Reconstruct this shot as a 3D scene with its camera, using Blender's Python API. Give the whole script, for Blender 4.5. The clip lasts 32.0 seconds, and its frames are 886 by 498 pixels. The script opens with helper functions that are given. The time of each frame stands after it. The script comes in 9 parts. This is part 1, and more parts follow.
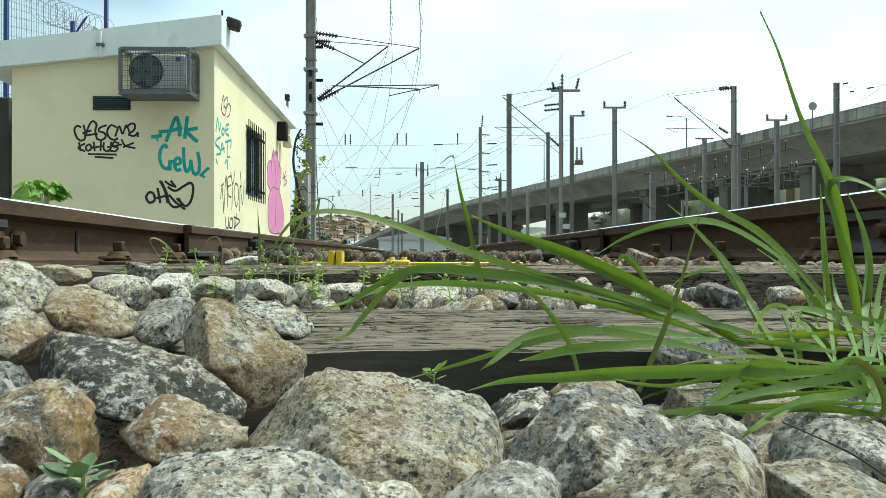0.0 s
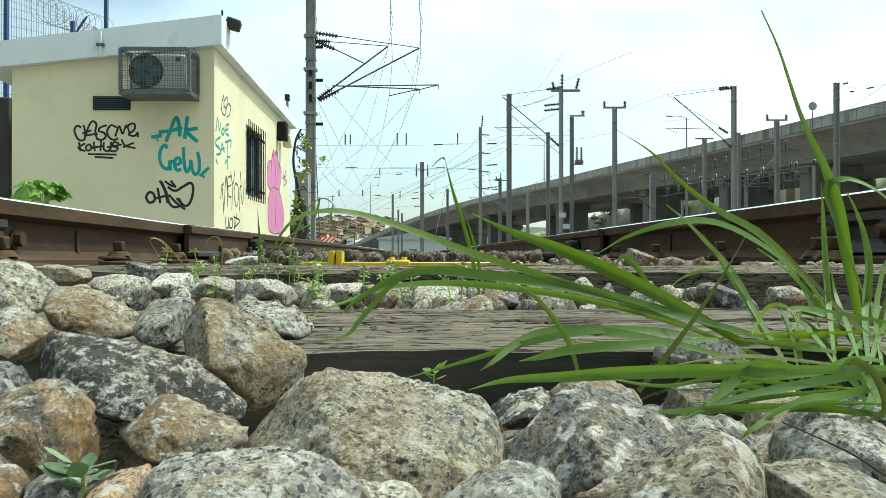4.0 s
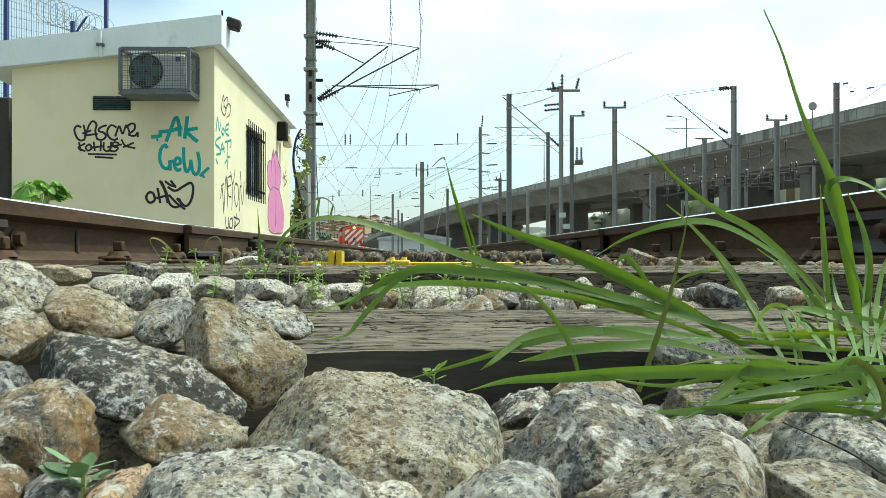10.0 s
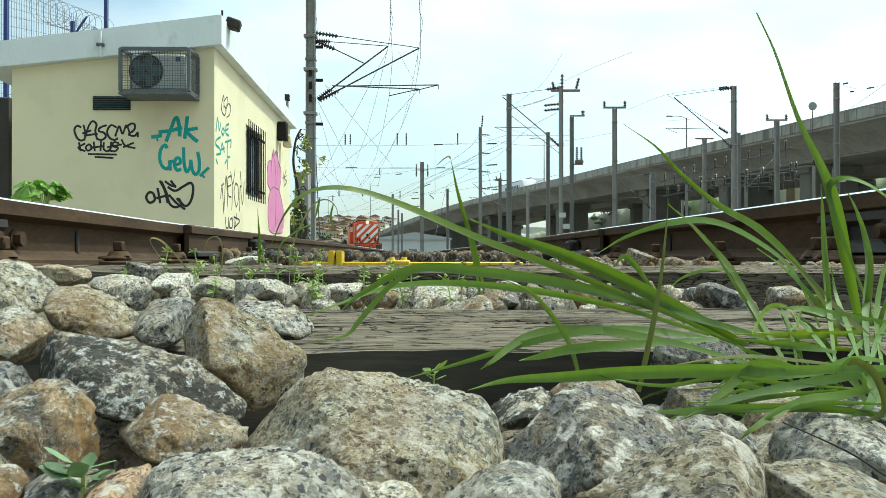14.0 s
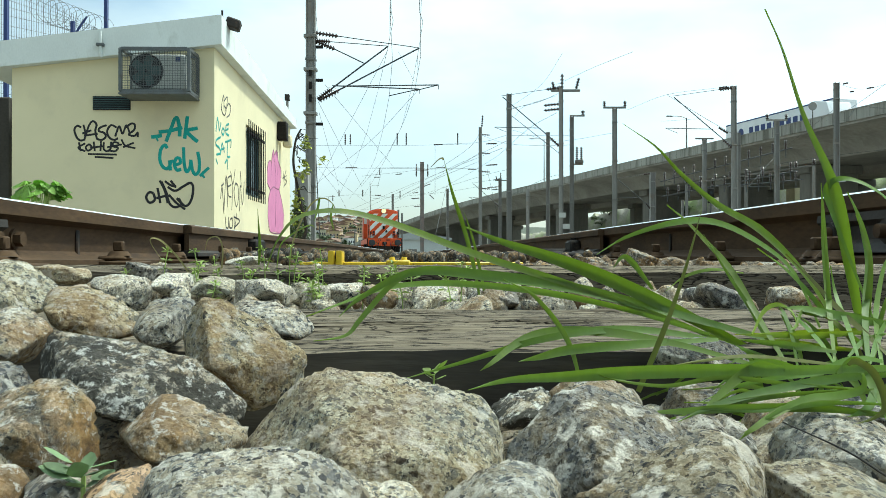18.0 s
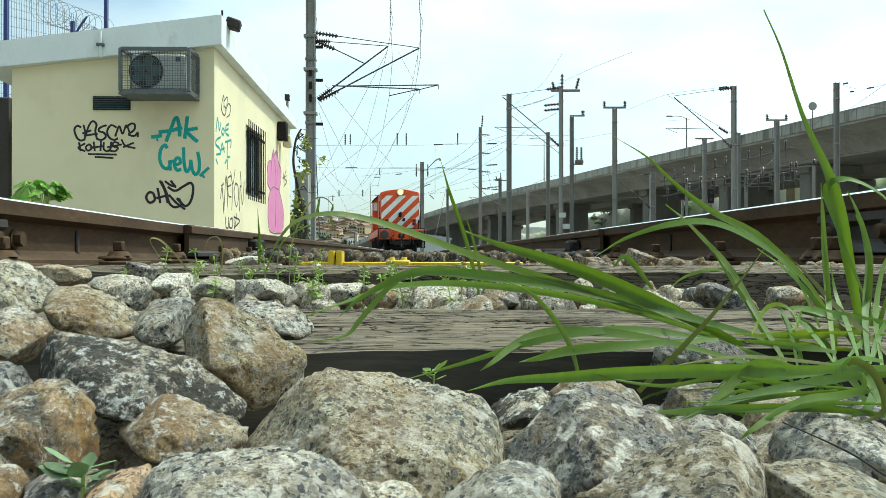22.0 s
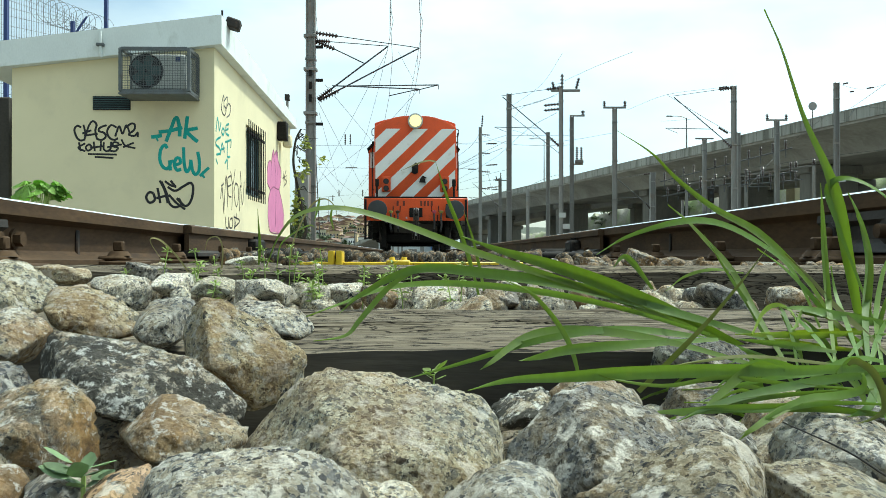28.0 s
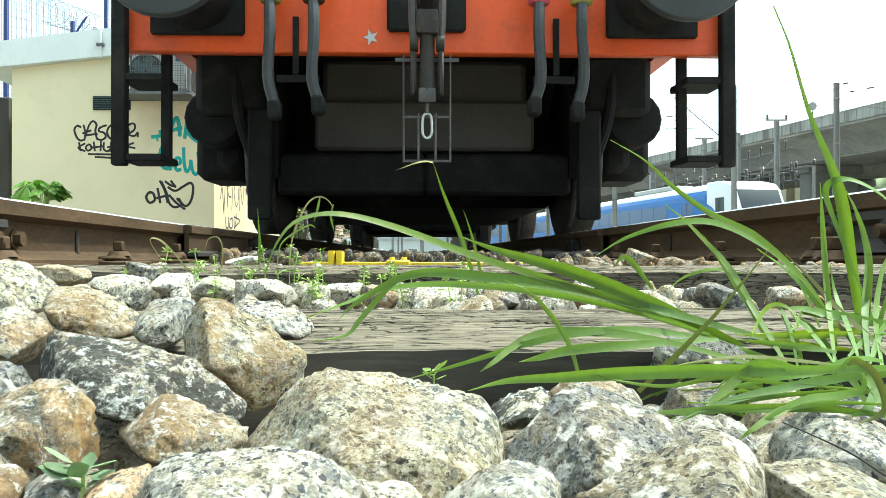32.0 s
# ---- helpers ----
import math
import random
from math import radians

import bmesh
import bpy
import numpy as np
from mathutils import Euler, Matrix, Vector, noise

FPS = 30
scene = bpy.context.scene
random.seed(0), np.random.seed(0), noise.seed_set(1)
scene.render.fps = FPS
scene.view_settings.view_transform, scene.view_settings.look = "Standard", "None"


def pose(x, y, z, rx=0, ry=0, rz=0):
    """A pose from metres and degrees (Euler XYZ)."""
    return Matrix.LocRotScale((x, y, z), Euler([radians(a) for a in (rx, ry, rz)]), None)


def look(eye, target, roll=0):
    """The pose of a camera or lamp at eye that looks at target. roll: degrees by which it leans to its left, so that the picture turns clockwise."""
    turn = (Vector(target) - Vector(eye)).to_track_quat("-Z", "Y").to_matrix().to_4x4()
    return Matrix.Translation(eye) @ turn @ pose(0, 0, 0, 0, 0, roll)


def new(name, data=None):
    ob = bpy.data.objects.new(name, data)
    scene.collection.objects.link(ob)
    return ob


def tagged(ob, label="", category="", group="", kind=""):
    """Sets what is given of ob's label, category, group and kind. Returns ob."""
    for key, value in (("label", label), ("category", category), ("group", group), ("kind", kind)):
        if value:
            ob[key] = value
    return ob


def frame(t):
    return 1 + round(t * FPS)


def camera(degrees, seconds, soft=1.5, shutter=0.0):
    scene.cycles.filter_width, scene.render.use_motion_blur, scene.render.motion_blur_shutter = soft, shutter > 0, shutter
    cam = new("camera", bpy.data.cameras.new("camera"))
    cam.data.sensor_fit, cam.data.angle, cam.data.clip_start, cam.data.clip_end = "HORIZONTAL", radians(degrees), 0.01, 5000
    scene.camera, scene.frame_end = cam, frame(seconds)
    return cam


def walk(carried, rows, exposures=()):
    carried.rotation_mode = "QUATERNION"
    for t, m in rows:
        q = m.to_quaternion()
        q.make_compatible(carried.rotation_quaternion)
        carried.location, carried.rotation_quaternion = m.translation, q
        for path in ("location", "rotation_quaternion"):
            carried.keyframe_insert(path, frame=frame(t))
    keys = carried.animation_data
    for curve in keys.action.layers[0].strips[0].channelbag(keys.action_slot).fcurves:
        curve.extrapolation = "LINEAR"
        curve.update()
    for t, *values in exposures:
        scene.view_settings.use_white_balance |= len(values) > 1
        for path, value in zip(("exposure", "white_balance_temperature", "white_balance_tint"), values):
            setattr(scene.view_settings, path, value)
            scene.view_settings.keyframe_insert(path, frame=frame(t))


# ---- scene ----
# The camera stands still, low between the two rails, tilted up a little.
cam = camera(55.18, 32.0, soft=0.85)
STAND = pose(0, 0, 0.042, 90.344, 0, 0)
walk(cam, [(0, STAND), (32, STAND)],
     [(t, e, 6300, -8) for t, e in ((0, -0.08), (28.5, -0.08), (29.2, -0.02), (30.0, 0.18), (30.6, 0.4), (31.0, 0.58), (31.4, 0.7), (32.0, 0.94))])

# ---- sky and sun: bright thin overcast ----
SUN_EL, SUN_AZ = 60.0, 62.0
SUN_FROM = Vector((math.sin(radians(SUN_AZ)) * math.cos(radians(SUN_EL)), math.cos(radians(SUN_AZ)) * math.cos(radians(SUN_EL)), math.sin(radians(SUN_EL))))
world = bpy.data.worlds.new("sky")
scene.world = world
world.use_nodes = True
wn, wl = world.node_tree.nodes, world.node_tree.links
sky = wn.new("ShaderNodeTexSky")
sky.sky_type, sky.sun_disc = "NISHITA", False
sky.sun_elevation, sky.sun_rotation = radians(SUN_EL), radians(SUN_AZ)
sky.air_density, sky.dust_density, sky.ozone_density = 1.0, 1.5, 1.0
dim = wn.new("ShaderNodeVectorMath")
dim.operation = "SCALE"
dim.inputs["Scale"].default_value = 0.17
wl.new(sky.outputs[0], dim.inputs[0])
coord = wn.new("ShaderNodeTexCoord")
stretch = wn.new("ShaderNodeMapping")
stretch.inputs["Scale"].default_value = (1.0, 1.0, 2.6)
wl.new(coord.outputs["Generated"], stretch.inputs[0])
cloud = wn.new("ShaderNodeTexNoise")
cloud.inputs["Scale"].default_value = 2.1
cloud.inputs["Detail"].default_value = 6
cloud.inputs["Roughness"].default_value = 0.5
wl.new(stretch.outputs[0], cloud.inputs["Vector"])
ramp = wn.new("ShaderNodeValToRGB")
ramp.color_ramp.elements[0].position, ramp.color_ramp.elements[0].color = 0.40, (0.30, 0.30, 0.30, 1)
ramp.color_ramp.elements[1].position, ramp.color_ramp.elements[1].color = 0.58, (1, 1, 1, 1)
wl.new(cloud.outputs["Fac"], ramp.inputs[0])
veil = wn.new("ShaderNodeMix")
veil.data_type = "RGBA"
veil.inputs["B"].default_value = (0.90, 1.01, 1.11, 1)
wl.new(ramp.outputs[0], veil.inputs["Factor"])
wl.new(dim.outputs[0], veil.inputs["A"])
# the veil glows towards the hidden sun
toward = wn.new("ShaderNodeVectorMath")
toward.operation = "DOT_PRODUCT"
toward.inputs[1].default_value = tuple(SUN_FROM)
wl.new(coord.outputs["Generated"], toward.inputs[0])
glow = wn.new("ShaderNodeMapRange")
glow.inputs["From Min"].default_value, glow.inputs["From Max"].default_value = -0.4, 1.0
rise = wn.new("ShaderNodeMath")
rise.operation = "POWER"
rise.inputs[1].default_value = 1.85
wl.new(toward.outputs["Value"], glow.inputs["Value"])
wl.new(glow.outputs[0], rise.inputs[0])
spill = wn.new("ShaderNodeMath")
spill.operation = "MULTIPLY_ADD"
spill.inputs[1].default_value, spill.inputs[2].default_value = 1.8, 0.6
wl.new(rise.outputs[0], spill.inputs[0])
lit = wn.new("ShaderNodeVectorMath")
lit.operation = "SCALE"
wl.new(veil.outputs["Result"], lit.inputs[0])
wl.new(spill.outputs[0], lit.inputs["Scale"])
wl.new(lit.outputs[0], wn["Background"].inputs[0])
wn["Background"].inputs[1].default_value = 1.0

sun = new("sun", bpy.data.lights.new("sun", "SUN"))
sun.data.energy, sun.data.angle, sun.data.color = 4.6, radians(6), (1.0, 0.97, 0.92)
sun.matrix_world = look(SUN_FROM * 60, (0, 0, 0))


# ---- materials ----
def shader(name, base, rough=0.8, metal=0.0, spread=0.25, scale=8.0, fine=60.0, bump=0.15, depth=0.004,
           stain=None, stain_at=(0.55, 0.75), stain_scale=3.0, by="object", vary=0.0, stretch_by=(1, 1, 1), spec=0.4):
    """A surface with two scales of tone, an optional stain colour and fine relief; by: object, island or none for its change from piece to piece."""
    m = bpy.data.materials.new(name)
    m.use_nodes = True
    n, l = m.node_tree.nodes, m.node_tree.links
    b = n["Principled BSDF"]
    b.inputs["Roughness"].default_value, b.inputs["Metallic"].default_value = rough, metal
    b.inputs["Specular IOR Level"].default_value = spec
    tc = n.new("ShaderNodeTexCoord")
    mp = n.new("ShaderNodeMapping")
    mp.inputs["Scale"].default_value = stretch_by
    l.new(tc.outputs["Object"], mp.inputs[0])
    broad = n.new("ShaderNodeTexNoise")
    broad.inputs["Scale"].default_value, broad.inputs["Detail"].default_value = scale, 5
    grain = n.new("ShaderNodeTexNoise")
    grain.inputs["Scale"].default_value, grain.inputs["Detail"].default_value = fine, 4
    for t in (broad, grain):
        l.new(mp.outputs[0], t.inputs["Vector"])
    add = n.new("ShaderNodeMath")
    add.operation = "MULTIPLY_ADD"
    add.inputs[1].default_value = 0.6
    l.new(broad.outputs["Fac"], add.inputs[0])
    half = n.new("ShaderNodeMath")
    half.operation = "MULTIPLY"
    half.inputs[1].default_value = 0.4
    l.new(grain.outputs["Fac"], half.inputs[0])
    l.new(half.outputs[0], add.inputs[2])
    r = n.new("ShaderNodeValToRGB")
    lo = [c * (1 - spread) for c in base]
    hi = [min(1, c * (1 + spread)) for c in base]
    r.color_ramp.elements[0].position, r.color_ramp.elements[0].color = 0.32, (*lo, 1)
    r.color_ramp.elements[1].position, r.color_ramp.elements[1].color = 0.68, (*hi, 1)
    l.new(add.outputs[0], r.inputs[0])
    out = r.outputs[0]
    if stain:
        st = n.new("ShaderNodeTexNoise")
        st.inputs["Scale"].default_value, st.inputs["Detail"].default_value, st.inputs["Roughness"].default_value = stain_scale, 8, 0.65
        l.new(mp.outputs[0], st.inputs["Vector"])
        sr = n.new("ShaderNodeMapRange")
        sr.inputs["From Min"].default_value, sr.inputs["From Max"].default_value = stain_at
        l.new(st.outputs["Fac"], sr.inputs["Value"])
        mx = n.new("ShaderNodeMix")
        mx.data_type = "RGBA"
        mx.inputs["B"].default_value = (*stain, 1)
        l.new(sr.outputs[0], mx.inputs["Factor"])
        l.new(out, mx.inputs["A"])
        out = mx.outputs["Result"]
    if vary:
        if by == "island":
            rnd = n.new("ShaderNodeNewGeometry").outputs["Random Per Island"]
        else:
            rnd = n.new("ShaderNodeObjectInfo").outputs["Random"]
        vr = n.new("ShaderNodeMapRange")
        vr.inputs["To Min"].default_value, vr.inputs["To Max"].default_value = 1 - vary, 1 + vary
        l.new(rnd, vr.inputs["Value"])
        hs = n.new("ShaderNodeHueSaturation")
        l.new(vr.outputs[0], hs.inputs["Value"])
        l.new(out, hs.inputs["Color"])
        out = hs.outputs[0]
    l.new(out, b.inputs["Base Color"])
    if bump:
        bp = n.new("ShaderNodeBump")
        bp.inputs["Strength"].default_value, bp.inputs["Distance"].default_value = bump, depth
        l.new(add.outputs[0], bp.inputs["Height"])
        l.new(bp.outputs[0], b.inputs["Normal"])
    return m


def granite(name, by, tint=(1, 1, 1), rusty=(0.0, 0.5), sooty=(0.0, 0.3), salt=0.0):
    """Broken granite: pale feldspar, grey quartz, dark mica flecks and rust staining; it changes a little from stone to stone."""
    m = bpy.data.materials.new(name)
    m.use_nodes = True
    n, l = m.node_tree.nodes, m.node_tree.links
    b = n["Principled BSDF"]
    b.inputs["Roughness"].default_value = 0.85
    b.inputs["Specular IOR Level"].default_value = 0.3
    tc = n.new("ShaderNodeTexCoord")
    if by == "island":
        rnd = n.new("ShaderNodeNewGeometry").outputs["Random Per Island"]
    else:
        rnd = n.new("ShaderNodeObjectInfo").outputs["Random"]
    shift = n.new("ShaderNodeVectorMath")
    shift.operation = "MULTIPLY_ADD"
    shift.inputs[1].default_value = (7.3, 3.1, 5.7)
    l.new(rnd, shift.inputs[0])
    l.new(tc.outputs["Object"], shift.inputs[2])

    def noise_tex(scale, detail, rough=0.5):
        t = n.new("ShaderNodeTexNoise")
        t.inputs["Scale"].default_value, t.inputs["Detail"].default_value, t.inputs["Roughness"].default_value = scale, detail, rough
        l.new(shift.outputs[0], t.inputs["Vector"])
        return t.outputs["Fac"]

    def remap(v, a, c, lo=0.0, hi=1.0):
        t = n.new("ShaderNodeMapRange")
        t.inputs["From Min"].default_value, t.inputs["From Max"].default_value = a, c
        t.inputs["To Min"].default_value, t.inputs["To Max"].default_value = lo, hi
        l.new(v, t.inputs["Value"])
        return t.outputs[0]

    def mixed(f, a, c):
        t = n.new("ShaderNodeMix")
        t.data_type = "RGBA"
        l.new(f, t.inputs["Factor"])
        for v, k in ((a, "A"), (c, "B")):
            if isinstance(v, tuple):
                t.inputs[k].default_value = (*v, 1)
            else:
                l.new(v, t.inputs[k])
        return t.outputs["Result"]

    def times(a, c):
        t = n.new("ShaderNodeMath")
        t.operation = "MULTIPLY"
        l.new(a, t.inputs[0])
        l.new(c, t.inputs[1])
        return t.outputs[0]

    def crystals(scale):
        bent = n.new("ShaderNodeVectorMath")
        bent.operation = "MULTIPLY_ADD"
        bent.inputs[1].default_value = (0.0022, 0.0022, 0.0022)
        wobble = n.new("ShaderNodeTexNoise")
        wobble.inputs["Scale"].default_value, wobble.inputs["Detail"].default_value = scale * 0.9, 3
        l.new(shift.outputs[0], wobble.inputs["Vector"])
        l.new(wobble.outputs["Color"], bent.inputs[0])
        l.new(shift.outputs[0], bent.inputs[2])
        cr = n.new("ShaderNodeTexVoronoi")
        cr.inputs["Scale"].default_value = scale
        l.new(bent.outputs[0], cr.inputs["Vector"])
        sep = n.new("ShaderNodeSeparateColor")
        l.new(cr.outputs["Color"], sep.inputs[0])
        return sep.outputs

    # crystals of a few millimetres in two sizes: mica, quartz, cream and white feldspar
    def minerals(pick):
        body = n.new("ShaderNodeValToRGB")
        e = body.color_ramp.elements
        e[0].position, e[0].color = 0.07, (0.045, 0.05, 0.06, 1)
        e[1].position, e[1].color = 0.92, (0.86, 0.84, 0.77, 1)
        for p, c in ((0.13, (0.19, 0.20, 0.215, 1)), (0.30, (0.33, 0.33, 0.325, 1)), (0.38, (0.47, 0.42, 0.325, 1)), (0.60, (0.60, 0.54, 0.42, 1)), (0.72, (0.78, 0.745, 0.64, 1))):
            k = e.new(p)
            k.color = c
        l.new(pick, body.inputs[0])
        return body.outputs[0]

    big, small = crystals(540), crystals(1200)
    col = mixed(remap(big[1], 0.36, 0.64, 0.0, 1.0), minerals(big[0]), minerals(small[0]))
    tn = n.new("ShaderNodeMix")
    tn.data_type, tn.blend_type = "RGBA", "MULTIPLY"
    tn.inputs["Factor"].default_value = 1.0
    tn.inputs["B"].default_value = (*tint, 1)
    l.new(col, tn.inputs["A"])
    col = tn.outputs["Result"]
    # broad grey and ochre zones, pale bruised patches
    col = mixed(remap(noise_tex(38, 4), 0.5, 0.66, 0.0, 0.25), col, (0.25, 0.25, 0.24))
    col = mixed(remap(noise_tex(60, 6, 0.65), 0.50, 0.64, 0.0, 0.42), col, (0.46, 0.33, 0.15))
    col = mixed(remap(noise_tex(120, 5, 0.6), 0.54, 0.60, 0.0, 0.5), col, (0.88, 0.85, 0.76))
    # mica flecks, and the dark of cavities painted into the colour
    col = mixed(remap(noise_tex(620, 2, 0.5), 0.64, 0.70, 0.0, 0.8), col, (0.045, 0.05, 0.055))
    col = mixed(remap(noise_tex(140, 7, 0.7), 0.60, 0.66, 0.0, 0.7), col, (0.09, 0.075, 0.05))
    # rust and brown crust
    crust = noise_tex(30, 7, 0.66)
    amount = remap(rnd, 0.0, 1.0, rusty[0], rusty[1])
    col = mixed(times(remap(crust, 0.46, 0.54), amount), col, (0.36, 0.205, 0.07))
    col = mixed(times(remap(crust, 0.54, 0.60), amount), col, (0.12, 0.066, 0.03))
    # dark lichen and soot
    soot = times(remap(noise_tex(85, 9, 0.74), 0.455, 0.505), remap(rnd, 1.0, 0.0, sooty[0], sooty[1]))
    col = mixed(soot, col, (0.036, 0.034, 0.027))
    if salt:
        # bare white flakes through the crust
        col = mixed(remap(noise_tex(210, 7, 0.75), 0.54, 0.61, 0.0, salt), col, (0.80, 0.78, 0.71))
    tone = n.new("ShaderNodeHueSaturation")
    wob = n.new("ShaderNodeMath")
    wob.operation = "PINGPONG"
    wob.inputs[1].default_value = 0.21
    l.new(rnd, wob.inputs[0])
    l.new(remap(wob.outputs[0], 0, 0.21, 0.85, 1.15), tone.inputs["Value"])
    l.new(col, tone.inputs["Color"])
    l.new(tone.outputs[0], b.inputs["Base Color"])
    rel = n.new("ShaderNodeMath")
    rel.operation = "ADD"
    l.new(noise_tex(220, 8, 0.72), rel.inputs[0])
    l.new(remap(small[2], 0, 1, 0, 0.16), rel.inputs[1])
    bp = n.new("ShaderNodeBump")
    bp.inputs["Strength"].default_value, bp.inputs["Distance"].default_value = 0.9, 0.0045
    l.new(rel.outputs[0], bp.inputs["Height"])
    l.new(bp.outputs[0], b.inputs["Normal"])
    return m


STONES = {
    "cream": granite("cream_granite", "object", (0.635, 0.598, 0.488), (0.0, 0.25), (0.0, 0.10)),
    "white": granite("white_speckled_granite", "object", (0.626, 0.607, 0.570), (0.0, 0.12), (0.0, 0.15)),
    "grey": granite("blue_grey_granite", "object", (0.33, 0.325, 0.325), (0.0, 0.12), (0.0, 0.1)),
    "tan": granite("tan_granite", "object", (0.626, 0.552, 0.396), (0.3, 0.5), (0.0, 0.2), 0.35),
    "rust": granite("rust_stained_granite", "object", (0.589, 0.524, 0.423), (0.5, 0.68), (0.1, 0.3), 0.5),
    "brown": granite("brown_crusted_granite", "object", (0.33, 0.287, 0.222), (0.75, 0.85), (0.4, 0.5), 0.5),
    "orange": granite("orange_pink_granite", "object", (0.80, 0.55, 0.36), (0.0, 0.2), (0.0, 0.1)),
    "bright": granite("bright_white_granite", "object", (1.00, 0.97, 0.90), (0.0, 0.2), (0.0, 0.1)),
    "dun": granite("dun_grey_granite", "object", (0.38, 0.345, 0.28), (0.05, 0.3), (0.0, 0.1)),
    "soot": granite("sooty_granite", "object", (0.589, 0.570, 0.515), (0.0, 0.2), (0.9, 0.97), 0.75),
}
STONE = STONES["cream"]
STONE_BROWN = granite("brown_granite", "island", (0.6, 0.5, 0.39), (0.4, 0.95), (0.1, 0.6))
STONE_OILY = granite("oily_dark_granite", "island", (0.22, 0.2, 0.175), (0.4, 0.8), (0.5, 1.0))
STONE_FILL = granite("mixed_granite", "island", (0.9, 0.85, 0.74), (0.0, 0.65), (0.0, 0.5))
YARD = shader("yard_gravel", (0.21, 0.195, 0.165), 0.95, spread=0.4, scale=0.4, fine=12, bump=0.5, depth=0.03, stain=(0.09, 0.12, 0.05), stain_scale=0.12)
RUST = shader("rusty_rail_steel", (0.066, 0.039, 0.0195), 0.85, 0.0, spread=0.4, scale=14, fine=140, bump=0.3, depth=0.002, stain=(0.03, 0.02, 0.014), stain_scale=9, stretch_by=(1, 0.25, 1), spec=0.2)
RUST_DARK = shader("dark_oiled_steel", (0.026, 0.021, 0.017), 0.75, 0.0, spread=0.4, scale=20, fine=150, bump=0.3, depth=0.002, stain=(0.10, 0.055, 0.03), stain_scale=15)
BLACK_IRON = shader("greased_black_iron", (0.016, 0.014, 0.012), 0.7, 0.0, spread=0.5, scale=30, fine=150, bump=0.5, depth=0.004, stain=(0.05, 0.038, 0.026), stain_scale=20, spec=0.15)
SHINE = shader("worn_bright_rail_head", (0.66, 0.70, 0.73), 0.42, 0.7, spread=0.08, scale=30, fine=300, bump=0.03, depth=0.001, stretch_by=(1, 0.05, 1))


def old_timber(name, pale, dark, split):
    """Bare weathered timber: long grain lines along x, darker growth bands, knots of dirt and long thin splits."""
    m = bpy.data.materials.new(name)
    m.use_nodes = True
    n, l = m.node_tree.nodes, m.node_tree.links
    b = n["Principled BSDF"]
    b.inputs["Roughness"].default_value, b.inputs["Specular IOR Level"].default_value = 0.93, 0.15
    tc = n.new("ShaderNodeTexCoord")

    def streak(sx, sy, detail=4, rough=0.55):
        mp = n.new("ShaderNodeMapping")
        mp.inputs["Scale"].default_value = (sx, sy, sy)
        l.new(tc.outputs["Object"], mp.inputs[0])
        t = n.new("ShaderNodeTexNoise")
        t.inputs["Scale"].default_value, t.inputs["Detail"].default_value, t.inputs["Roughness"].default_value = 1.0, detail, rough
        l.new(mp.outputs[0], t.inputs["Vector"])
        return t.outputs["Fac"]

    def remap(v, a, c, lo=0.0, hi=1.0):
        t = n.new("ShaderNodeMapRange")
        t.inputs["From Min"].default_value, t.inputs["From Max"].default_value = a, c
        t.inputs["To Min"].default_value, t.inputs["To Max"].default_value = lo, hi
        l.new(v, t.inputs["Value"])
        return t.outputs[0]

    def maths(op, a, c):
        t = n.new("ShaderNodeMath")
        t.operation = op
        for k, v in enumerate((a, c)):
            if isinstance(v, float):
                t.inputs[k].default_value = v
            else:
                l.new(v, t.inputs[k])
        return t.outputs[0]

    def mixed(f, a, c):
        t = n.new("ShaderNodeMix")
        t.data_type = "RGBA"
        l.new(f, t.inputs["Factor"])
        for v, k in ((a, "A"), (c, "B")):
            if isinstance(v, tuple):
                t.inputs[k].default_value = (*v, 1)
            else:
                l.new(v, t.inputs[k])
        return t.outputs["Result"]

    fine, mid = streak(17, 520, 3), streak(10, 170, 3)
    col = mixed(remap(fine, 0.34, 0.66), dark, pale)
    col = mixed(remap(mid, 0.40, 0.62, 0.0, 0.6), col, tuple(c * 1.25 for c in pale))
    col = mixed(remap(streak(4.5, 34, 3), 0.54, 0.68, 0.0, 0.4), col, tuple(c * 0.55 for c in dark))
    col = mixed(remap(streak(26, 120, 4, 0.6), 0.59, 0.67, 0.0, 0.5), col, tuple(c * 0.45 for c in dark))
    # splits along the grain, here and there
    depth_of = None
    for sx, sy, wide in ((9.0, 60.0, 0.012), (20.0, 120.0, 0.018), (34.0, 240.0, 0.024)):
        near = maths("ABSOLUTE", maths("SUBTRACT", streak(sx, sy, 2, 0.5), 0.5), 0.0)
        line = maths("MULTIPLY", remap(near, wide * 0.5, wide, 1.0, 0.0), remap(streak(sx * 1.7, sy * 0.35, 3), 0.46, 0.53))
        col = mixed(remap(line, 0.0, 1.0, 0.0, split), col, (0.016, 0.013, 0.01))
        depth_of = line if depth_of is None else maths("MAXIMUM", depth_of, line)
    l.new(col, b.inputs["Base Color"])
    high = maths("SUBTRACT", maths("ADD", remap(fine, 0.3, 0.7, 0.0, 0.35), remap(mid, 0.3, 0.7, 0.0, 0.5)), depth_of)
    bp = n.new("ShaderNodeBump")
    bp.inputs["Strength"].default_value, bp.inputs["Distance"].default_value = 0.8, 0.0022
    l.new(high, bp.inputs["Height"])
    l.new(bp.outputs[0], b.inputs["Normal"])
    return m


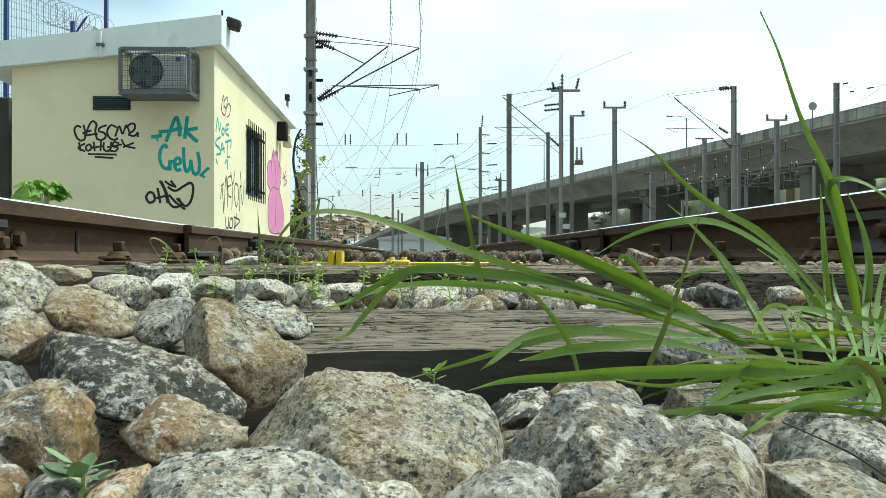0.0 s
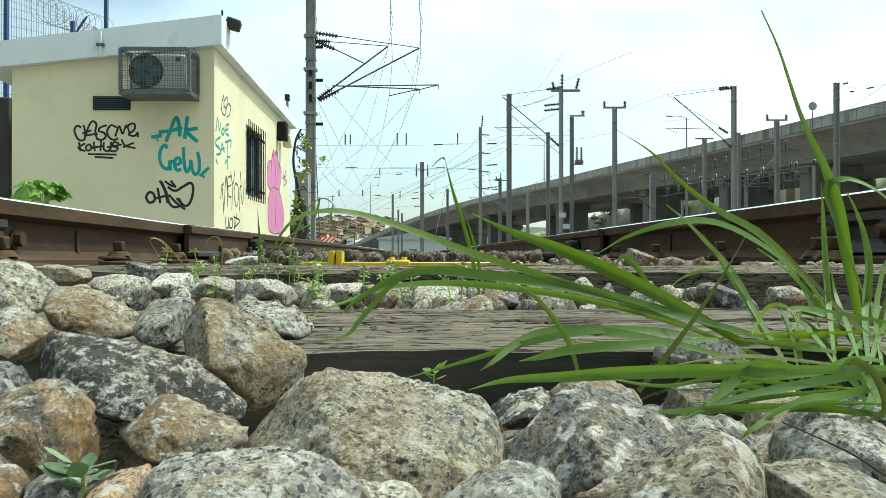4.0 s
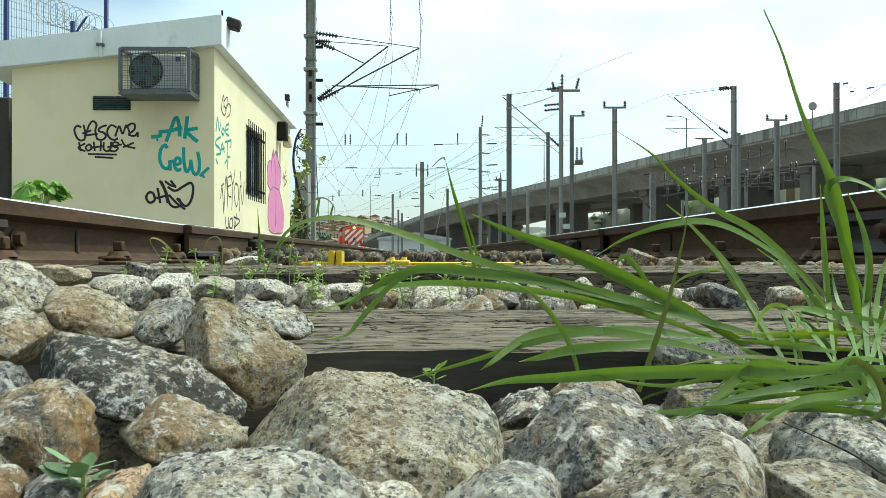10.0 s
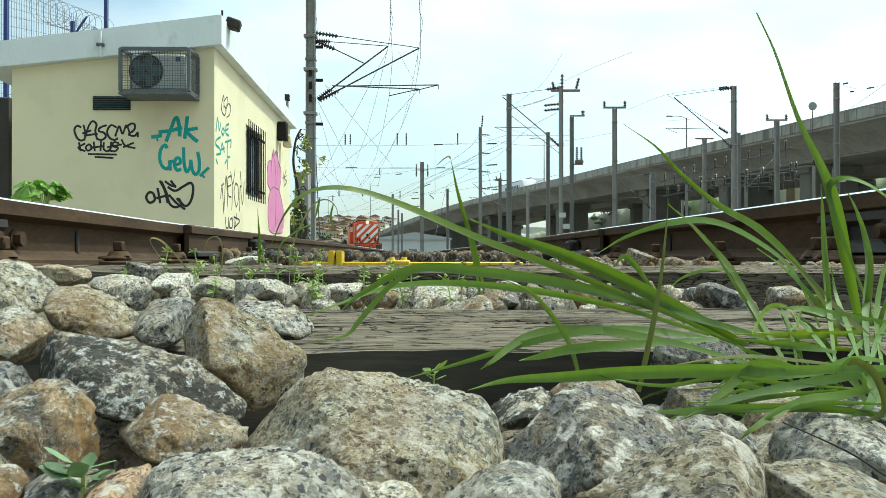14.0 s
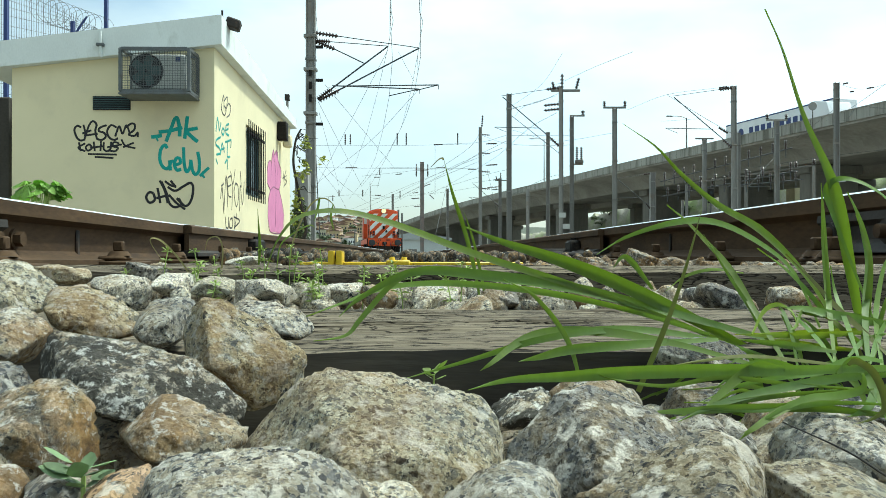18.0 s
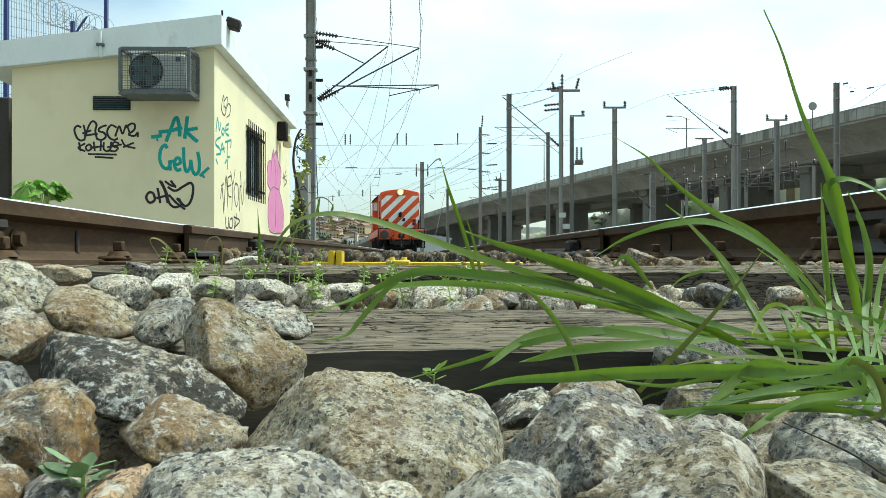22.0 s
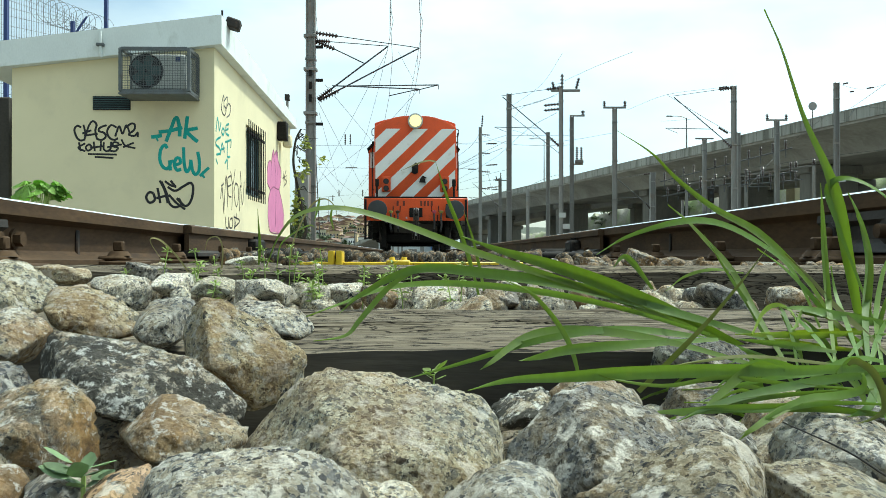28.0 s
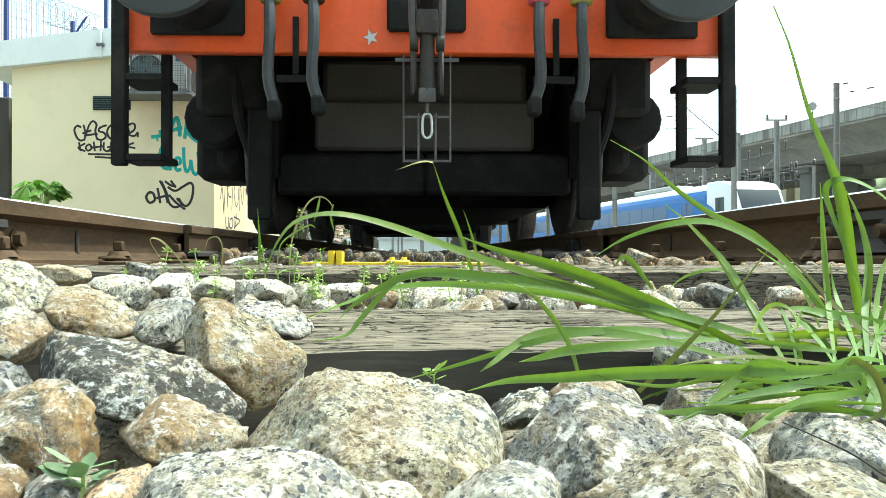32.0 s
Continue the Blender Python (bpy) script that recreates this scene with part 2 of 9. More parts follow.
TIMBER = old_timber("weathered_sleeper_timber", (0.172, 0.143, 0.101), (0.055, 0.044, 0.03), 0.97)
TIMBER_DARK = old_timber("oil_stained_sleeper_timber", (0.135, 0.112, 0.082), (0.045, 0.037, 0.028), 0.9)
TIMBER_FACE = old_timber("brown_sleeper_side", (0.15, 0.125, 0.092), (0.05, 0.041, 0.03), 0.9)
# sleeper side faces: near-black timber colour, darker than the top
TIMBER_SIDE = shader("dark_sleeper_side", (0.036, 0.031, 0.024), 0.85, spread=0.7, scale=24, fine=110, stain=(0.10, 0.085, 0.062), stain_at=(0.54, 0.7), stain_scale=16, bump=0.7, depth=0.005, stretch_by=(0.12, 1, 1))
YELLOW = shader("worn_yellow_paint", (0.62, 0.42, 0.02), 0.5, spread=0.15, scale=20, fine=120, bump=0.1, stain=(0.12, 0.08, 0.03), stain_at=(0.58, 0.66), stain_scale=25)
GRASS = shader("grass_blade", (0.13, 0.20, 0.05), 0.5, spread=0.35, scale=14, fine=420, bump=0.2, depth=0.001, stain=(0.36, 0.38, 0.06), stain_at=(0.62, 0.76), stain_scale=26, vary=0.35, stretch_by=(1, 1, 0.2), spec=0.28)
gn, gl = GRASS.node_tree.nodes, GRASS.node_tree.links
for nd in list(gn):
    if nd.bl_idname == "ShaderNodeHueSaturation":
        # some blades yellower, some bluer
        odd = gn.new("ShaderNodeMath")
        odd.operation = "PINGPONG"
        odd.inputs[1].default_value = 0.13
        other = gn.new("ShaderNodeMapRange")
        other.inputs["From Max"].default_value = 0.13
        other.inputs["To Min"].default_value, other.inputs["To Max"].default_value = 0.476, 0.516
        gl.new(gn.new("ShaderNodeObjectInfo").outputs["Random"], odd.inputs[0])
        gl.new(odd.outputs[0], other.inputs["Value"])
        gl.new(other.outputs[0], nd.inputs["Hue"])
through_light = gn.new("ShaderNodeBsdfTranslucent")
through_light.inputs[0].default_value = (0.50, 0.64, 0.13, 1)
blend = gn.new("ShaderNodeMixShader")
blend.inputs[0].default_value = 0.45
gl.new(gn["Principled BSDF"].outputs[0], blend.inputs[1])
gl.new(through_light.outputs[0], blend.inputs[2])
gl.new(blend.outputs[0], gn["Material Output"].inputs[0])
def grass_like(name, base, glow_by):
    """Another tone of the same blade."""
    m = GRASS.copy()
    m.name = name
    for nd in m.node_tree.nodes:
        if nd.bl_idname == "ShaderNodeValToRGB":
            for e, k in zip(nd.color_ramp.elements, (0.7, 1.3)):
                e.color = (*[c * k for c in base], 1)
        if nd.bl_idname == "ShaderNodeBsdfTranslucent":
            nd.inputs[0].default_value = (*glow_by, 1)
    return m


OLIVE = grass_like("olive_grass_blade", (0.15, 0.17, 0.055), (0.40, 0.42, 0.12))
FRESH = grass_like("fresh_yellow_green_blade", (0.26, 0.34, 0.05), (0.62, 0.72, 0.12))
DRY = shader("dry_grass", (0.30, 0.26, 0.10), 0.8, spread=0.3, scale=14, fine=200, bump=0.1, depth=0.001, vary=0.2)
WEED = shader("pale_weed_leaf", (0.36, 0.46, 0.13), 0.5, spread=0.25, scale=40, fine=200, bump=0.1, depth=0.001, vary=0.2)
LEAF = shader("broad_leaf", (0.24, 0.42, 0.07), 0.5, spread=0.3, scale=6, fine=60, bump=0.1, vary=0.25)
PLASTER = shader("cream_plaster_wall", (0.69, 0.615, 0.40), 0.9, spread=0.05, scale=1.3, fine=90, bump=0.12, depth=0.004, stain=(0.56, 0.50, 0.34), stain_at=(0.52, 0.8), stain_scale=0.9)
ROOFING = shader("painted_concrete_roof_edge", (0.66, 0.69, 0.66), 0.85, spread=0.08, scale=2, fine=60, bump=0.12, stain=(0.40, 0.41, 0.36), stain_at=(0.56, 0.8), stain_scale=2.5, stretch_by=(1, 1, 0.5))
CAGE = shader("galvanised_cage_steel", (0.12, 0.13, 0.13), 0.55, 0.4, spread=0.2, scale=10, fine=80, bump=0.1, stain=(0.10, 0.08, 0.06), stain_scale=8)
AC_WHITE = shader("grey_white_appliance_paint", (0.42, 0.43, 0.40), 0.5, spread=0.08, scale=5, fine=60, bump=0.05)
DARK_HOLE = shader("painted_hole_shade", (0.02, 0.02, 0.022), 0.8, spread=0.2, bump=0)
SHUTTER = shader("green_grey_metal_louvre", (0.05, 0.09, 0.09), 0.5, 0.2, spread=0.2, scale=10, fine=60, bump=0.1)
INK_BLACK = shader("black_spray_paint", (0.012, 0.012, 0.014), 0.45, spread=0.3, scale=15, fine=120, bump=0.05)
INK_TEAL = shader("teal_spray_paint", (0.015, 0.30, 0.25), 0.5, spread=0.2, scale=10, fine=120, bump=0.05)
INK_PINK = shader("pink_spray_paint", (0.58, 0.20, 0.36), 0.6, spread=0.12, scale=5, fine=80, bump=0.05)
GALV = shader("galvanised_mast_steel", (0.195, 0.19, 0.175), 0.6, 0.2, spread=0.2, scale=1.5, fine=30, bump=0.1, stain=(0.15, 0.10, 0.06), stain_at=(0.52, 0.68), stain_scale=1.4, vary=0.35, stretch_by=(1, 1, 0.3))
ARM = shader("dark_weathered_tube", (0.07, 0.075, 0.08), 0.55, 0.3, spread=0.2, scale=4, fine=40, bump=0.05)
WIRE = shader("dark_copper_wire", (0.10, 0.10, 0.10), 0.5, 0.4, spread=0.2, bump=0)
PORCELAIN = shader("brown_glazed_insulator", (0.05, 0.032, 0.026), 0.25, spread=0.2, scale=20, bump=0)
CONCRETE = shader("grey_viaduct_concrete", (0.21, 0.20, 0.175), 0.9, spread=0.2, scale=0.15, fine=3, bump=0.3, depth=0.03, stain=(0.15, 0.145, 0.13), stain_at=(0.5, 0.75), stain_scale=0.35, stretch_by=(1, 1, 0.35))
SOOT_LINE = shader("dark_joint_filler", (0.05, 0.048, 0.042), 0.9, spread=0.2, bump=0)
PARAPET = shader("pale_weathered_parapet_concrete", (0.33, 0.325, 0.29), 0.9, spread=0.2, scale=0.3, fine=4, bump=0.3, depth=0.02, stain=(0.15, 0.145, 0.12), stain_at=(0.5, 0.66), stain_scale=0.9, stretch_by=(1, 1, 0.12))
SOFFIT = shader("sooty_deck_concrete", (0.33, 0.312, 0.275), 0.9, spread=0.25, scale=0.12, fine=3, bump=0.3, depth=0.03, stain=(0.22, 0.205, 0.18), stain_at=(0.48, 0.7), stain_scale=0.25)
NAVY = shader("blue_fence_paint", (0.03, 0.05, 0.16), 0.5, spread=0.2, bump=0.05)


# ---- building blocks ----
def merge(bm, tmp):
    me = bpy.data.meshes.new("tmp")
    tmp.to_mesh(me)
    tmp.free()
    bm.from_mesh(me)
    bpy.data.meshes.remove(me)


def add_box(bm, lo, hi, bev=0.0, m=None, seg=1):
    """A box between two corners, its edges chamfered by bev."""
    t = bmesh.new()
    bmesh.ops.create_cube(t, size=1)
    for v in t.verts:
        v.co = Vector([lo[i] + (v.co[i] + 0.5) * (hi[i] - lo[i]) for i in range(3)])
    if bev:
        bmesh.ops.bevel(t, geom=t.edges[:], offset=bev, segments=seg, affect="EDGES", profile=0.7)
    if m is not None:
        t.transform(m)
    merge(bm, t)
    return bm


def add_rod(bm, a, b, r, r2=None, seg=10, bev=0.0):
    """A round bar from a to b."""
    a, b = Vector(a), Vector(b)
    t = bmesh.new()
    bmesh.ops.create_cone(t, cap_ends=True, segments=seg, radius1=r, radius2=r if r2 is None else r2, depth=(b - a).length)
    if bev:
        caps = [e for e in t.edges if abs(e.verts[0].co.z - e.verts[1].co.z) < 1e-6]
        bmesh.ops.bevel(t, geom=caps, offset=bev, segments=2, affect="EDGES", profile=0.5)
    q = (b - a).to_track_quat("Z", "Y").to_matrix().to_4x4()
    t.transform(Matrix.Translation((a + b) / 2) @ q)
    merge(bm, t)
    return bm


def smooth_line(pts, n):
    """n + 1 points on a smooth line through the given ones."""
    p = [Vector(q) for q in pts]
    p = [2 * p[0] - p[1]] + p + [2 * p[-1] - p[-2]]
    out = []
    for i in range(n + 1):
        s = i / n * (len(p) - 3)
        k = min(int(s), len(p) - 4)
        u = s - k
        a, b, c, d = p[k:k + 4]
        out.append(0.5 * ((2 * b) + (c - a) * u + (2 * a - 5 * b + 4 * c - d) * u * u + (3 * b - a - 3 * c + d) * u ** 3))
    return out


def add_tube(bm, pts, r, seg=6, r2=None):
    """A tube along a line of points."""
    pts = [Vector(p) for p in pts]
    rings = []
    side = None
    for i, p in enumerate(pts):
        d = (pts[min(i + 1, len(pts) - 1)] - pts[max(i - 1, 0)]).normalized()
        if side is None:
            side = d.orthogonal().normalized()
        side = (side - d * side.dot(d)).normalized()
        up = d.cross(side)
        rr = r if r2 is None else r + (r2 - r) * i / (len(pts) - 1)
        rings.append([bm.verts.new(p + rr * (math.cos(2 * math.pi * k / seg) * side + math.sin(2 * math.pi * k / seg) * up)) for k in range(seg)])
    for a, b in zip(rings, rings[1:]):
        for k in range(seg):
            bm.faces.new((a[k], a[(k + 1) % seg], b[(k + 1) % seg], b[k]))
    bm.faces.new(rings[0][::-1])
    bm.faces.new(rings[-1])
    return bm


def add_sweep(bm, outline, line, caps=True):
    """A closed outline (across, up) carried level along a line."""
    line = [Vector(p) for p in line]
    rings = []
    for i, p in enumerate(line):
        d = line[min(i + 1, len(line) - 1)] - line[max(i - 1, 0)]
        side = Vector((d.y, -d.x, 0)).normalized()
        rings.append([bm.verts.new(p + side * a + Vector((0, 0, b))) for a, b in outline])
    k = len(outline)
    for a, b in zip(rings, rings[1:]):
        for j in range(k):
            bm.faces.new((a[j], a[(j + 1) % k], b[(j + 1) % k], b[j]))
    if caps:
        bm.faces.new(rings[0])
        bm.faces.new(rings[-1][::-1])
    return bm


def add_prism(bm, outline, y0, y1, bev=0.0):
    """An outline in x, z made solid from y0 to y1."""
    t = bmesh.new()
    a = [t.verts.new((x, y0, z)) for x, z in outline]
    b = [t.verts.new((x, y1, z)) for x, z in outline]
    k = len(outline)
    t.faces.new(a)
    t.faces.new(b[::-1])
    for j in range(k):
        t.faces.new((a[(j + 1) % k], a[j], b[j], b[(j + 1) % k]))
    bmesh.ops.recalc_face_normals(t, faces=t.faces[:])
    if bev:
        bmesh.ops.bevel(t, geom=t.edges[:], offset=bev, segments=2, affect="EDGES", profile=0.6)
    merge(bm, t)
    return bm


def finish(name, bm, material, smooth=True):
    me = bpy.data.meshes.new(name)
    bmesh.ops.recalc_face_normals(bm, faces=bm.faces[:])
    if smooth:
        for f in bm.faces:
            f.smooth = True
        for e in bm.edges:
            e.smooth = len(e.link_faces) == 2 and e.calc_face_angle(3.0) < 0.7
    bm.to_mesh(me)
    bm.free()
    me.materials.append(material)
    return me


def part(name, bm, material, parent, label="", smooth=True):
    ob = new(name, finish(name, bm, material, smooth))
    ob.parent = parent
    if label:
        tagged(ob, label)
    return ob


def thing(name, label, category, at=(0, 0, 0), turn=0.0, group="", kind=""):
    """An empty at a thing's base; its parts are built round its own origin."""
    ob = new(name)
    ob.matrix_world = pose(*at, 0, 0, turn)
    return tagged(ob, label, category, group, kind)


def solid(name, bm, material, label, category="", group="", kind="", smooth=True):
    return tagged(new(name, finish(name, bm, material, smooth)), label, category, group, kind)


# ---- the line of the track: nearly straight at first, then bending away ----
TRACK_Y = [-3, 0, 4, 8, 16.9, 25.8, 34.7, 41.4, 48.0, 55.8, 64.7, 73.5, 82.4, 91.3, 99.1, 108.0, 121.3, 149.0, 176.8, 221.2]
TRACK_X = [0.084, 0, -0.112, -0.224, -0.497, -0.877, -1.333, -1.8, -2.375, -3.287, -4.454, -5.636, -7.103, -8.769, -10.326, -12.105, -14.989, -21.088, -27.755, -37.746]


def track_x(y):
    """How far across the middle of the track lies at y."""
    i = max(1, min(len(TRACK_Y) - 3, int(np.searchsorted(TRACK_Y, y)) - 1))
    ys, xs = TRACK_Y, TRACK_X
    h = ys[i + 1] - ys[i]
    u = (y - ys[i]) / h
    s0 = (xs[i + 1] - xs[i - 1]) / (ys[i + 1] - ys[i - 1]) * h
    s1 = (xs[i + 2] - xs[i]) / (ys[i + 2] - ys[i]) * h
    return (2 * u ** 3 - 3 * u * u + 1) * xs[i] + (u ** 3 - 2 * u * u + u) * s0 + (3 * u * u - 2 * u ** 3) * xs[i + 1] + (u ** 3 - u * u) * s1


def track_z(y):
    """The track falls a little as it bends away."""
    return float(np.interp(y, [-3, 44, 56, 68, 99, 222], [0, 0, -0.11, -0.28, -0.5, -0.66]))


def track_turn(y):
    return math.degrees(math.atan2(-(track_x(y + 0.5) - track_x(y - 0.5)), 1.0))


GAUGE = 1.668
LEFT_TOP, RIGHT_TOP, RAIL_H = 0.152, 0.162, 0.138

# ---- ground ----
def ground_z(x, y):
    """Bed of the track, a shoulder, then the level yard and the rising land far off."""
    off = abs(x - (track_x(y) if -3 < y < 218 else 0))
    z = -0.055 + (track_z(y) if y > 0 else 0)
    if off > 1.5:
        z -= min(0.30, (off - 1.5) * 0.22)
    return z


bm = bmesh.new()
gx = [-900, -300, -120, -60, -30, -18, -10, -6, -4, -3, -2.4, -1.9, -1.5, -1, -0.5, 0, 0.5, 1, 1.5, 1.9, 2.4, 3, 4, 6, 10, 18, 30, 60, 120, 300, 900]
gy = [-40, -12, -4, -1, 0, 1, 2, 3, 4, 6, 8, 11, 15, 20, 26, 34, 46, 60, 80, 105, 140, 190, 260, 400, 700, 1500, 3000]
rows = []
for y in gy:
    c = track_x(y) if -3 < y < 218 else (0 if y <= 0 else -37.7)
    rows.append([bm.verts.new((c + x, y, ground_z(c + x, y) if y < 218 else -1.1)) for x in gx])
for a, b in zip(rows, rows[1:]):
    for i in range(len(gx) - 1):
        bm.faces.new((a[i], a[i + 1], b[i + 1], b[i]))
ground = solid("ground", bm, YARD, "grey-brown gravelly railway yard ground with weedy patches", "ground", kind="structure")

# ---- sleepers ----
def sleeper_mesh(seed, top=None, length=2.6, wide=0.26, high=0.14, side=None, near=False):
    """A baulk with a split, weathered top and a worn front arris."""
    rng = np.random.RandomState(seed)
    b = bmesh.new()
    xs, ny = np.linspace(-length / 2, length / 2, 170), 40
    if near:
        xs, ny = np.concatenate([np.linspace(-length / 2, -0.36, 40), np.linspace(-0.354, 0.42, 150), np.linspace(0.43, length / 2, 40)]), 84
    nx = len(xs)
    worn_by, worn_in = (0.0015, 0.008) if near else (0.005, 0.02)
    ys = np.linspace(0, wide, ny)
    cracks = [(rng.uniform(0.01, wide - 0.01), rng.uniform(-1.2, 1.2), rng.uniform(0.05, 0.5), rng.uniform(0.003, 0.008), rng.uniform(0.004, 0.012)) for _ in range(16 if near else 46)]
    if near:
        cracks += [(rng.uniform(0.004, wide - 0.004), rng.uniform(-0.36, 0.42), rng.uniform(0.012, 0.07), rng.uniform(0.0032, 0.005), rng.uniform(0.003, 0.007)) for _ in range(80)]
    grid = []
    for x in xs:
        col = []
        for j, y in enumerate(ys):
            z = 0.0025 * noise.noise((x * 3, y * 60, seed)) + 0.002 * noise.noise((x * 9, y * 25, seed + 5))
            for cy, cx, half, wd, dp in cracks:
                if abs(x - cx) < half:
                    q = abs(y - cy - 0.006 * noise.noise((x * 5, cy * 40, seed))) / wd
                    if q < 1:
                        z -= dp * (1 - q) * (1 - ((x - cx) / half) ** 2)
            edge = min(y, wide - y)
            if edge < worn_in:
                z -= worn_by * (1 - edge / worn_in) * (1 + 0.8 * noise.noise((x * (30 if near else 7), seed, 3)))
            dy = 0.004 * noise.noise((x * (18 if near else 4), seed, 1.0)) if j == 0 else 0
            col.append(b.verts.new((x, y + dy, z)))
        grid.append(col)
    for a, c in zip(grid, grid[1:]):
        for j in range(ny - 1):
            b.faces.new((a[j], c[j], c[j + 1], a[j + 1]))
    low = []
    for col in grid:
        low.append((b.verts.new((col[0].co.x, col[0].co.y - 0.002, -high)), b.verts.new((col[0].co.x, wide, -high))))
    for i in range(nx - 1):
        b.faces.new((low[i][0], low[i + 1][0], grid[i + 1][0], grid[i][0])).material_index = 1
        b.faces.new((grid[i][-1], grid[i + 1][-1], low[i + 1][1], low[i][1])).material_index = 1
    for i in (0, -1):
        f = b.faces.new([grid[i][j] for j in range(ny)] + [low[i][1], low[i][0]])
        f.material_index = 1
    bmesh.ops.recalc_face_normals(b, faces=b.faces[:])
    me = finish("sleeper", b, top or TIMBER)
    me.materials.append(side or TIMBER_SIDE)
    return me


SLEEPER_Y = [-2.49, -1.91, -1.33, -0.75, -0.2, 0.38, 0.925, 1.50, 2.07, 2.64] + [2.64 + 0.58 * k for k in range(1, 75)]
worn = sleeper_mesh(35, None, 2.6, 0.26, 0.14, TIMBER_FACE)
kinds = [sleeper_mesh(s, TIMBER_DARK) for s in (3, 11, 19)]
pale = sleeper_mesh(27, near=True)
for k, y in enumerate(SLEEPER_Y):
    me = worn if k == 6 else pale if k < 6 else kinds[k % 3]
    ob = new("sleeper", me)
    ob.matrix_world = pose(track_x(y + 0.13), y, (0.0 if k == 5 else 0.026 if k == 6 else 0.012) + track_z(y), 0, 0, track_turn(y))
    tagged(ob, "weathered grey split timber sleeper bedded in ballast" if k < 6 else "dark oil-stained timber sleeper bedded in ballast", "sleeper", "sleepers of the track")

# ---- rails ----
def rail_outline(h):
    return [(0.036, -0.0052), (0.036, -0.034), (0.012, -0.046), (0.008, -0.06), (0.008, -h + 0.032), (0.018, -h + 0.022), (0.066, -h + 0.011), (0.066, -h),
            (-0.066, -h), (-0.066, -h + 0.011), (-0.018, -h + 0.022), (-0.008, -h + 0.032), (-0.008, -0.06), (-0.012, -0.046), (-0.036, -0.034), (-0.036, -0.0052)]


def rail_line(off, z, y0, y1, step):
    out, y = [], y0
    while y < y1:
        a = radians(track_turn(y))
        out.append((track_x(y) + off * math.cos(a), y + off * math.sin(a), z + track_z(y) + (float(np.interp(y, [0, 1.6, 2.9, 3.3], [0.008, 0.0058, -0.003, 0])) if off < 0 else 0.0)))
        y += step * 0.5 if y < 6 else step if y < 30 else step * 3
    return out


def lay_rail(name, off, z, y0, y1, step=0.5, label="rusty brown rail with a worn bright running edge"):
    root = tagged(new(name), label, "rail", "rails")
    line = rail_line(off, z, y0, y1, step)
    part("web_and_foot", add_sweep(bmesh.new(), rail_outline(RAIL_H), line), RUST, root, "rust-brown web and foot")
    part("running_edge", add_sweep(bmesh.new(), [(-0.0355, -0.0051), (-0.0335, -0.003), (-0.028, -0.001), (-0.018, 0), (0.018, 0), (0.028, -0.001), (0.0335, -0.003), (0.0355, -0.0051)], line), SHINE, root, "bright polished rail head")
    return root


HALF = GAUGE / 2 + 0.036
lay_rail("rail", -HALF, LEFT_TOP, -3, 190)
lay_rail("rail", HALF, RIGHT_TOP, -3, 190)

# ---- ballast stones ----
ICO = {}
for level in (2, 3, 4, 5, 6):
    t = bmesh.new()
    bmesh.ops.create_icosphere(t, subdivisions=level, radius=1)
    ICO[level] = (np.array([v.co[:] for v in t.verts]), [[v.index for v in f.verts] for f in t.faces])
    t.free()


def stone_shape(seed, level, size, sharp=9.0, lump=0.05):
    """A broken stone: a ball cut by random planes, its arrises worn, its faces uneven; size is its full width, depth and height."""
    rng = np.random.RandomState(seed)
    n, faces = ICO[level]
    k = rng.randint(9, 14)
    p = rng.normal(size=(k, 3))
    p /= np.linalg.norm(p, axis=1)[:, None]
    d = rng.uniform(0.72, 1.0, k)
    p = np.vstack([p, np.eye(3), -np.eye(3)])
    d = np.concatenate([d, rng.uniform(0.85, 1.0, 6)])
    c = np.maximum(n @ p.T, 1e-3) / d
    r = (c ** sharp).sum(1) ** (-1 / sharp)
    co = n * r[:, None]
    co = (co - (co.max(0) + co.min(0)) / 2) / (co.max(0) - co.min(0)) * np.array(size)
    s = 1.0 / max(size)
    big = max(size)
    for i in range(len(co)):
        q = Vector(co[i] * s * 3.2) + Vector((seed * 1.7, 0, 0))
        q2 = q * 3.1
        co[i] += n[i] * big * (lump * noise.noise(q) + lump * 0.35 * noise.noise(q2))
        if level > 3:
            co[i] += n[i] * big * lump * (0.22 * noise.noise(q2 * 2.7) + 0.12 * noise.noise(q2 * 6.1))
    return co, faces


def stone_mesh(seed, level, size, sharp=9.0, lump=0.05, material=None):
    co, faces = stone_shape(seed, level, size, sharp, lump)
    me = bpy.data.meshes.new("stone")
    me.from_pydata([tuple(v) for v in co], [], faces)
    me.polygons.foreach_set("use_smooth", [True] * len(me.polygons))
    me.materials.append(material or STONE)
    return me

# ---- fastenings, joints and point blades ----
def rail_x(y, side):
    return track_x(y) + side * HALF


RAIL_TOP = {-1: LEFT_TOP, 1: RIGHT_TOP}


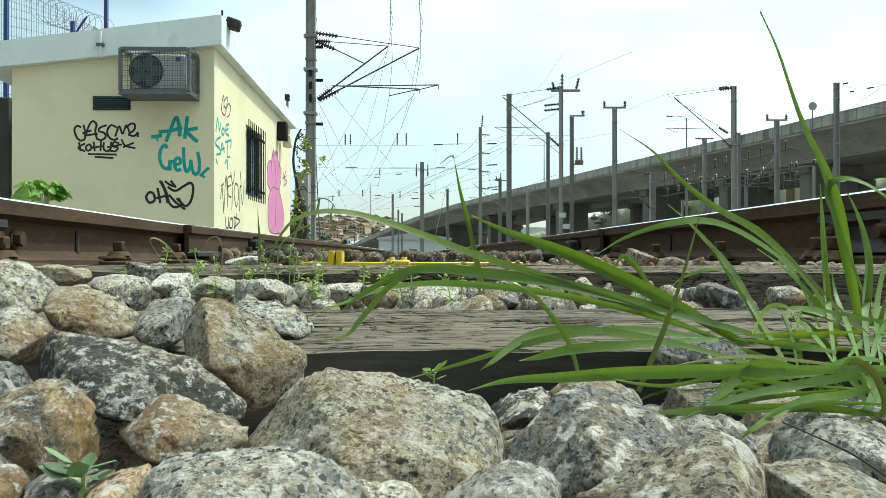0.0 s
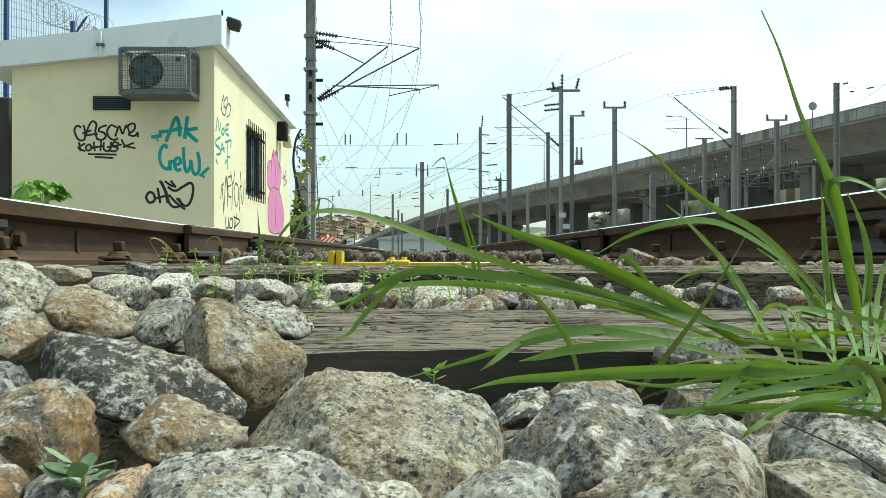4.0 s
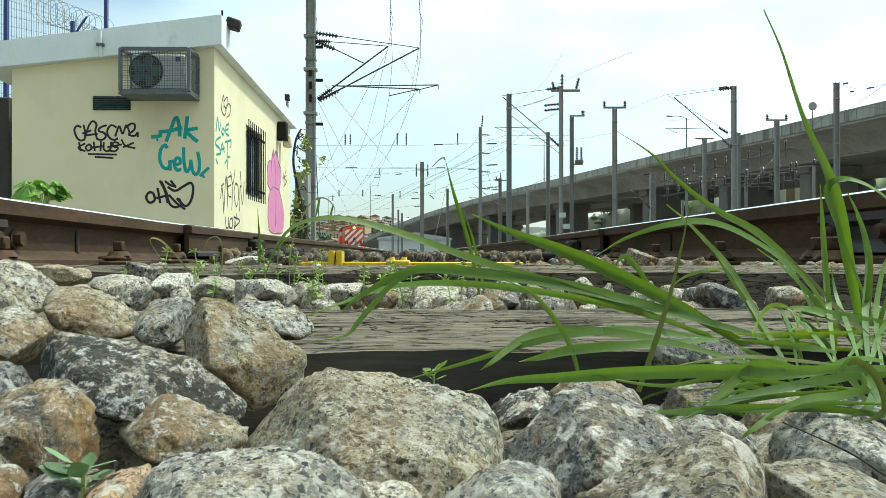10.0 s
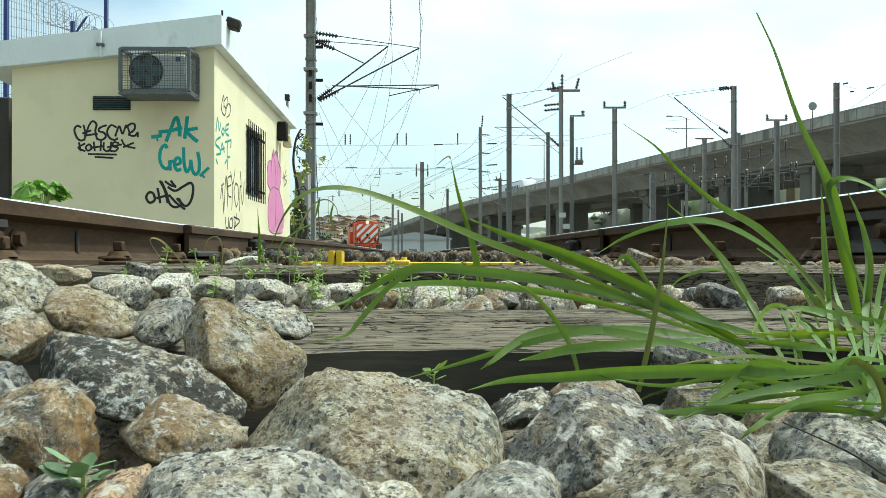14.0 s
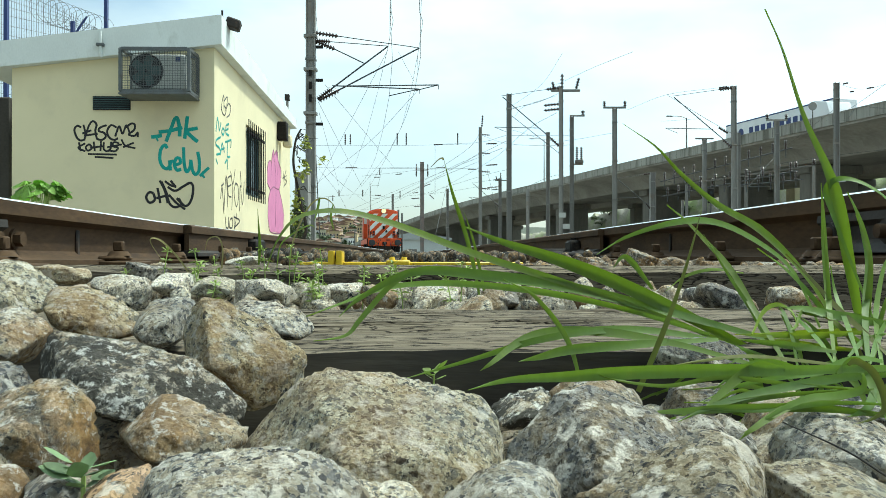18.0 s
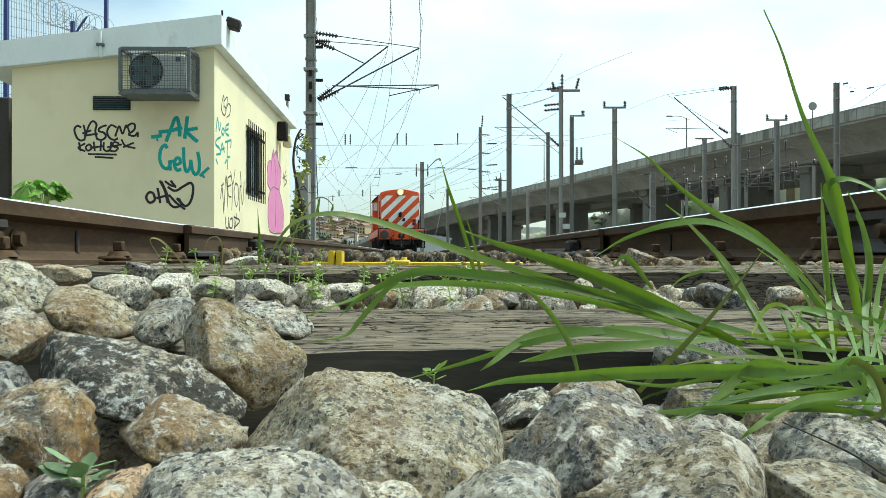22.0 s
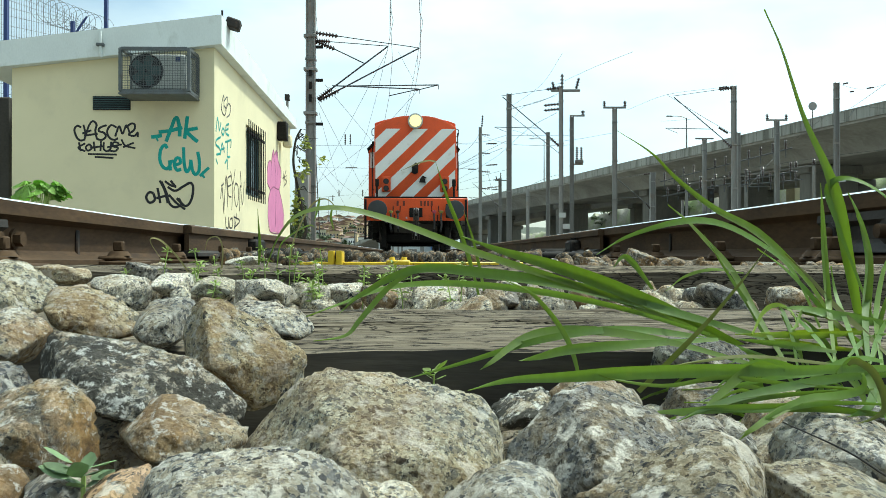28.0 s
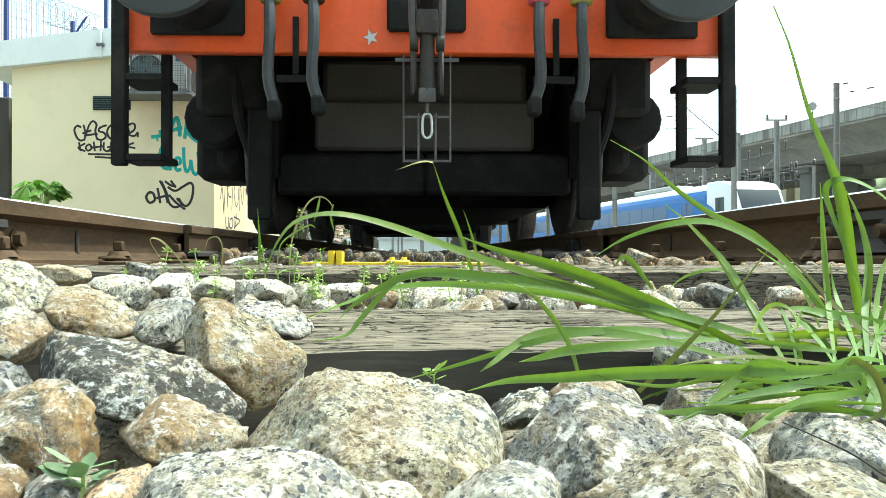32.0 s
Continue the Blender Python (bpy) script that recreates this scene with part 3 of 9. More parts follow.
def chair(y, side, inner=True):
    """A base plate with a square-headed screw and a clip on one side of the rail foot."""
    s = -side if inner else side
    z = 0.013
    root = thing("rail_fastening", "rusty base plate with a square-headed coach screw and clip", "fastening", (rail_x(y, side), y, z), track_turn(y), "rail fastenings")
    part("base_plate", add_box(bmesh.new(), (min(s * 0.05, s * 0.15), -0.075, 0), (max(s * 0.05, s * 0.15), 0.075, 0.011), 0.003), RUST, root)
    part("clip", add_box(bmesh.new(), (min(s * 0.045, s * 0.115), -0.035, 0.012), (max(s * 0.045, s * 0.115), 0.035, 0.024), 0.005), RUST, root)
    screw = part("screw_flange", add_rod(bmesh.new(), (s * 0.09, 0, 0.0245), (s * 0.09, 0, 0.036), 0.031, 0.022, seg=14), RUST, root)
    part("screw_head", add_box(bmesh.new(), (s * 0.09 - 0.012, -0.012, 0.0365), (s * 0.09 + 0.012, 0.012, 0.062), 0.003), RUST, screw)
    return root


for k, y in enumerate(SLEEPER_Y):
    if 0.3 < y < 16:
        for side in (-1, 1):
            chair(y + 0.13 + (0.03 if side > 0 else -0.05) * (k % 2), side)
chair(1.60, 1)


def fishplate(side, y0, y1):
    s = -side
    zt = RAIL_TOP[side]
    yc = (y0 + y1) / 2
    root = thing("fishplate", "dark rusty fishplate bolted over a rail joint", "fishplate", (rail_x(yc, side), yc, zt), track_turn(yc), "fishplates")
    h = (y1 - y0) / 2
    b = bmesh.new()
    add_prism(b, [(s * 0.010, -0.047), (s * 0.034, -0.040), (s * 0.036, -0.056), (s * 0.022, -0.066), (s * 0.022, -0.092), (s * 0.042, -0.106), (s * 0.05, -0.117), (s * 0.022, -0.112), (s * 0.010, -0.1)], -h, h)
    part("plate", b, RUST_DARK, root)
    for k in range(4):
        y = -h + 0.08 + k * (2 * h - 0.16) / 3
        bolt = part("bolt", add_rod(bmesh.new(), (s * 0.022, y, -0.079), (s * 0.062, y, -0.079), 0.013, seg=10), RUST, root)
        part("nut", add_rod(bmesh.new(), (s * 0.0225, y, -0.079), (s * 0.048, y, -0.079), 0.023, seg=6), RUST_DARK, bolt)
        part("washer", add_rod(bmesh.new(), (s * 0.0225, y, -0.079), (s * 0.027, y, -0.079), 0.03, seg=14), RUST, bolt)


fishplate(-1, 0.95, 1.72)
fishplate(1, 1.02, 1.78)
# a lone bolt, a hole and a weld seam in the left web
odd = thing("web_bolt", "brassy bolt head through the rail web", "bolt", (rail_x(1.8, -1), 1.8, LEFT_TOP - 0.078))
part("bolt_head", add_rod(bmesh.new(), (0.008, 0, 0), (0.03, 0, 0), 0.016, seg=6), RUST, odd)
part("washer", add_rod(bmesh.new(), (0.0082, 0, 0), (0.014, 0, 0), 0.022, seg=14), RUST, odd)
for side, y in ((-1, 2.13), (1, 2.9)):
    solid("weld_seam", add_box(bmesh.new(), (rail_x(y, side) - side * 0.011 - 0.004, y - 0.008, RAIL_TOP[side] - 0.115), (rail_x(y, side) - side * 0.011 + 0.004, y + 0.008, RAIL_TOP[side] - 0.05), 0.003), RUST_DARK, "dark weld seam on a rail web", "seam", "weld seams")


# point blades against the inner faces of the rails
def point_blade(side, y0, y1):
    s = -side
    zt = RAIL_TOP[side] - 0.006
    root = tagged(new("switch_rail"), "brown tapered switch rail lying against the stock rail", "rail", "switch rails")
    line = []
    y = y0
    while y < y1:
        off = side * (GAUGE / 2 - 0.012 - 0.004 * (y - y0))
        a = radians(track_turn(y))
        line.append((track_x(y) + off * math.cos(a), y + off * math.sin(a), zt))
        y += 0.25
    part("head", add_sweep(bmesh.new(), [(-0.018, -0.03), (0.018, -0.03), (0.018, -0.006), (0.008, 0), (-0.008, 0), (-0.018, -0.006)], line), RUST, root)
    part("blade_web", add_sweep(bmesh.new(), [(-0.008, -0.09), (0.008, -0.09), (0.008, -0.031), (-0.008, -0.031)], line), RUST, root)
    part("blade_foot", add_sweep(bmesh.new(), [(-0.04, -0.112), (0.04, -0.112), (0.04, -0.1), (0.01, -0.0905), (-0.01, -0.0905), (-0.04, -0.1)], line), RUST_DARK, root)
    return root


point_blade(-1, 3.02, 11)
point_blade(1, 3.8, 11)


def slide_chair(y, side):
    root = thing("slide_chair", "greased black slide chair under a point blade", "slide chair", (rail_x(y, side), y, 0.013), track_turn(y), "slide chairs")
    s = -side
    part("plate", add_box(bmesh.new(), (min(s * 0.16, s * 0.42), -0.08, 0), (max(s * 0.16, s * 0.42), 0.08, 0.022), 0.006), BLACK_IRON, root)
    for k in range(2):
        part("lug", add_box(bmesh.new(), (min(s * (0.2 + 0.11 * k), s * (0.27 + 0.11 * k)), -0.05, 0.023), (max(s * (0.2 + 0.11 * k), s * (0.27 + 0.11 * k)), 0.05, 0.042), 0.012), BLACK_IRON, root)
    part("roller", add_rod(bmesh.new(), (s * 0.18, -0.095, 0.02), (s * 0.40, -0.095, 0.02), 0.018, seg=10), BLACK_IRON, root)


for y in SLEEPER_Y:
    if 3.1 < y < 13:
        for side in (-1, 1):
            slide_chair(y + 0.13, side)
for side, y in ((-1, 4.1), (1, 4.35)):
    s = -side
    cl = thing("point_clamp", "black iron clamp bracket on a point blade", "clamp", (rail_x(y, side), y, 0.02), 0, "point clamps")
    part("upright", add_box(bmesh.new(), (min(s * 0.05, s * 0.11), -0.09, 0), (max(s * 0.05, s * 0.11), 0.09, 0.092), 0.012), BLACK_IRON, cl)
    part("arm", add_box(bmesh.new(), (min(s * 0.112, s * 0.3), -0.05, 0.0), (max(s * 0.112, s * 0.3), 0.05, 0.05), 0.012), BLACK_IRON, cl)
    part("bolt", add_rod(bmesh.new(), (s * 0.08, 0, 0.093), (s * 0.08, 0, 0.106), 0.016, seg=6), BLACK_IRON, cl)

# yellow stretcher bar across the track
BAR = thing("stretcher_bar", "worn yellow point stretcher bar with a fork joint", "stretcher bar", (0, 2.45, 0))
part("bar", add_box(bmesh.new(), (-0.4116, -0.02, 0.0077), (0.2303, 0.02, 0.0191), 0.003), YELLOW, BAR)
for a, b2 in ((583, 594), (597, 608)):
    x0, x1 = (a - 784) / 1500 * 2.45, (b2 - 784) / 1500 * 2.45
    part("fork_cheek", add_box(bmesh.new(), (x0, -0.04, 0.0077), (x1, 0.03, 0.0518), 0.006, None, 2), YELLOW, BAR)
part("fork_pin", add_rod(bmesh.new(), (-0.3103, -0.005, 0.0387), (-0.3054, -0.005, 0.0387), 0.012, seg=10), RUST_DARK, BAR)
lug = part("lug_plate", add_box(bmesh.new(), (-0.1617, -0.05, 0.0077), (-0.0947, 0.021, 0.024), 0.003), YELLOW, BAR)
for x in (-0.1454, -0.1111):
    part("nut", add_rod(bmesh.new(), (x, -0.025, 0.024), (x, -0.025, 0.0338), 0.010, 0.007, seg=10), YELLOW, lug)

# the stones close by: middle, the flat faces round it (direction in degrees, distance), depth, seed, tone
def cut_stone(at, cuts, deep, seed, tone, sort="cream", sharp=55.0, lump=0.026, chips=6):
    """A stone broken along the given faces; the faces before and behind and the chipped corners come from the seed."""
    rng = np.random.RandomState(seed)
    n, faces = ICO[6 if max(r for _, r in cuts) / at[1] > 0.085 else 5]
    p, d = [], []
    back = deep * 0.3
    for a, r in cuts:
        low = math.sin(radians(a)) < -0.25
        tip = rng.uniform(-0.1, 0.1) if low else rng.uniform(-0.85, -0.35) if math.sin(radians(a)) > 0.45 else rng.uniform(-0.45, -0.1)
        tip = min(tip, (-math.cos(radians(a)) * at[0] + math.sin(radians(a)) * (0.042 - at[2]) - r) / at[1] - 0.04)
        tip = max(tip, -0.5 * r / back)
        v = np.array((math.cos(radians(a)), tip, math.sin(radians(a))))
        p.append(v / np.linalg.norm(v))
        d.append(1.012 * max(r + tip * back, 0.35 * r, 0.004) / np.linalg.norm(v))
    for _ in range(3):
        v = np.array((rng.uniform(-0.45, 0.45), -1, rng.uniform(-0.5, 0.15)))
        p.append(v / np.linalg.norm(v))
        d.append(deep * rng.uniform(0.36, 0.5))
    for v in ((0, -1, 0), (0.1, 1, 0.05), (-0.1, 1, 0.08), (0, 0, -1)):
        v = np.array(v, float)
        p.append(v / np.linalg.norm(v))
        d.append(deep * (0.36 if v[1] > 0 else 0.5))
    p, d = np.array(p), np.array(d)
    # corners knocked off the near side
    base, reach = p.copy(), d.copy()
    for _ in range(chips):
        u = rng.normal(size=3)
        u[1] = -abs(u[1]) - 0.7
        u /= np.linalg.norm(u)
        far = 1.0 / np.max((base @ u) / reach)
        v = u + rng.normal(size=3) * 0.12
        v /= np.linalg.norm(v)
        p, d = np.vstack([p, v]), np.append(d, far * float(u @ v) * rng.uniform(0.95, 0.995))
    c = np.maximum(n @ p.T, 1e-3) / d
    top = c.max(1)
    r = 1.0 / (top * ((c / top[:, None]) ** sharp).sum(1) ** (1 / sharp))
    big = float(np.max(r))
    co = n * r[:, None]
    for i in range(len(co)):
        q = Vector(co[i] * (2.6 / big)) + Vector((seed * 1.7, 0, 0))
        q2 = Vector(co[i] * 160) + Vector((0, seed * 0.7, 0))
        co[i] += n[i] * (big * lump * (noise.noise(q) + 0.6 * noise.noise(q * 2.6) + 0.4 * noise.noise(q * 6.0)) + 0.0007 * noise.noise(q2) - 0.0008 * max(0.0, noise.noise(q2 * 2.3)) + 0.0003 * noise.noise(q2 * 5.1))
    me = bpy.data.meshes.new("stone")
    me.from_pydata([tuple(v) for v in co], [], faces)
    me.polygons.foreach_set("use_smooth", [True] * len(me.polygons))
    me.materials.append(STONES[sort])
    ob = new("ballast_stone", me)
    ob.location = (at[0], at[1] - back, at[2])
    return tagged(ob, tone + " broken granite stone lying in the track ballast", "stone", "ballast stones")


def near_stone(at, wide, deep, high, lean, seed, tone, sort="white"):
    ob = new("ballast_stone", stone_mesh(seed, 5, (wide, deep, high), 22.0, 0.045, STONES["bright" if sort == "white" else sort]))
    ob.matrix_world = pose(*at, 0, lean, 0)
    return tagged(ob, tone + " broken granite stone lying in the track ballast", "stone", "ballast stones")


cut_stone((-0.0229, 0.285, -0.0228), ((-167, 0.0441), (-90, 0.0207), (-16, 0.0434), (3, 0.0433), (16, 0.043), (54, 0.0342), (75, 0.0256), (82, 0.0232), (100, 0.0279), (123, 0.0323), (138, 0.0341), (143, 0.0364)), 0.09, 5, "speckled cream", "cream")
cut_stone((0.0512, 0.268, -0.0225), ((-177, 0.0312), (-90, 0.0159), (-25, 0.0325), (19, 0.0313), (56, 0.0219), (63, 0.0201), (73, 0.0188), (91, 0.0214), (134, 0.0246), (143, 0.0263)), 0.08, 8, "speckled blue-grey", "grey")
cut_stone((0.0553, 0.195, -0.0110), ((-99, 0.0095), (-79, 0.009), (7, 0.0185), (37, 0.0168), (54, 0.0156), (90, 0.0117), (116, 0.0087)), 0.06, 21, "tan and grey", "dun")
cut_stone((-0.0437, 0.195, -0.0126), ((-178, 0.026), (-90, 0.0078), (-3, 0.0279), (34, 0.0216), (56, 0.0157), (72, 0.012), (89, 0.0094), (93, 0.0094), (94, 0.0095), (122, 0.017), (155, 0.0235)), 0.06, 34, "white and black speckled", "white")
cut_stone((0.0151, 0.2, -0.0142), ((-162, 0.0162), (-90, 0.0044), (4, 0.0127), (44, 0.0104), (76, 0.0071), (96, 0.0058), (112, 0.006), (126, 0.0076)), 0.05, 41, "pale speckled", "white")
cut_stone((0.1295, 0.28, -0.0216), ((-163, 0.0219), (-93, 0.0102), (-51, 0.0206), (17, 0.0205), (61, 0.0138), (78, 0.0122), (91, 0.0128), (127, 0.0166), (153, 0.0206)), 0.07, 52, "pale grey speckled", "white")
cut_stone((0.0897, 0.2, -0.0144), ((-90, 0.0056), (0, 0.0178), (63, 0.0083), (76, 0.0063), (80, 0.0062), (95, 0.0076), (-180, 0.0149)), 0.06, 63, "cream", "cream")
cut_stone((-0.0814, 0.345, 0.0009), ((-174, 0.0232), (-133, 0.0176), (-132, 0.0176), (-101, 0.0215), (-68, 0.0229), (-58, 0.024), (-23, 0.0289), (33, 0.0221), (56, 0.0154), (58, 0.0152), (64, 0.0171), (101, 0.027), (149, 0.0281), (167, 0.0255)), 0.045, 71, "tan", "tan")
cut_stone((-0.1103, 0.2992, -0.0030), ((-162, 0.0345), (-122, 0.0156), (-107, 0.0154), (-85, 0.0175), (-74, 0.0238), (8, 0.0382), (46, 0.0225), (52, 0.0199), (77, 0.0125), (81, 0.0139), (97, 0.0207), (132, 0.0367)), 0.07, 83, "sooty dark grey", "soot")
cut_stone((-0.1244, 0.265, -0.0125), ((-101, 0.0143), (-90, 0.0125), (-81, 0.0129), (-53, 0.0197), (30, 0.0163), (63, 0.0155), (90, 0.0147), (107, 0.0151), (131, 0.0172), (-180, 0.0185)), 0.05, 94, "brown-crusted", "brown")
cut_stone((-0.0853, 0.275, -0.0158), ((-173, 0.0194), (-139, 0.0154), (-114, 0.013), (-82, 0.0101), (-79, 0.0102), (-59, 0.0141), (-14, 0.0223), (68, 0.0102), (72, 0.0103), (114, 0.0136), (130, 0.0151)), 0.05, 102, "rust-stained cream", "rust")
cut_stone((-0.1703, 0.41, 0.0128), ((-155, 0.0199), (-120, 0.0144), (-97, 0.0127), (-77, 0.0143), (-39, 0.0228), (26, 0.0224), (67, 0.0117), (68, 0.0116), (94, 0.0145), (124, 0.0204), (164, 0.0235)), 0.07, 113, "tan", "tan")
cut_stone((-0.2339, 0.46, 0.0228), ((-92, 0.0129), (-73, 0.0162), (-21, 0.0252), (45, 0.018), (61, 0.0153), (87, 0.0154), (111, 0.0171), (-180, 0.0219)), 0.08, 124, "whitish", "cream")
cut_stone((-0.1258, 0.385, 0.0109), ((-140, 0.0147), (-117, 0.0136), (-77, 0.0113), (-58, 0.0104), (-30, 0.0115), (13, 0.0152), (85, 0.0116), (99, 0.0106), (137, 0.0112), (162, 0.0128)), 0.05, 135, "white speckled", "white")
cut_stone((-0.1744, 0.345, 0.0084), ((-108, 0.0136), (-80, 0.0111), (-41, 0.0116), (-24, 0.0132), (53, 0.012), (63, 0.0116), (97, 0.012), (117, 0.0128), (-180, 0.0117)), 0.06, 146, "pale brown", "rust")
cut_stone((-0.0842, 0.415, 0.0097), ((-139, 0.0139), (-110, 0.0086), (-92, 0.0092), (-62, 0.0152), (9, 0.0199), (48, 0.013), (75, 0.0083), (85, 0.0085), (110, 0.0138)), 0.05, 157, "pale grey", "white")
cut_stone((-0.1551, 0.3, -0.0036), ((-80, 0.0055), (-53, 0.0064), (34, 0.0076), (70, 0.0057), (106, 0.0069), (-180, 0.0067)), 0.05, 168, "grey", "grey")
cut_stone((-0.0762, 0.205, -0.0162), ((-174, 0.0108), (-90, 0.004), (-13, 0.0083), (44, 0.008), (96, 0.0047), (114, 0.0046), (128, 0.0056)), 0.04, 179, "orange-pink", "orange")
cut_stone((-0.0946, 0.215, -0.0184), ((-175, 0.011), (-90, 0.0048), (-19, 0.0105), (26, 0.0102), (71, 0.0067), (95, 0.0055), (119, 0.0068)), 0.04, 185, "pale grey", "grey")
cut_stone((-0.1115, 0.215, -0.0186), ((-90, 0.0047), (-40, 0.0056), (16, 0.0051), (47, 0.0046), (89, 0.0051), (-180, 0.0045)), 0.04, 196, "brown", "rust")
cut_stone((0.0330, 0.34, -0.0204), ((-160, 0.0123), (-85, 0.0074), (-65, 0.0075), (-12, 0.0118), (67, 0.0104), (101, 0.0069), (124, 0.0085)), 0.05, 203, "mottled grey", "soot")
cut_stone((0.0593, 0.335, -0.0144), ((-169, 0.0166), (-90, 0.0072), (-66, 0.0112), (40, 0.0139), (65, 0.0093), (73, 0.0087), (105, 0.01), (132, 0.0128)), 0.05, 214, "brown-edged", "rust")
cut_stone((0.1095, 0.365, -0.0010), ((-137, 0.0184), (-88, 0.007), (17, 0.0209), (67, 0.01), (86, 0.0084), (105, 0.0108), (162, 0.0184)), 0.03, 225, "blue-grey", "grey")
cut_stone((0.1029, 0.345, -0.0181), ((-171, 0.0173), (-92, 0.0073), (-26, 0.0155), (46, 0.0147), (90, 0.0074), (105, 0.009)), 0.04, 236, "grey", "grey")
cut_stone((0.1263, 0.32, -0.0172), ((-118, 0.0125), (-69, 0.0068), (-39, 0.0096), (63, 0.0116), (90, 0.0082), (118, 0.0079), (155, 0.0105)), 0.05, 247, "tan", "tan")
cut_stone((0.0914, 0.3, -0.0224), ((-166, 0.0095), (-90, 0.0066), (-23, 0.0116), (43, 0.0083), (73, 0.007), (106, 0.0083)), 0.05, 258, "pale", "white")
cut_stone((0.1030, 0.305, -0.0246), ((-169, 0.0071), (-99, 0.0065), (-39, 0.0098), (41, 0.0063), (63, 0.006), (110, 0.0097)), 0.04, 263, "grey speckled", "grey")
cut_stone((0.1641, 0.34, -0.0204), ((-127, 0.0079), (-88, 0.005), (33, 0.0113), (77, 0.0052), (98, 0.0059)), 0.05, 269, "grey", "grey")
near_stone((-0.0081, 0.76, 0.0045), 0.041, 0.07, 0.023, 3, 277, "white", "white")
near_stone((-0.1516, 0.72, 0.0094), 0.0429, 0.08, 0.0205, 0, 288, "whitish speckled", "white")
near_stone((-0.1301, 0.8, 0.0057), 0.027, 0.05, 0.0187, 10, 299, "cream", "cream")
near_stone((-0.092, 0.78, 0.0051), 0.0385, 0.06, 0.0182, -6, 305, "pale", "white")
near_stone((-0.0552, 0.74, 0.004), 0.0317, 0.06, 0.0182, 10, 316, "orange-brown", "rust")
near_stone((0.2342, 0.72, 0.0031), 0.0467, 0.07, 0.0233, 18, 327, "dark grey", "grey")
near_stone((0.0334, 0.76, 0.001), 0.0227, 0.05, 0.0148, 0, 338, "grey", "grey")
near_stone((0.0538, 0.74, -0.0004), 0.025, 0.05, 0.0144, -6, 349, "grey", "grey")
near_stone((-0.3823, 0.86, 0.0196), 0.0482, 0.07, 0.019, 6, 355, "whitish", "cream")
near_stone((-0.3232, 0.92, 0.0175), 0.0312, 0.06, 0.0264, 20, 366, "grey", "grey")
near_stone((-0.2527, 0.8, 0.0127), 0.0374, 0.06, 0.0198, 0, 377, "speckled", "white")
near_stone((-0.2958, 0.78, 0.0118), 0.0456, 0.06, 0.0203, 0, 388, "pale speckled", "white")
near_stone((-0.2074, 0.78, 0.0108), 0.0355, 0.06, 0.0172, 8, 399, "whitish", "cream")
near_stone((0.2998, 0.74, 0.0035), 0.0269, 0.05, 0.0211, -6, 404, "brown", "rust")
near_stone((0.3926, 1.05, 0.007), 0.056, 0.06, 0.021, 6, 415, "brown", "rust")
near_stone((0.4563, 1.95, 0.0251), 0.066, 0.07, 0.042, 24, 426, "rust-brown", "brown")
near_stone((0.3157, 1.85, 0.0173), 0.064, 0.07, 0.03, 15, 437, "rust-brown", "brown")
near_stone((0.5147, 1.95, 0.016), 0.06, 0.07, 0.034, -18, 448, "rust-brown", "brown")
near_stone((-0.439, 1.85, 0.0235), 0.074, 0.09, 0.0222, -6, 459, "pale", "white")

# the rest of the bed
rng = random.Random(7)
stock = [stone_shape(1000 + k, 4 if k < 6 else 3, (0.052 * rng.uniform(0.8, 1.3), 0.045 * rng.uniform(0.8, 1.25), 0.036 * rng.uniform(0.8, 1.2)), 9.0, 0.06) for k in range(14)]
stock += [stone_shape(2000 + k, 2, (0.055 * rng.uniform(0.8, 1.3), 0.045 * rng.uniform(0.8, 1.25), 0.038 * rng.uniform(0.8, 1.2)), 9.0, 0.06) for k in range(8)]


def on_sleeper(y):
    return any(s - 0.02 < y < s + 0.28 for s in SLEEPER_Y[:17])


def bed(name, count, y0, y1, x0, x1, level_of, size, label, heave=0.0, material=None):
    verts, faces = [], []
    for _ in range(count):
        y = y0 + (y1 - y0) * rng.random()
        x = track_x(max(-2.9, y)) + rng.uniform(x0, x1)
        if y < 0.12 and abs(x) < 0.12 and y > -0.12:
            continue
        if on_sleeper(y) and abs(x - track_x(max(-2.9, y))) < 1.33:
            continue
        co, fs = stock[rng.randrange(level_of[0], level_of[1])]
        m = Euler((rng.uniform(0, 6.3), rng.uniform(0, 6.3), rng.uniform(0, 6.3))).to_matrix()
        k = size * rng.uniform(0.65, 1.25)
        z = ground_z(x, y) + (rng.uniform(-0.014, 0.02) if 0.0 < y < 0.36 and abs(x) < 0.7 else rng.uniform(-0.008, 0.046) + heave)
        c = np.array(co) @ np.array(m).T * k + np.array((x, y, z))
        base = len(verts)
        verts.extend(map(tuple, c))
        faces.extend([[base + i for i in f] for f in fs])
    me = bpy.data.meshes.new(name)
    me.from_pydata(verts, [], faces)
    me.polygons.foreach_set("use_smooth", [True] * len(me.polygons))
    me.materials.append(material or STONE_FILL)
    return tagged(new(name, me), label, "ballast", kind="stuff")


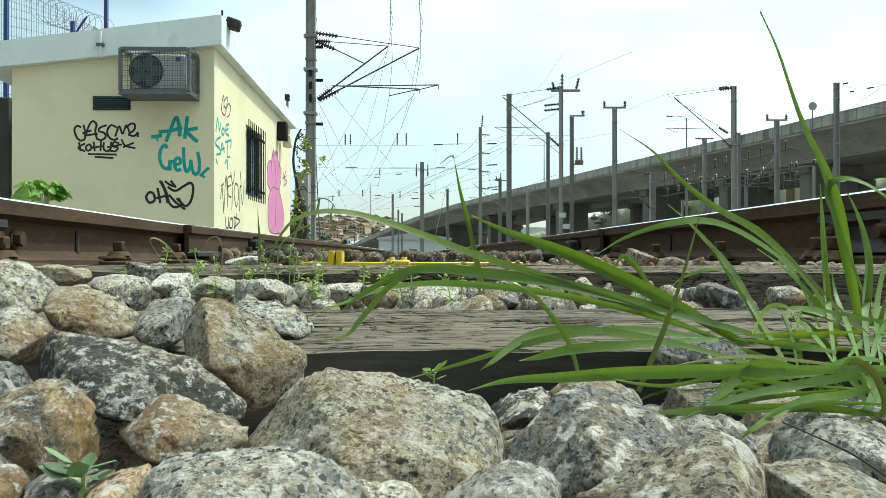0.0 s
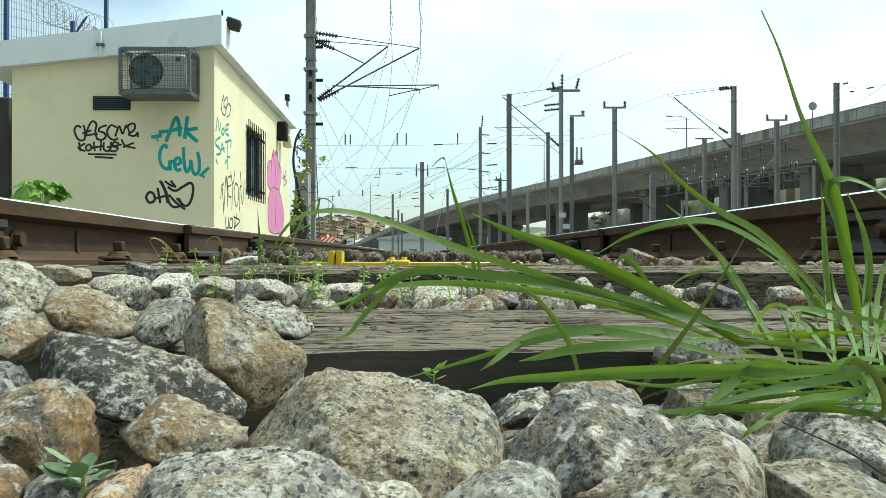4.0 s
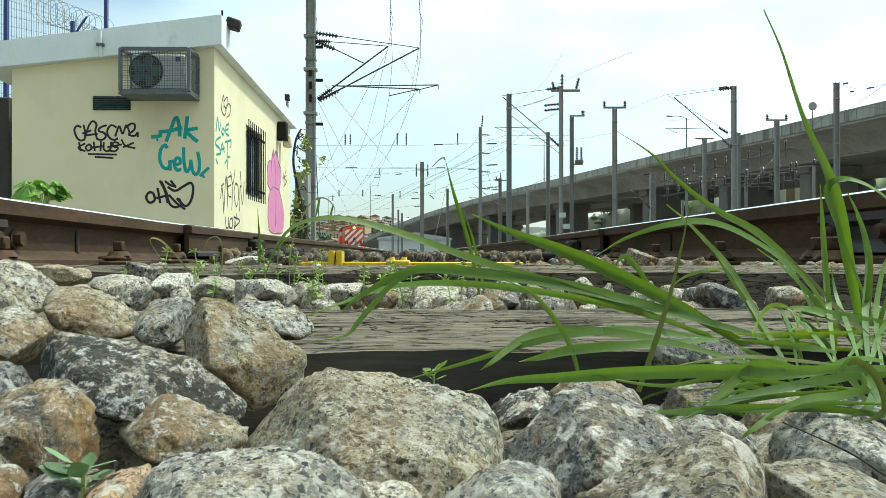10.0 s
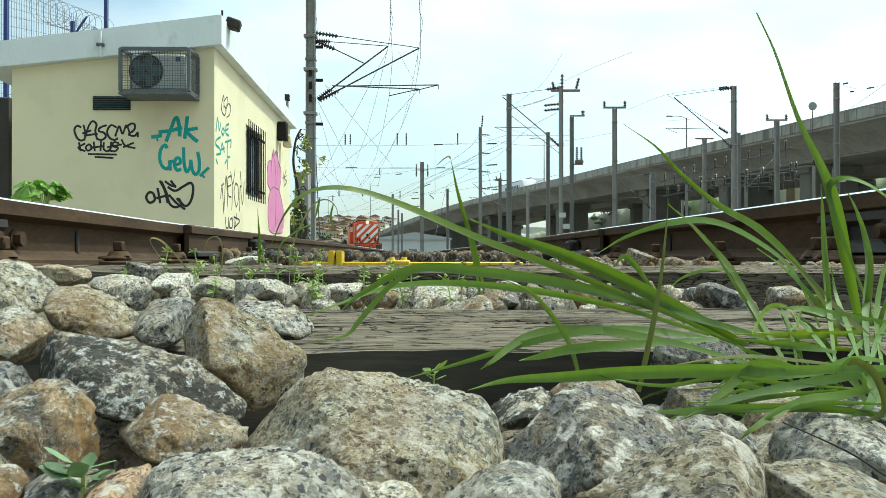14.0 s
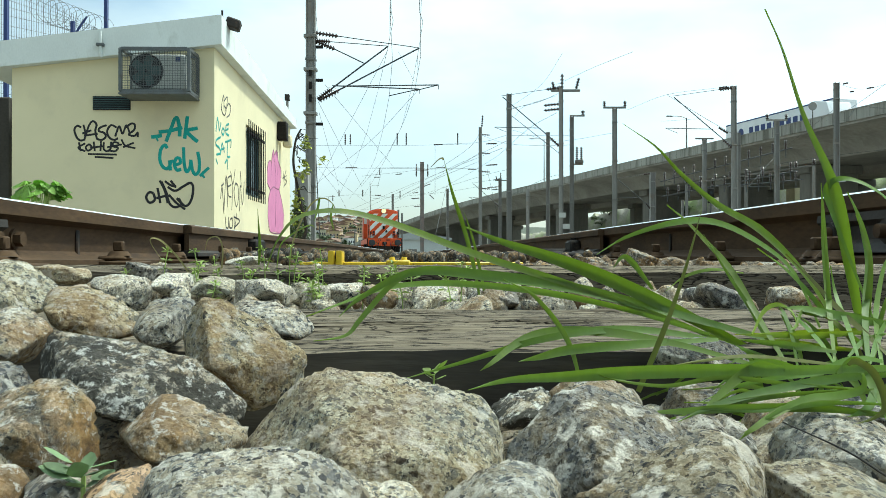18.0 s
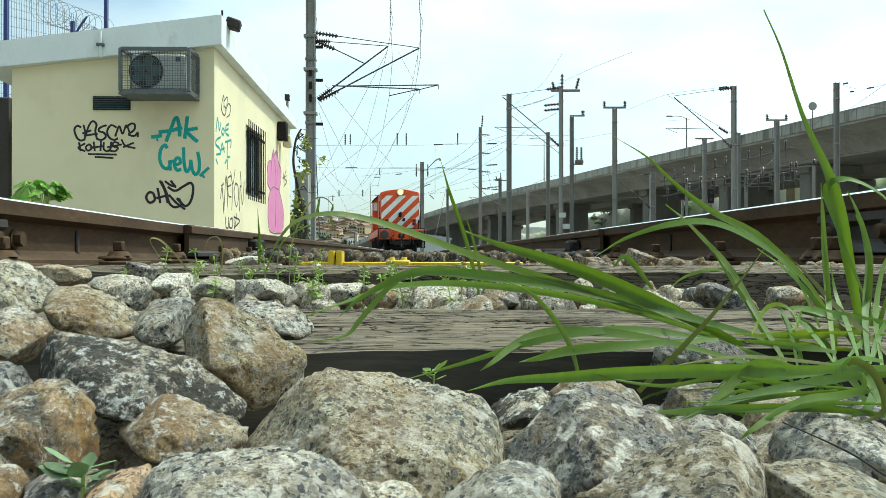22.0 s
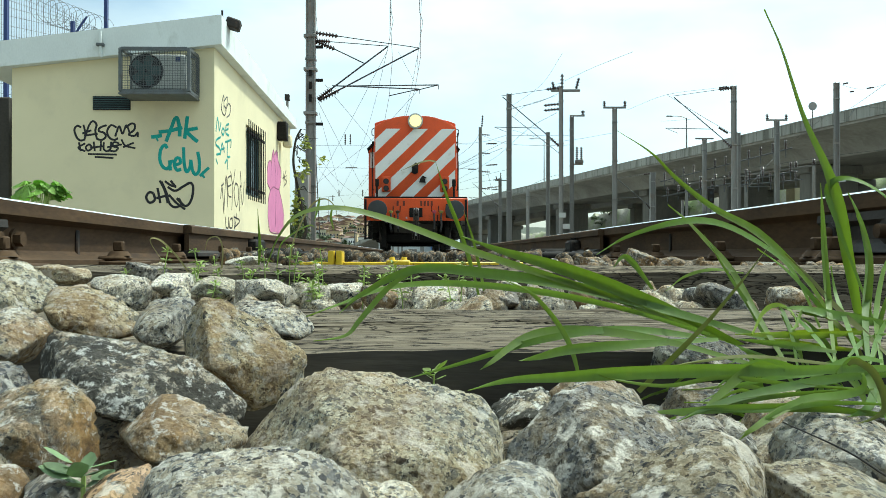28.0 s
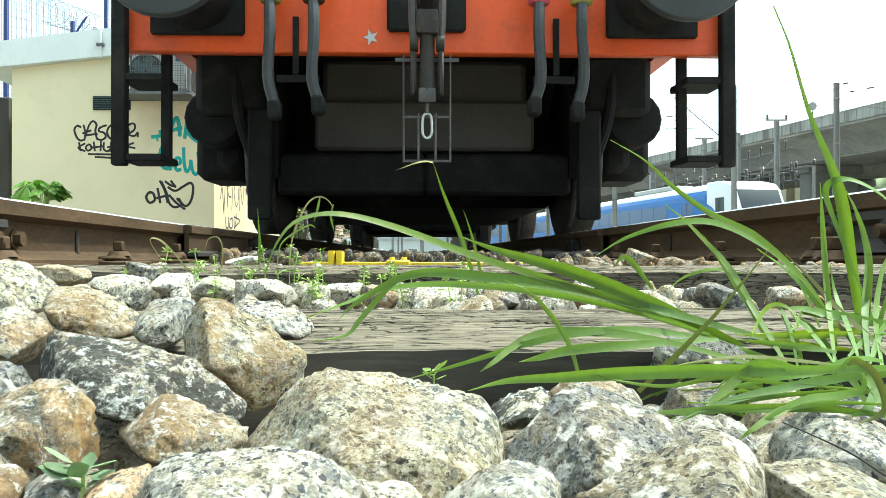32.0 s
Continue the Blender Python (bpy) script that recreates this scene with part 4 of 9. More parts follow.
bed("ballast", 620, 0.12, 0.66, -0.65, 0.75, (0, 6), 0.85, "broken granite ballast between the sleepers")
bed("ballast", 230, 0.66, 0.95, -0.65, 0.24, (0, 6), 0.85, "broken granite ballast between the sleepers")
bed("ballast", 150, 0.66, 0.95, 0.24, 0.75, (0, 6), 0.5, "brown broken granite beside the rail", 0.0, STONE_BROWN)
bed("ballast", 300, 0.66, 0.93, -0.6, 0.24, (0, 6), 0.55, "small broken granite between two sleepers", 0.014)
bed("ballast", 330, 1.15, 2.5, 0.22, 0.72, (6, 14), 0.6, "brown broken granite beside the rail", 0.03, STONE_BROWN)
bed("ballast", 2200, 2.55, 6.5, -0.66, 0.66, (14, 22), 0.8, "oily dark ballast round the point rods", 0.045, STONE_OILY)
bed("ballast", 3600, -3.0, 0.12, -1.3, 1.3, (14, 22), 0.95, "broken granite ballast between the sleepers")
bed("ballast", 3000, -3.0, 2.7, -1.8, -0.85, (14, 22), 1.05, "broken granite ballast along the shoulder of the track")
bed("ballast", 3000, -3.0, 2.7, 0.85, 1.8, (14, 22), 1.05, "broken granite ballast along the shoulder of the track")
bed("ballast", 3600, 0.92, 2.7, -1.25, 1.25, (6, 14), 0.85, "broken granite ballast between the rails")
bed("ballast", 7000, 2.7, 14, -1.5, 1.5, (14, 22), 0.9, "broken granite ballast along the track")

# ---- the hut beside the track ----
HUT = thing("hut", "small cream plastered railway hut sprayed with graffiti", "hut", (-3.2401, 12.0, -0.36), 1.5)
HW, HL = 2.83, 6.95
H_L, H_R, FALL = 3.02, 3.33, 0.12


def wall_top(x, y):
    return H_R + (H_L - H_R) * (-x / HW) - FALL * y / HL


def slab_between(bm, foot, over, top):
    """A wall or slab with a sloping top from its four corners in plan."""
    a = [bm.verts.new((x, y, foot(x, y))) for x, y in over]
    b = [bm.verts.new((x, y, top(x, y))) for x, y in over]
    bm.faces.new(a[::-1])
    bm.faces.new(b)
    for j in range(4):
        bm.faces.new((a[j], a[(j + 1) % 4], b[(j + 1) % 4], b[j]))
    return bm


zero = lambda x, y: 0.0
part("front_wall", slab_between(bmesh.new(), zero, [(-HW, 0), (0, 0), (0, 0.2), (-HW, 0.2)], wall_top), PLASTER, HUT)
part("back_wall", slab_between(bmesh.new(), zero, [(-HW, HL - 0.2), (0, HL - 0.2), (0, HL), (-HW, HL)], wall_top), PLASTER, HUT)
part("far_side_wall", slab_between(bmesh.new(), zero, [(-HW, 0.2), (-HW + 0.2, 0.2), (-HW + 0.2, HL - 0.2), (-HW, HL - 0.2)], wall_top), PLASTER, HUT)
# the wall along the track, with a window opening
WIN = (2.2, 3.6, 1.40, 2.58)
b = bmesh.new()
ys = [(0.2, WIN[0], 0, None), (WIN[1], HL - 0.2, 0, None), (WIN[0], WIN[1], 0, WIN[2]), (WIN[0], WIN[1], WIN[3], None)]
for y0, y1, z0, z1 in ys:
    slab_between(b, lambda x, y: z0, [(-0.2, y0), (0, y0), (0, y1), (-0.2, y1)], (lambda x, y: z1) if z1 else wall_top)
bmesh.ops.remove_doubles(b, verts=b.verts[:], dist=0.0005)
part("track_side_wall", b, PLASTER, HUT)
OV = 0.13


def roof_top(x, y):
    return wall_top(x, y) + 0.41 - 0.03 * y + 0.018 * x


part("roof", slab_between(bmesh.new(), lambda x, y: wall_top(x, y) + 0.003, [(-HW - 0.45, -OV), (OV, -OV), (OV, HL + OV), (-HW - 0.45, HL + OV)], roof_top), ROOFING, HUT, "pale painted concrete roof edge")

part("roof_felt", slab_between(bmesh.new(), lambda x, y: roof_top(x, y) + 0.002, [(-HW - 0.4, -OV + 0.05), (OV - 0.05, -OV + 0.05), (OV - 0.05, HL + OV - 0.05), (-HW - 0.4, HL + OV - 0.05)], lambda x, y: roof_top(x, y) + 0.02), CONCRETE, HUT)

# window with its grille
WINDOW_PANE = shader("dusty_window_pane", (0.16, 0.21, 0.23), 0.25, spread=0.2, scale=2, fine=30, bump=0.02)
win = part("window", add_box(bmesh.new(), (-0.15, WIN[0] + 0.003, WIN[2] + 0.003), (-0.13, WIN[1] - 0.003, WIN[3] - 0.003)), WINDOW_PANE, HUT, "dusty blue-grey window pane")
b = bmesh.new()
for y0, y1, z0, z1 in ((WIN[0], WIN[0] + 0.07, WIN[2], WIN[3]), (WIN[1] - 0.07, WIN[1], WIN[2], WIN[3]), (WIN[0] + 0.07, WIN[1] - 0.07, WIN[2], WIN[2] + 0.07), (WIN[0] + 0.07, WIN[1] - 0.07, WIN[3] - 0.07, WIN[3]), ((WIN[0] + WIN[1]) / 2 - 0.04, (WIN[0] + WIN[1]) / 2 + 0.04, WIN[2] + 0.07, WIN[3] - 0.07)):
    add_box(b, (-0.12, y0 + 0.004, z0 + 0.004), (-0.06, y1 - 0.004, z1 - 0.004))
part("window_frame", b, SHUTTER, win)
grille = part("window_grille", add_box(bmesh.new(), (0.025, WIN[0] - 0.06, WIN[3] - 0.14), (0.045, WIN[1] + 0.06, WIN[3] - 0.1)), BLACK_IRON, HUT, "dark iron security grille")
part("lower_rail", add_box(bmesh.new(), (0.025, WIN[0] - 0.06, WIN[2] + 0.1), (0.045, WIN[1] + 0.06, WIN[2] + 0.14)), BLACK_IRON, grille)
for k in range(10):
    y = WIN[0] - 0.04 + k * (WIN[1] - WIN[0] + 0.08) / 9
    part("bar", add_rod(bmesh.new(), (0.052, y, WIN[2] - 0.08), (0.052, y, WIN[3] + 0.08), 0.009, seg=6), BLACK_IRON, grille)

# louvre vent
# near-black backing plate: the shade behind the slats is its colour
vent = part("vent", add_box(bmesh.new(), (-1.70, -0.012, 2.435), (-1.175, -0.004, 2.63)), DARK_HOLE, HUT, "dark green louvred vent")
for k in range(6):
    z = 2.45 + k * 0.031
    part("slat", add_box(bmesh.new(), (-1.69, -0.035, z), (-1.185, -0.013, z + 0.012), 0.002, None), SHUTTER, vent)

# air conditioner in its cage
AC = thing("air_conditioner", "grey air conditioner in a galvanised cage on a hut wall", "air conditioner", (HUT.location.x, 12.0, -0.36), 1.5)
X0, X1, Z0, Z1, Y0 = -1.145, -0.225, 2.615, 3.19, -0.50
for x in (X0, X1):
    for y in (Y0, -0.03):
        part("cage_post", add_box(bmesh.new(), (x - 0.02, y - 0.02, Z0), (x + 0.02, y + 0.02, Z1)), CAGE, AC)
for z in (Z0, Z1):
    for y in (Y0, -0.03):
        part("cage_rail", add_box(bmesh.new(), (X0 + 0.02, y - 0.02, z - 0.02), (X1 - 0.02, y + 0.02, z + 0.02)), CAGE, AC)
    for x in (X0, X1):
        part("cage_rail", add_box(bmesh.new(), (x - 0.02, Y0 + 0.02, z - 0.02), (x + 0.02, -0.05, z + 0.02)), CAGE, AC)
part("tray", add_box(bmesh.new(), (X0 - 0.02, Y0 - 0.03, Z0 - 0.05), (X1 + 0.02, -0.002, Z0 - 0.022), 0.006), CAGE, AC)
b = bmesh.new()
for k in range(1, 26):
    x = X0 + k * (X1 - X0) / 26
    add_box(b, (x - 0.0025, Y0 - 0.023, Z0 + 0.02), (x + 0.0025, Y0 - 0.018, Z1 - 0.02))
for k in range(1, 17):
    z = Z0 + k * (Z1 - Z0) / 17
    add_box(b, (X0 + 0.02, Y0 - 0.0275, z - 0.0025), (X1 - 0.02, Y0 - 0.0235, z + 0.0025))
part("front_mesh", b, CAGE, AC, "square wire mesh")
b = bmesh.new()
for k in range(1, 12):
    y = Y0 + k * (0.47) / 12
    add_box(b, (X1 + 0.018, y - 0.0025, Z0 + 0.02), (X1 + 0.023, y + 0.0025, Z1 - 0.02))
for k in range(1, 17):
    z = Z0 + k * (Z1 - Z0) / 17
    add_box(b, (X1 + 0.0235, Y0 + 0.02, z - 0.0025), (X1 + 0.0275, -0.05, z + 0.0025))
part("side_mesh", b, CAGE, AC, "square wire mesh")
part("casing", add_box(bmesh.new(), (X0 + 0.13, Y0 + 0.07, Z0 + 0.03), (X1 - 0.06, -0.1, Z1 - 0.06), 0.02), AC_WHITE, AC, "grey-white fan unit casing")
# solid disc, its near-black colour stands in for a shaded opening
fan = part("fan_shade_disc", add_rod(bmesh.new(), (-0.82, Y0 + 0.0705, 2.90), (-0.82, Y0 + 0.062, 2.90), 0.235, seg=36), DARK_HOLE, AC, "dark disc painted as the shade of a fan opening")
for k in range(9):
    r = 0.03 + k * 0.025
    ring = [(-0.82 + r * math.cos(a * math.pi / 12), Y0 + 0.055, 2.90 + r * math.sin(a * math.pi / 12)) for a in range(25)]
    part("guard_ring", add_tube(bmesh.new(), ring, 0.003, 4), CAGE, fan)
for k in range(5):
    a = 2 * math.pi * k / 5
    b = bmesh.new()
    add_box(b, (0.02, -0.004, -0.05), (0.2, 0.004, 0.06), 0, pose(-0.82, Y0 + 0.0575, 2.90) @ Matrix.Rotation(-a, 4, "Y"))
    part("fan_blade", b, SHUTTER, fan)
part("badge", add_box(bmesh.new(), (-0.42, Y0 + 0.064, 3.03), (-0.36, Y0 + 0.0695, 3.09)), NAVY, AC)


# ---- graffiti ----
def spray(name, ink, r, strokes, side=False, label="", depth=1.0):
    first = None
    for s in strokes:
        line = smooth_line([(p[0], 0, p[1]) for p in s], 6 * len(s))
        t = bmesh.new()
        add_tube(t, line, r, 6)
        for v in t.verts:
            v.co.y *= 0.12
        if side:
            for v in t.verts:
                v.co = Vector((depth * 0.003 - v.co.y, v.co.x, v.co.z))
        else:
            for v in t.verts:
                v.co.y -= 0.003
        bmesh.ops.recalc_face_normals(t, faces=t.faces[:])
        if first is None:
            first = part(name, t, ink, HUT, label)
        else:
            part("stroke", t, ink, first)
    return first


spray("graffiti", INK_TEAL, 0.027, [[(-0.677, 1.993), (-0.598, 2.201), (-0.559, 2.305), (-0.519, 2.322), (-0.487, 2.178), (-0.487, 2.066)], [(-0.781, 2.129), (-0.63, 2.145), (-0.448, 2.194)], [(-0.377, 2.354), (-0.4, 2.162), (-0.416, 2.034)], [(-0.233, 2.187), (-0.384, 2.146), (-0.312, 2.058), (-0.233, 1.994)], [(-0.884, 2.056), (-0.82, 2.064), (-0.733, 2.081)], [(-0.812, 2.016), (-0.788, 2.025)]], False, "teal sprayed letters AK")
spray("graffiti", INK_TEAL, 0.024, [[(-0.661, 1.897), (-0.693, 1.945), (-0.749, 1.881), (-0.764, 1.745), (-0.724, 1.641), (-0.661, 1.609), (-0.613, 1.665)], [(-0.629, 1.729), (-0.613, 1.585)], [(-0.621, 1.665), (-0.598, 1.713), (-0.566, 1.713)], [(-0.55, 1.665), (-0.479, 1.689), (-0.487, 1.753), (-0.534, 1.753), (-0.558, 1.673), (-0.526, 1.593), (-0.462, 1.602)], [(-0.431, 1.914), (-0.423, 1.698), (-0.391, 1.57), (-0.343, 1.626), (-0.328, 1.738)], [(-0.328, 1.73), (-0.304, 1.586), (-0.264, 1.53), (-0.216, 1.578), (-0.209, 1.722), (-0.233, 1.85)], [(-0.2, 1.506), (-0.137, 1.57), (-0.073, 1.627)], [(-0.161, 1.49), (-0.137, 1.506)]], False, "teal sprayed word Crew")
spray("graffiti", INK_BLACK, 0.015, [[(-1.864, 2.188), (-1.919, 2.212), (-1.959, 2.156), (-1.927, 2.052), (-1.872, 2.005), (-1.809, 2.021)], [(-1.833, 2.228), (-1.809, 2.117), (-1.816, 2.021)], [(-1.848, 2.101), (-1.722, 2.149)], [(-1.816, 2.029), (-1.754, 2.221), (-1.699, 2.277), (-1.651, 2.229), (-1.667, 2.141), (-1.643, 2.021)], [(-1.793, 2.077), (-1.635, 2.101)], [(-1.509, 2.222), (-1.596, 2.189), (-1.619, 2.141), (-1.54, 2.11), (-1.524, 2.054), (-1.58, 2.014), (-1.651, 2.029)], [(-1.367, 2.19), (-1.446, 2.222), (-1.501, 2.142), (-1.477, 2.054), (-1.406, 2.014), (-1.35, 2.039)], [(-1.39, 2.062), (-1.335, 2.206), (-1.287, 2.103), (-1.232, 2.223), (-1.185, 2.103)], [(-1.248, 2.191), (-1.161, 2.247), (-1.114, 2.223), (-1.129, 2.151), (-1.2, 2.095), (-1.121, 2.071), (-1.074, 2.119), (-1.074, 2.055)]], False, "black sprayed tag")
spray("graffiti", INK_BLACK, 0.014, [[(-1.895, 1.981), (-1.871, 1.853)], [(-1.808, 1.965), (-1.903, 1.901), (-1.808, 1.853)], [(-1.753, 1.957), (-1.8, 1.909), (-1.769, 1.861), (-1.714, 1.902), (-1.753, 1.957)], [(-1.69, 1.989), (-1.674, 1.854)], [(-1.587, 1.998), (-1.595, 1.854)], [(-1.737, 1.901), (-1.564, 1.926)], [(-1.548, 1.982), (-1.548, 1.886), (-1.5, 1.854), (-1.453, 1.894), (-1.445, 1.99)], [(-1.335, 1.967), (-1.406, 1.982), (-1.421, 1.926), (-1.35, 1.903), (-1.39, 1.855), (-1.469, 1.862)], [(-1.5, 1.91), (-1.295, 1.951)], [(-1.303, 2.023), (-1.247, 1.935), (-1.105, 1.896)], [(-1.279, 1.911), (-1.129, 1.975)], [(-1.769, 1.814), (-1.366, 1.807)], [(-1.674, 1.774), (-1.413, 1.759)]], False, "black sprayed tag, underlined twice")
spray("graffiti", INK_BLACK, 0.018, [[(-0.85, 1.265), (-0.914, 1.273), (-0.953, 1.201), (-0.905, 1.129), (-0.834, 1.169), (-0.85, 1.257)], [(-0.795, 1.337), (-0.755, 1.121)], [(-0.763, 1.441), (-0.692, 1.297), (-0.652, 1.121)], [(-0.811, 1.193), (-0.652, 1.233)], [(-0.74, 1.425), (-0.668, 1.265), (-0.628, 1.121), (-0.549, 1.065), (-0.462, 1.106), (-0.501, 1.193)], [(-0.692, 1.433), (-0.613, 1.377), (-0.533, 1.353)], [(-0.613, 1.441), (-0.541, 1.353)], [(-0.652, 1.353), (-0.549, 1.297), (-0.43, 1.362), (-0.335, 1.41), (-0.295, 1.346), (-0.311, 1.202), (-0.358, 1.106), (-0.422, 1.09), (-0.525, 1.193)], [(-0.636, 1.241), (-0.533, 1.129), (-0.406, 1.034)]], False, "black sprayed tag")
spray("graffiti", INK_TEAL, 0.018, [[(0.088, 2.152), (0.188, 2.362), (0.292, 2.198), (0.395, 2.329)], [(0.502, 2.262), (0.431, 2.194), (0.538, 2.167), (0.61, 2.245), (0.502, 2.262)], [(0.906, 2.383), (0.719, 2.329), (0.72, 2.218), (0.907, 2.21)], [(0.683, 2.255), (0.869, 2.308)], [(0.362, 2.109), (0.123, 2.036), (0.09, 1.967), (0.293, 1.944), (0.363, 1.878), (0.124, 1.826)], [(0.363, 1.854), (0.468, 2.032), (0.612, 1.916)], [(0.398, 1.932), (0.612, 1.984)], [(0.647, 2.073), (1.062, 2.162)], [(0.832, 2.106), (0.796, 1.887), (0.986, 1.892)], [(1.062, 2.145), (1.024, 2.035)], [(0.091, 1.757), (0.192, 1.703)], [(0.649, 1.761), (0.797, 1.819), (0.835, 1.678)]], True, "teal sprayed letters")
spray("graffiti", INK_BLACK, 0.013, [[(0.368, 1.21), (0.472, 1.375), (0.582, 1.006)], [(0.582, 1.023), (0.724, 1.573), (0.839, 1.121)], [(1.065, 1.613), (0.836, 1.541), (0.875, 1.304), (1.067, 1.282)], [(0.837, 1.421), (1.066, 1.474)], [(1.026, 1.671), (1.184, 1.492), (1.343, 1.737)], [(1.184, 1.492), (1.108, 1.084)], [(1.385, 1.527), (1.265, 1.375), (1.429, 1.154), (1.594, 1.309), (1.551, 1.487), (1.385, 1.527)], [(1.68, 1.095), (1.72, 1.518), (1.896, 1.218), (2.027, 1.6)], [(1.719, 1.747), (1.807, 1.489)], [(0.401, 1.395), (0.579, 1.451)], [(0.691, 0.961), (0.729, 0.809), (0.879, 0.814), (0.878, 0.969)], [(0.992, 0.931), (0.955, 0.817), (1.149, 0.823), (1.148, 0.954), (0.992, 0.931)], [(1.267, 1.012), (1.309, 0.801), (1.471, 1.049)], [(1.267, 0.986), (1.681, 0.94), (1.309, 0.819)]], True, "black sprayed tag")
spray("graffiti", INK_BLACK, 0.012, [[(0.394, 2.495), (0.463, 2.648), (0.57, 2.759), (0.571, 2.566)], [(0.571, 2.667), (0.79, 2.775), (0.754, 2.615)], [(0.394, 2.552), (0.5, 2.479), (0.645, 2.478), (0.717, 2.575), (0.571, 2.608)], [(0.681, 2.551), (0.866, 2.686), (1.019, 2.661), (0.943, 2.535), (0.755, 2.462)]], True, "black sprayed tag")
spray("graffiti", INK_BLACK, 0.013, [[(5.998, 2.167), (6.149, 1.891)], [(6.375, 2.204), (6.148, 2.036), (6.454, 1.977), (6.074, 1.836)], [(5.925, 2.004), (6.453, 2.113)]], True, "black sprayed tag")
b = bmesh.new()
pink = [(4.143, 2.017), (4.201, 2.142), (4.444, 2.223), (4.569, 2.181), (4.693, 2.384), (4.821, 2.467), (4.952, 2.381), (5.083, 2.487), (5.286, 2.454), (5.355, 2.312), (5.707, 2.15), (5.638, 1.872), (5.498, 1.721), (5.783, 1.529), (6.078, 1.246), (6.006, 0.978), (5.716, 0.839), (4.453, 0.841), (4.208, 1.105), (4.266, 1.487), (4.448, 1.631), (4.144, 1.748)]
add_prism(b, pink, -0.001, 0.003)
for v in b.verts:
    v.co = Vector((0.003 - v.co.y, v.co.x, v.co.z))
bmesh.ops.recalc_face_normals(b, faces=b.faces[:])
part("graffiti", b, INK_PINK, HUT, "tall pink sprayed bubble figure")
spray("graffiti", shader("dark_violet_spray", (0.20, 0.05, 0.12), 0.5, spread=0.2, bump=0), 0.011, [[(4.143, 2.017), (4.201, 2.142), (4.444, 2.223), (4.569, 2.181), (4.693, 2.384), (4.821, 2.467), (4.952, 2.381), (5.083, 2.487), (5.286, 2.454), (5.355, 2.312), (5.707, 2.15), (5.638, 1.872), (5.498, 1.721), (5.783, 1.529), (6.078, 1.246), (6.006, 0.978), (5.716, 0.839), (4.453, 0.841), (4.208, 1.105), (4.266, 1.487), (4.448, 1.631), (4.144, 1.748)], [(4.757, 2.392), (5.02, 2.105), (5.089, 1.656), (5.028, 0.947)], [(4.448, 1.642), (4.826, 1.737), (5.089, 1.724), (5.498, 1.732)], [(4.569, 2.181), (4.633, 1.933)], [(5.355, 2.312), (5.289, 2.016)]], True, "dark outline of the bubble figure", 2.0)

# lamps and pipe on the hut
FL = thing("floodlight", "dark outdoor floodlight fixed on the roof edge of a hut", "floodlight", (-3.1489, 12.3, 3.4423))
part("stem", add_rod(bmesh.new(), (-0.06, 0, -0.2), (-0.06, 0, 0.14), 0.015, seg=8), BLACK_IRON, FL)
part("lamp_head", add_box(bmesh.new(), (-0.01, -0.1, -0.1), (0.2, 0.12, 0.04), 0.02, pose(0.02, 0, 0.0, 0, 18, 10)), RUST_DARK, FL)
BL = thing("bulkhead_lamp", "dark boxed wall lamp with a beige cover beside the hut window", "wall lamp", (HUT.location.x, 12.0, -0.36), 1.5)
part("box", add_box(bmesh.new(), (0.004, 5.2, 2.72), (0.2, 5.45, 3.1), 0.02), BLACK_IRON, BL)
part("cover", add_box(bmesh.new(), (0.06, 5.55, 2.62), (0.24, 5.75, 2.88), 0.03), PLASTER, BL)
DP = thing("drain_pipe", "short pale drain pipe clipped to the roof edge", "pipe", (HUT.location.x, 12.0, -0.36), 1.5)
part("pipe", add_tube(bmesh.new(), smooth_line([(-1.54, -0.165, 3.5), (-1.54, -0.165, 3.3), (-1.535, -0.16, 3.2), (-1.53, -0.15, 3.15)], 10), 0.024, 8), ROOFING, DP)
part("bracket", add_box(bmesh.new(), (-1.59, -0.2, 3.3), (-1.49, -0.131, 3.34), 0.004), CAGE, DP)

# ---- locomotive, its origin at rail level under the buffer beam; it runs towards -y ----
ORANGE = shader("orange_locomotive_paint", (0.62, 0.075, 0.010), 0.45, spread=0.16, scale=2, fine=40, bump=0.05, stain=(0.24, 0.05, 0.02), stain_at=(0.58, 0.85), stain_scale=3)
STRIPE = shader("white_warning_stripe", (0.76, 0.76, 0.72), 0.5, spread=0.06, scale=3, fine=40, bump=0.04, stain=(0.5, 0.42, 0.34), stain_at=(0.58, 0.85), stain_scale=4)
SOOT = shader("sooty_underframe", (0.015, 0.0145, 0.0135), 0.8, 0.0, spread=0.4, scale=6, fine=60, bump=0.25, depth=0.004, stain=(0.036, 0.029, 0.022), stain_scale=6, spec=0.12)
RUBBER = shader("dusty_black_buffer", (0.032, 0.034, 0.036), 0.6, spread=0.2, scale=6, fine=50, bump=0.1)
HOSE = shader("grey_rubber_hose", (0.038, 0.038, 0.04), 0.55, spread=0.25, scale=20, fine=80, bump=0.1)
BARE = shader("greasy_bare_steel", (0.085, 0.075, 0.07), 0.45, 0.7, spread=0.3, scale=20, fine=90, bump=0.15)
COCK_Y = shader("olive_cock_paint", (0.25, 0.23, 0.05), 0.6, spread=0.2, bump=0.1)
COCK_R = shader("faded_red_cock_paint", (0.42, 0.06, 0.09), 0.6, spread=0.2, bump=0.1)
RED_LENS = shader("dark_smoked_lens", (0.03, 0.026, 0.026), 0.15, spread=0.1, bump=0)
LENS_GLOW = bpy.data.materials.new("lit_headlamp")
LENS_GLOW.use_nodes = True
gb = LENS_GLOW.node_tree.nodes["Principled BSDF"]
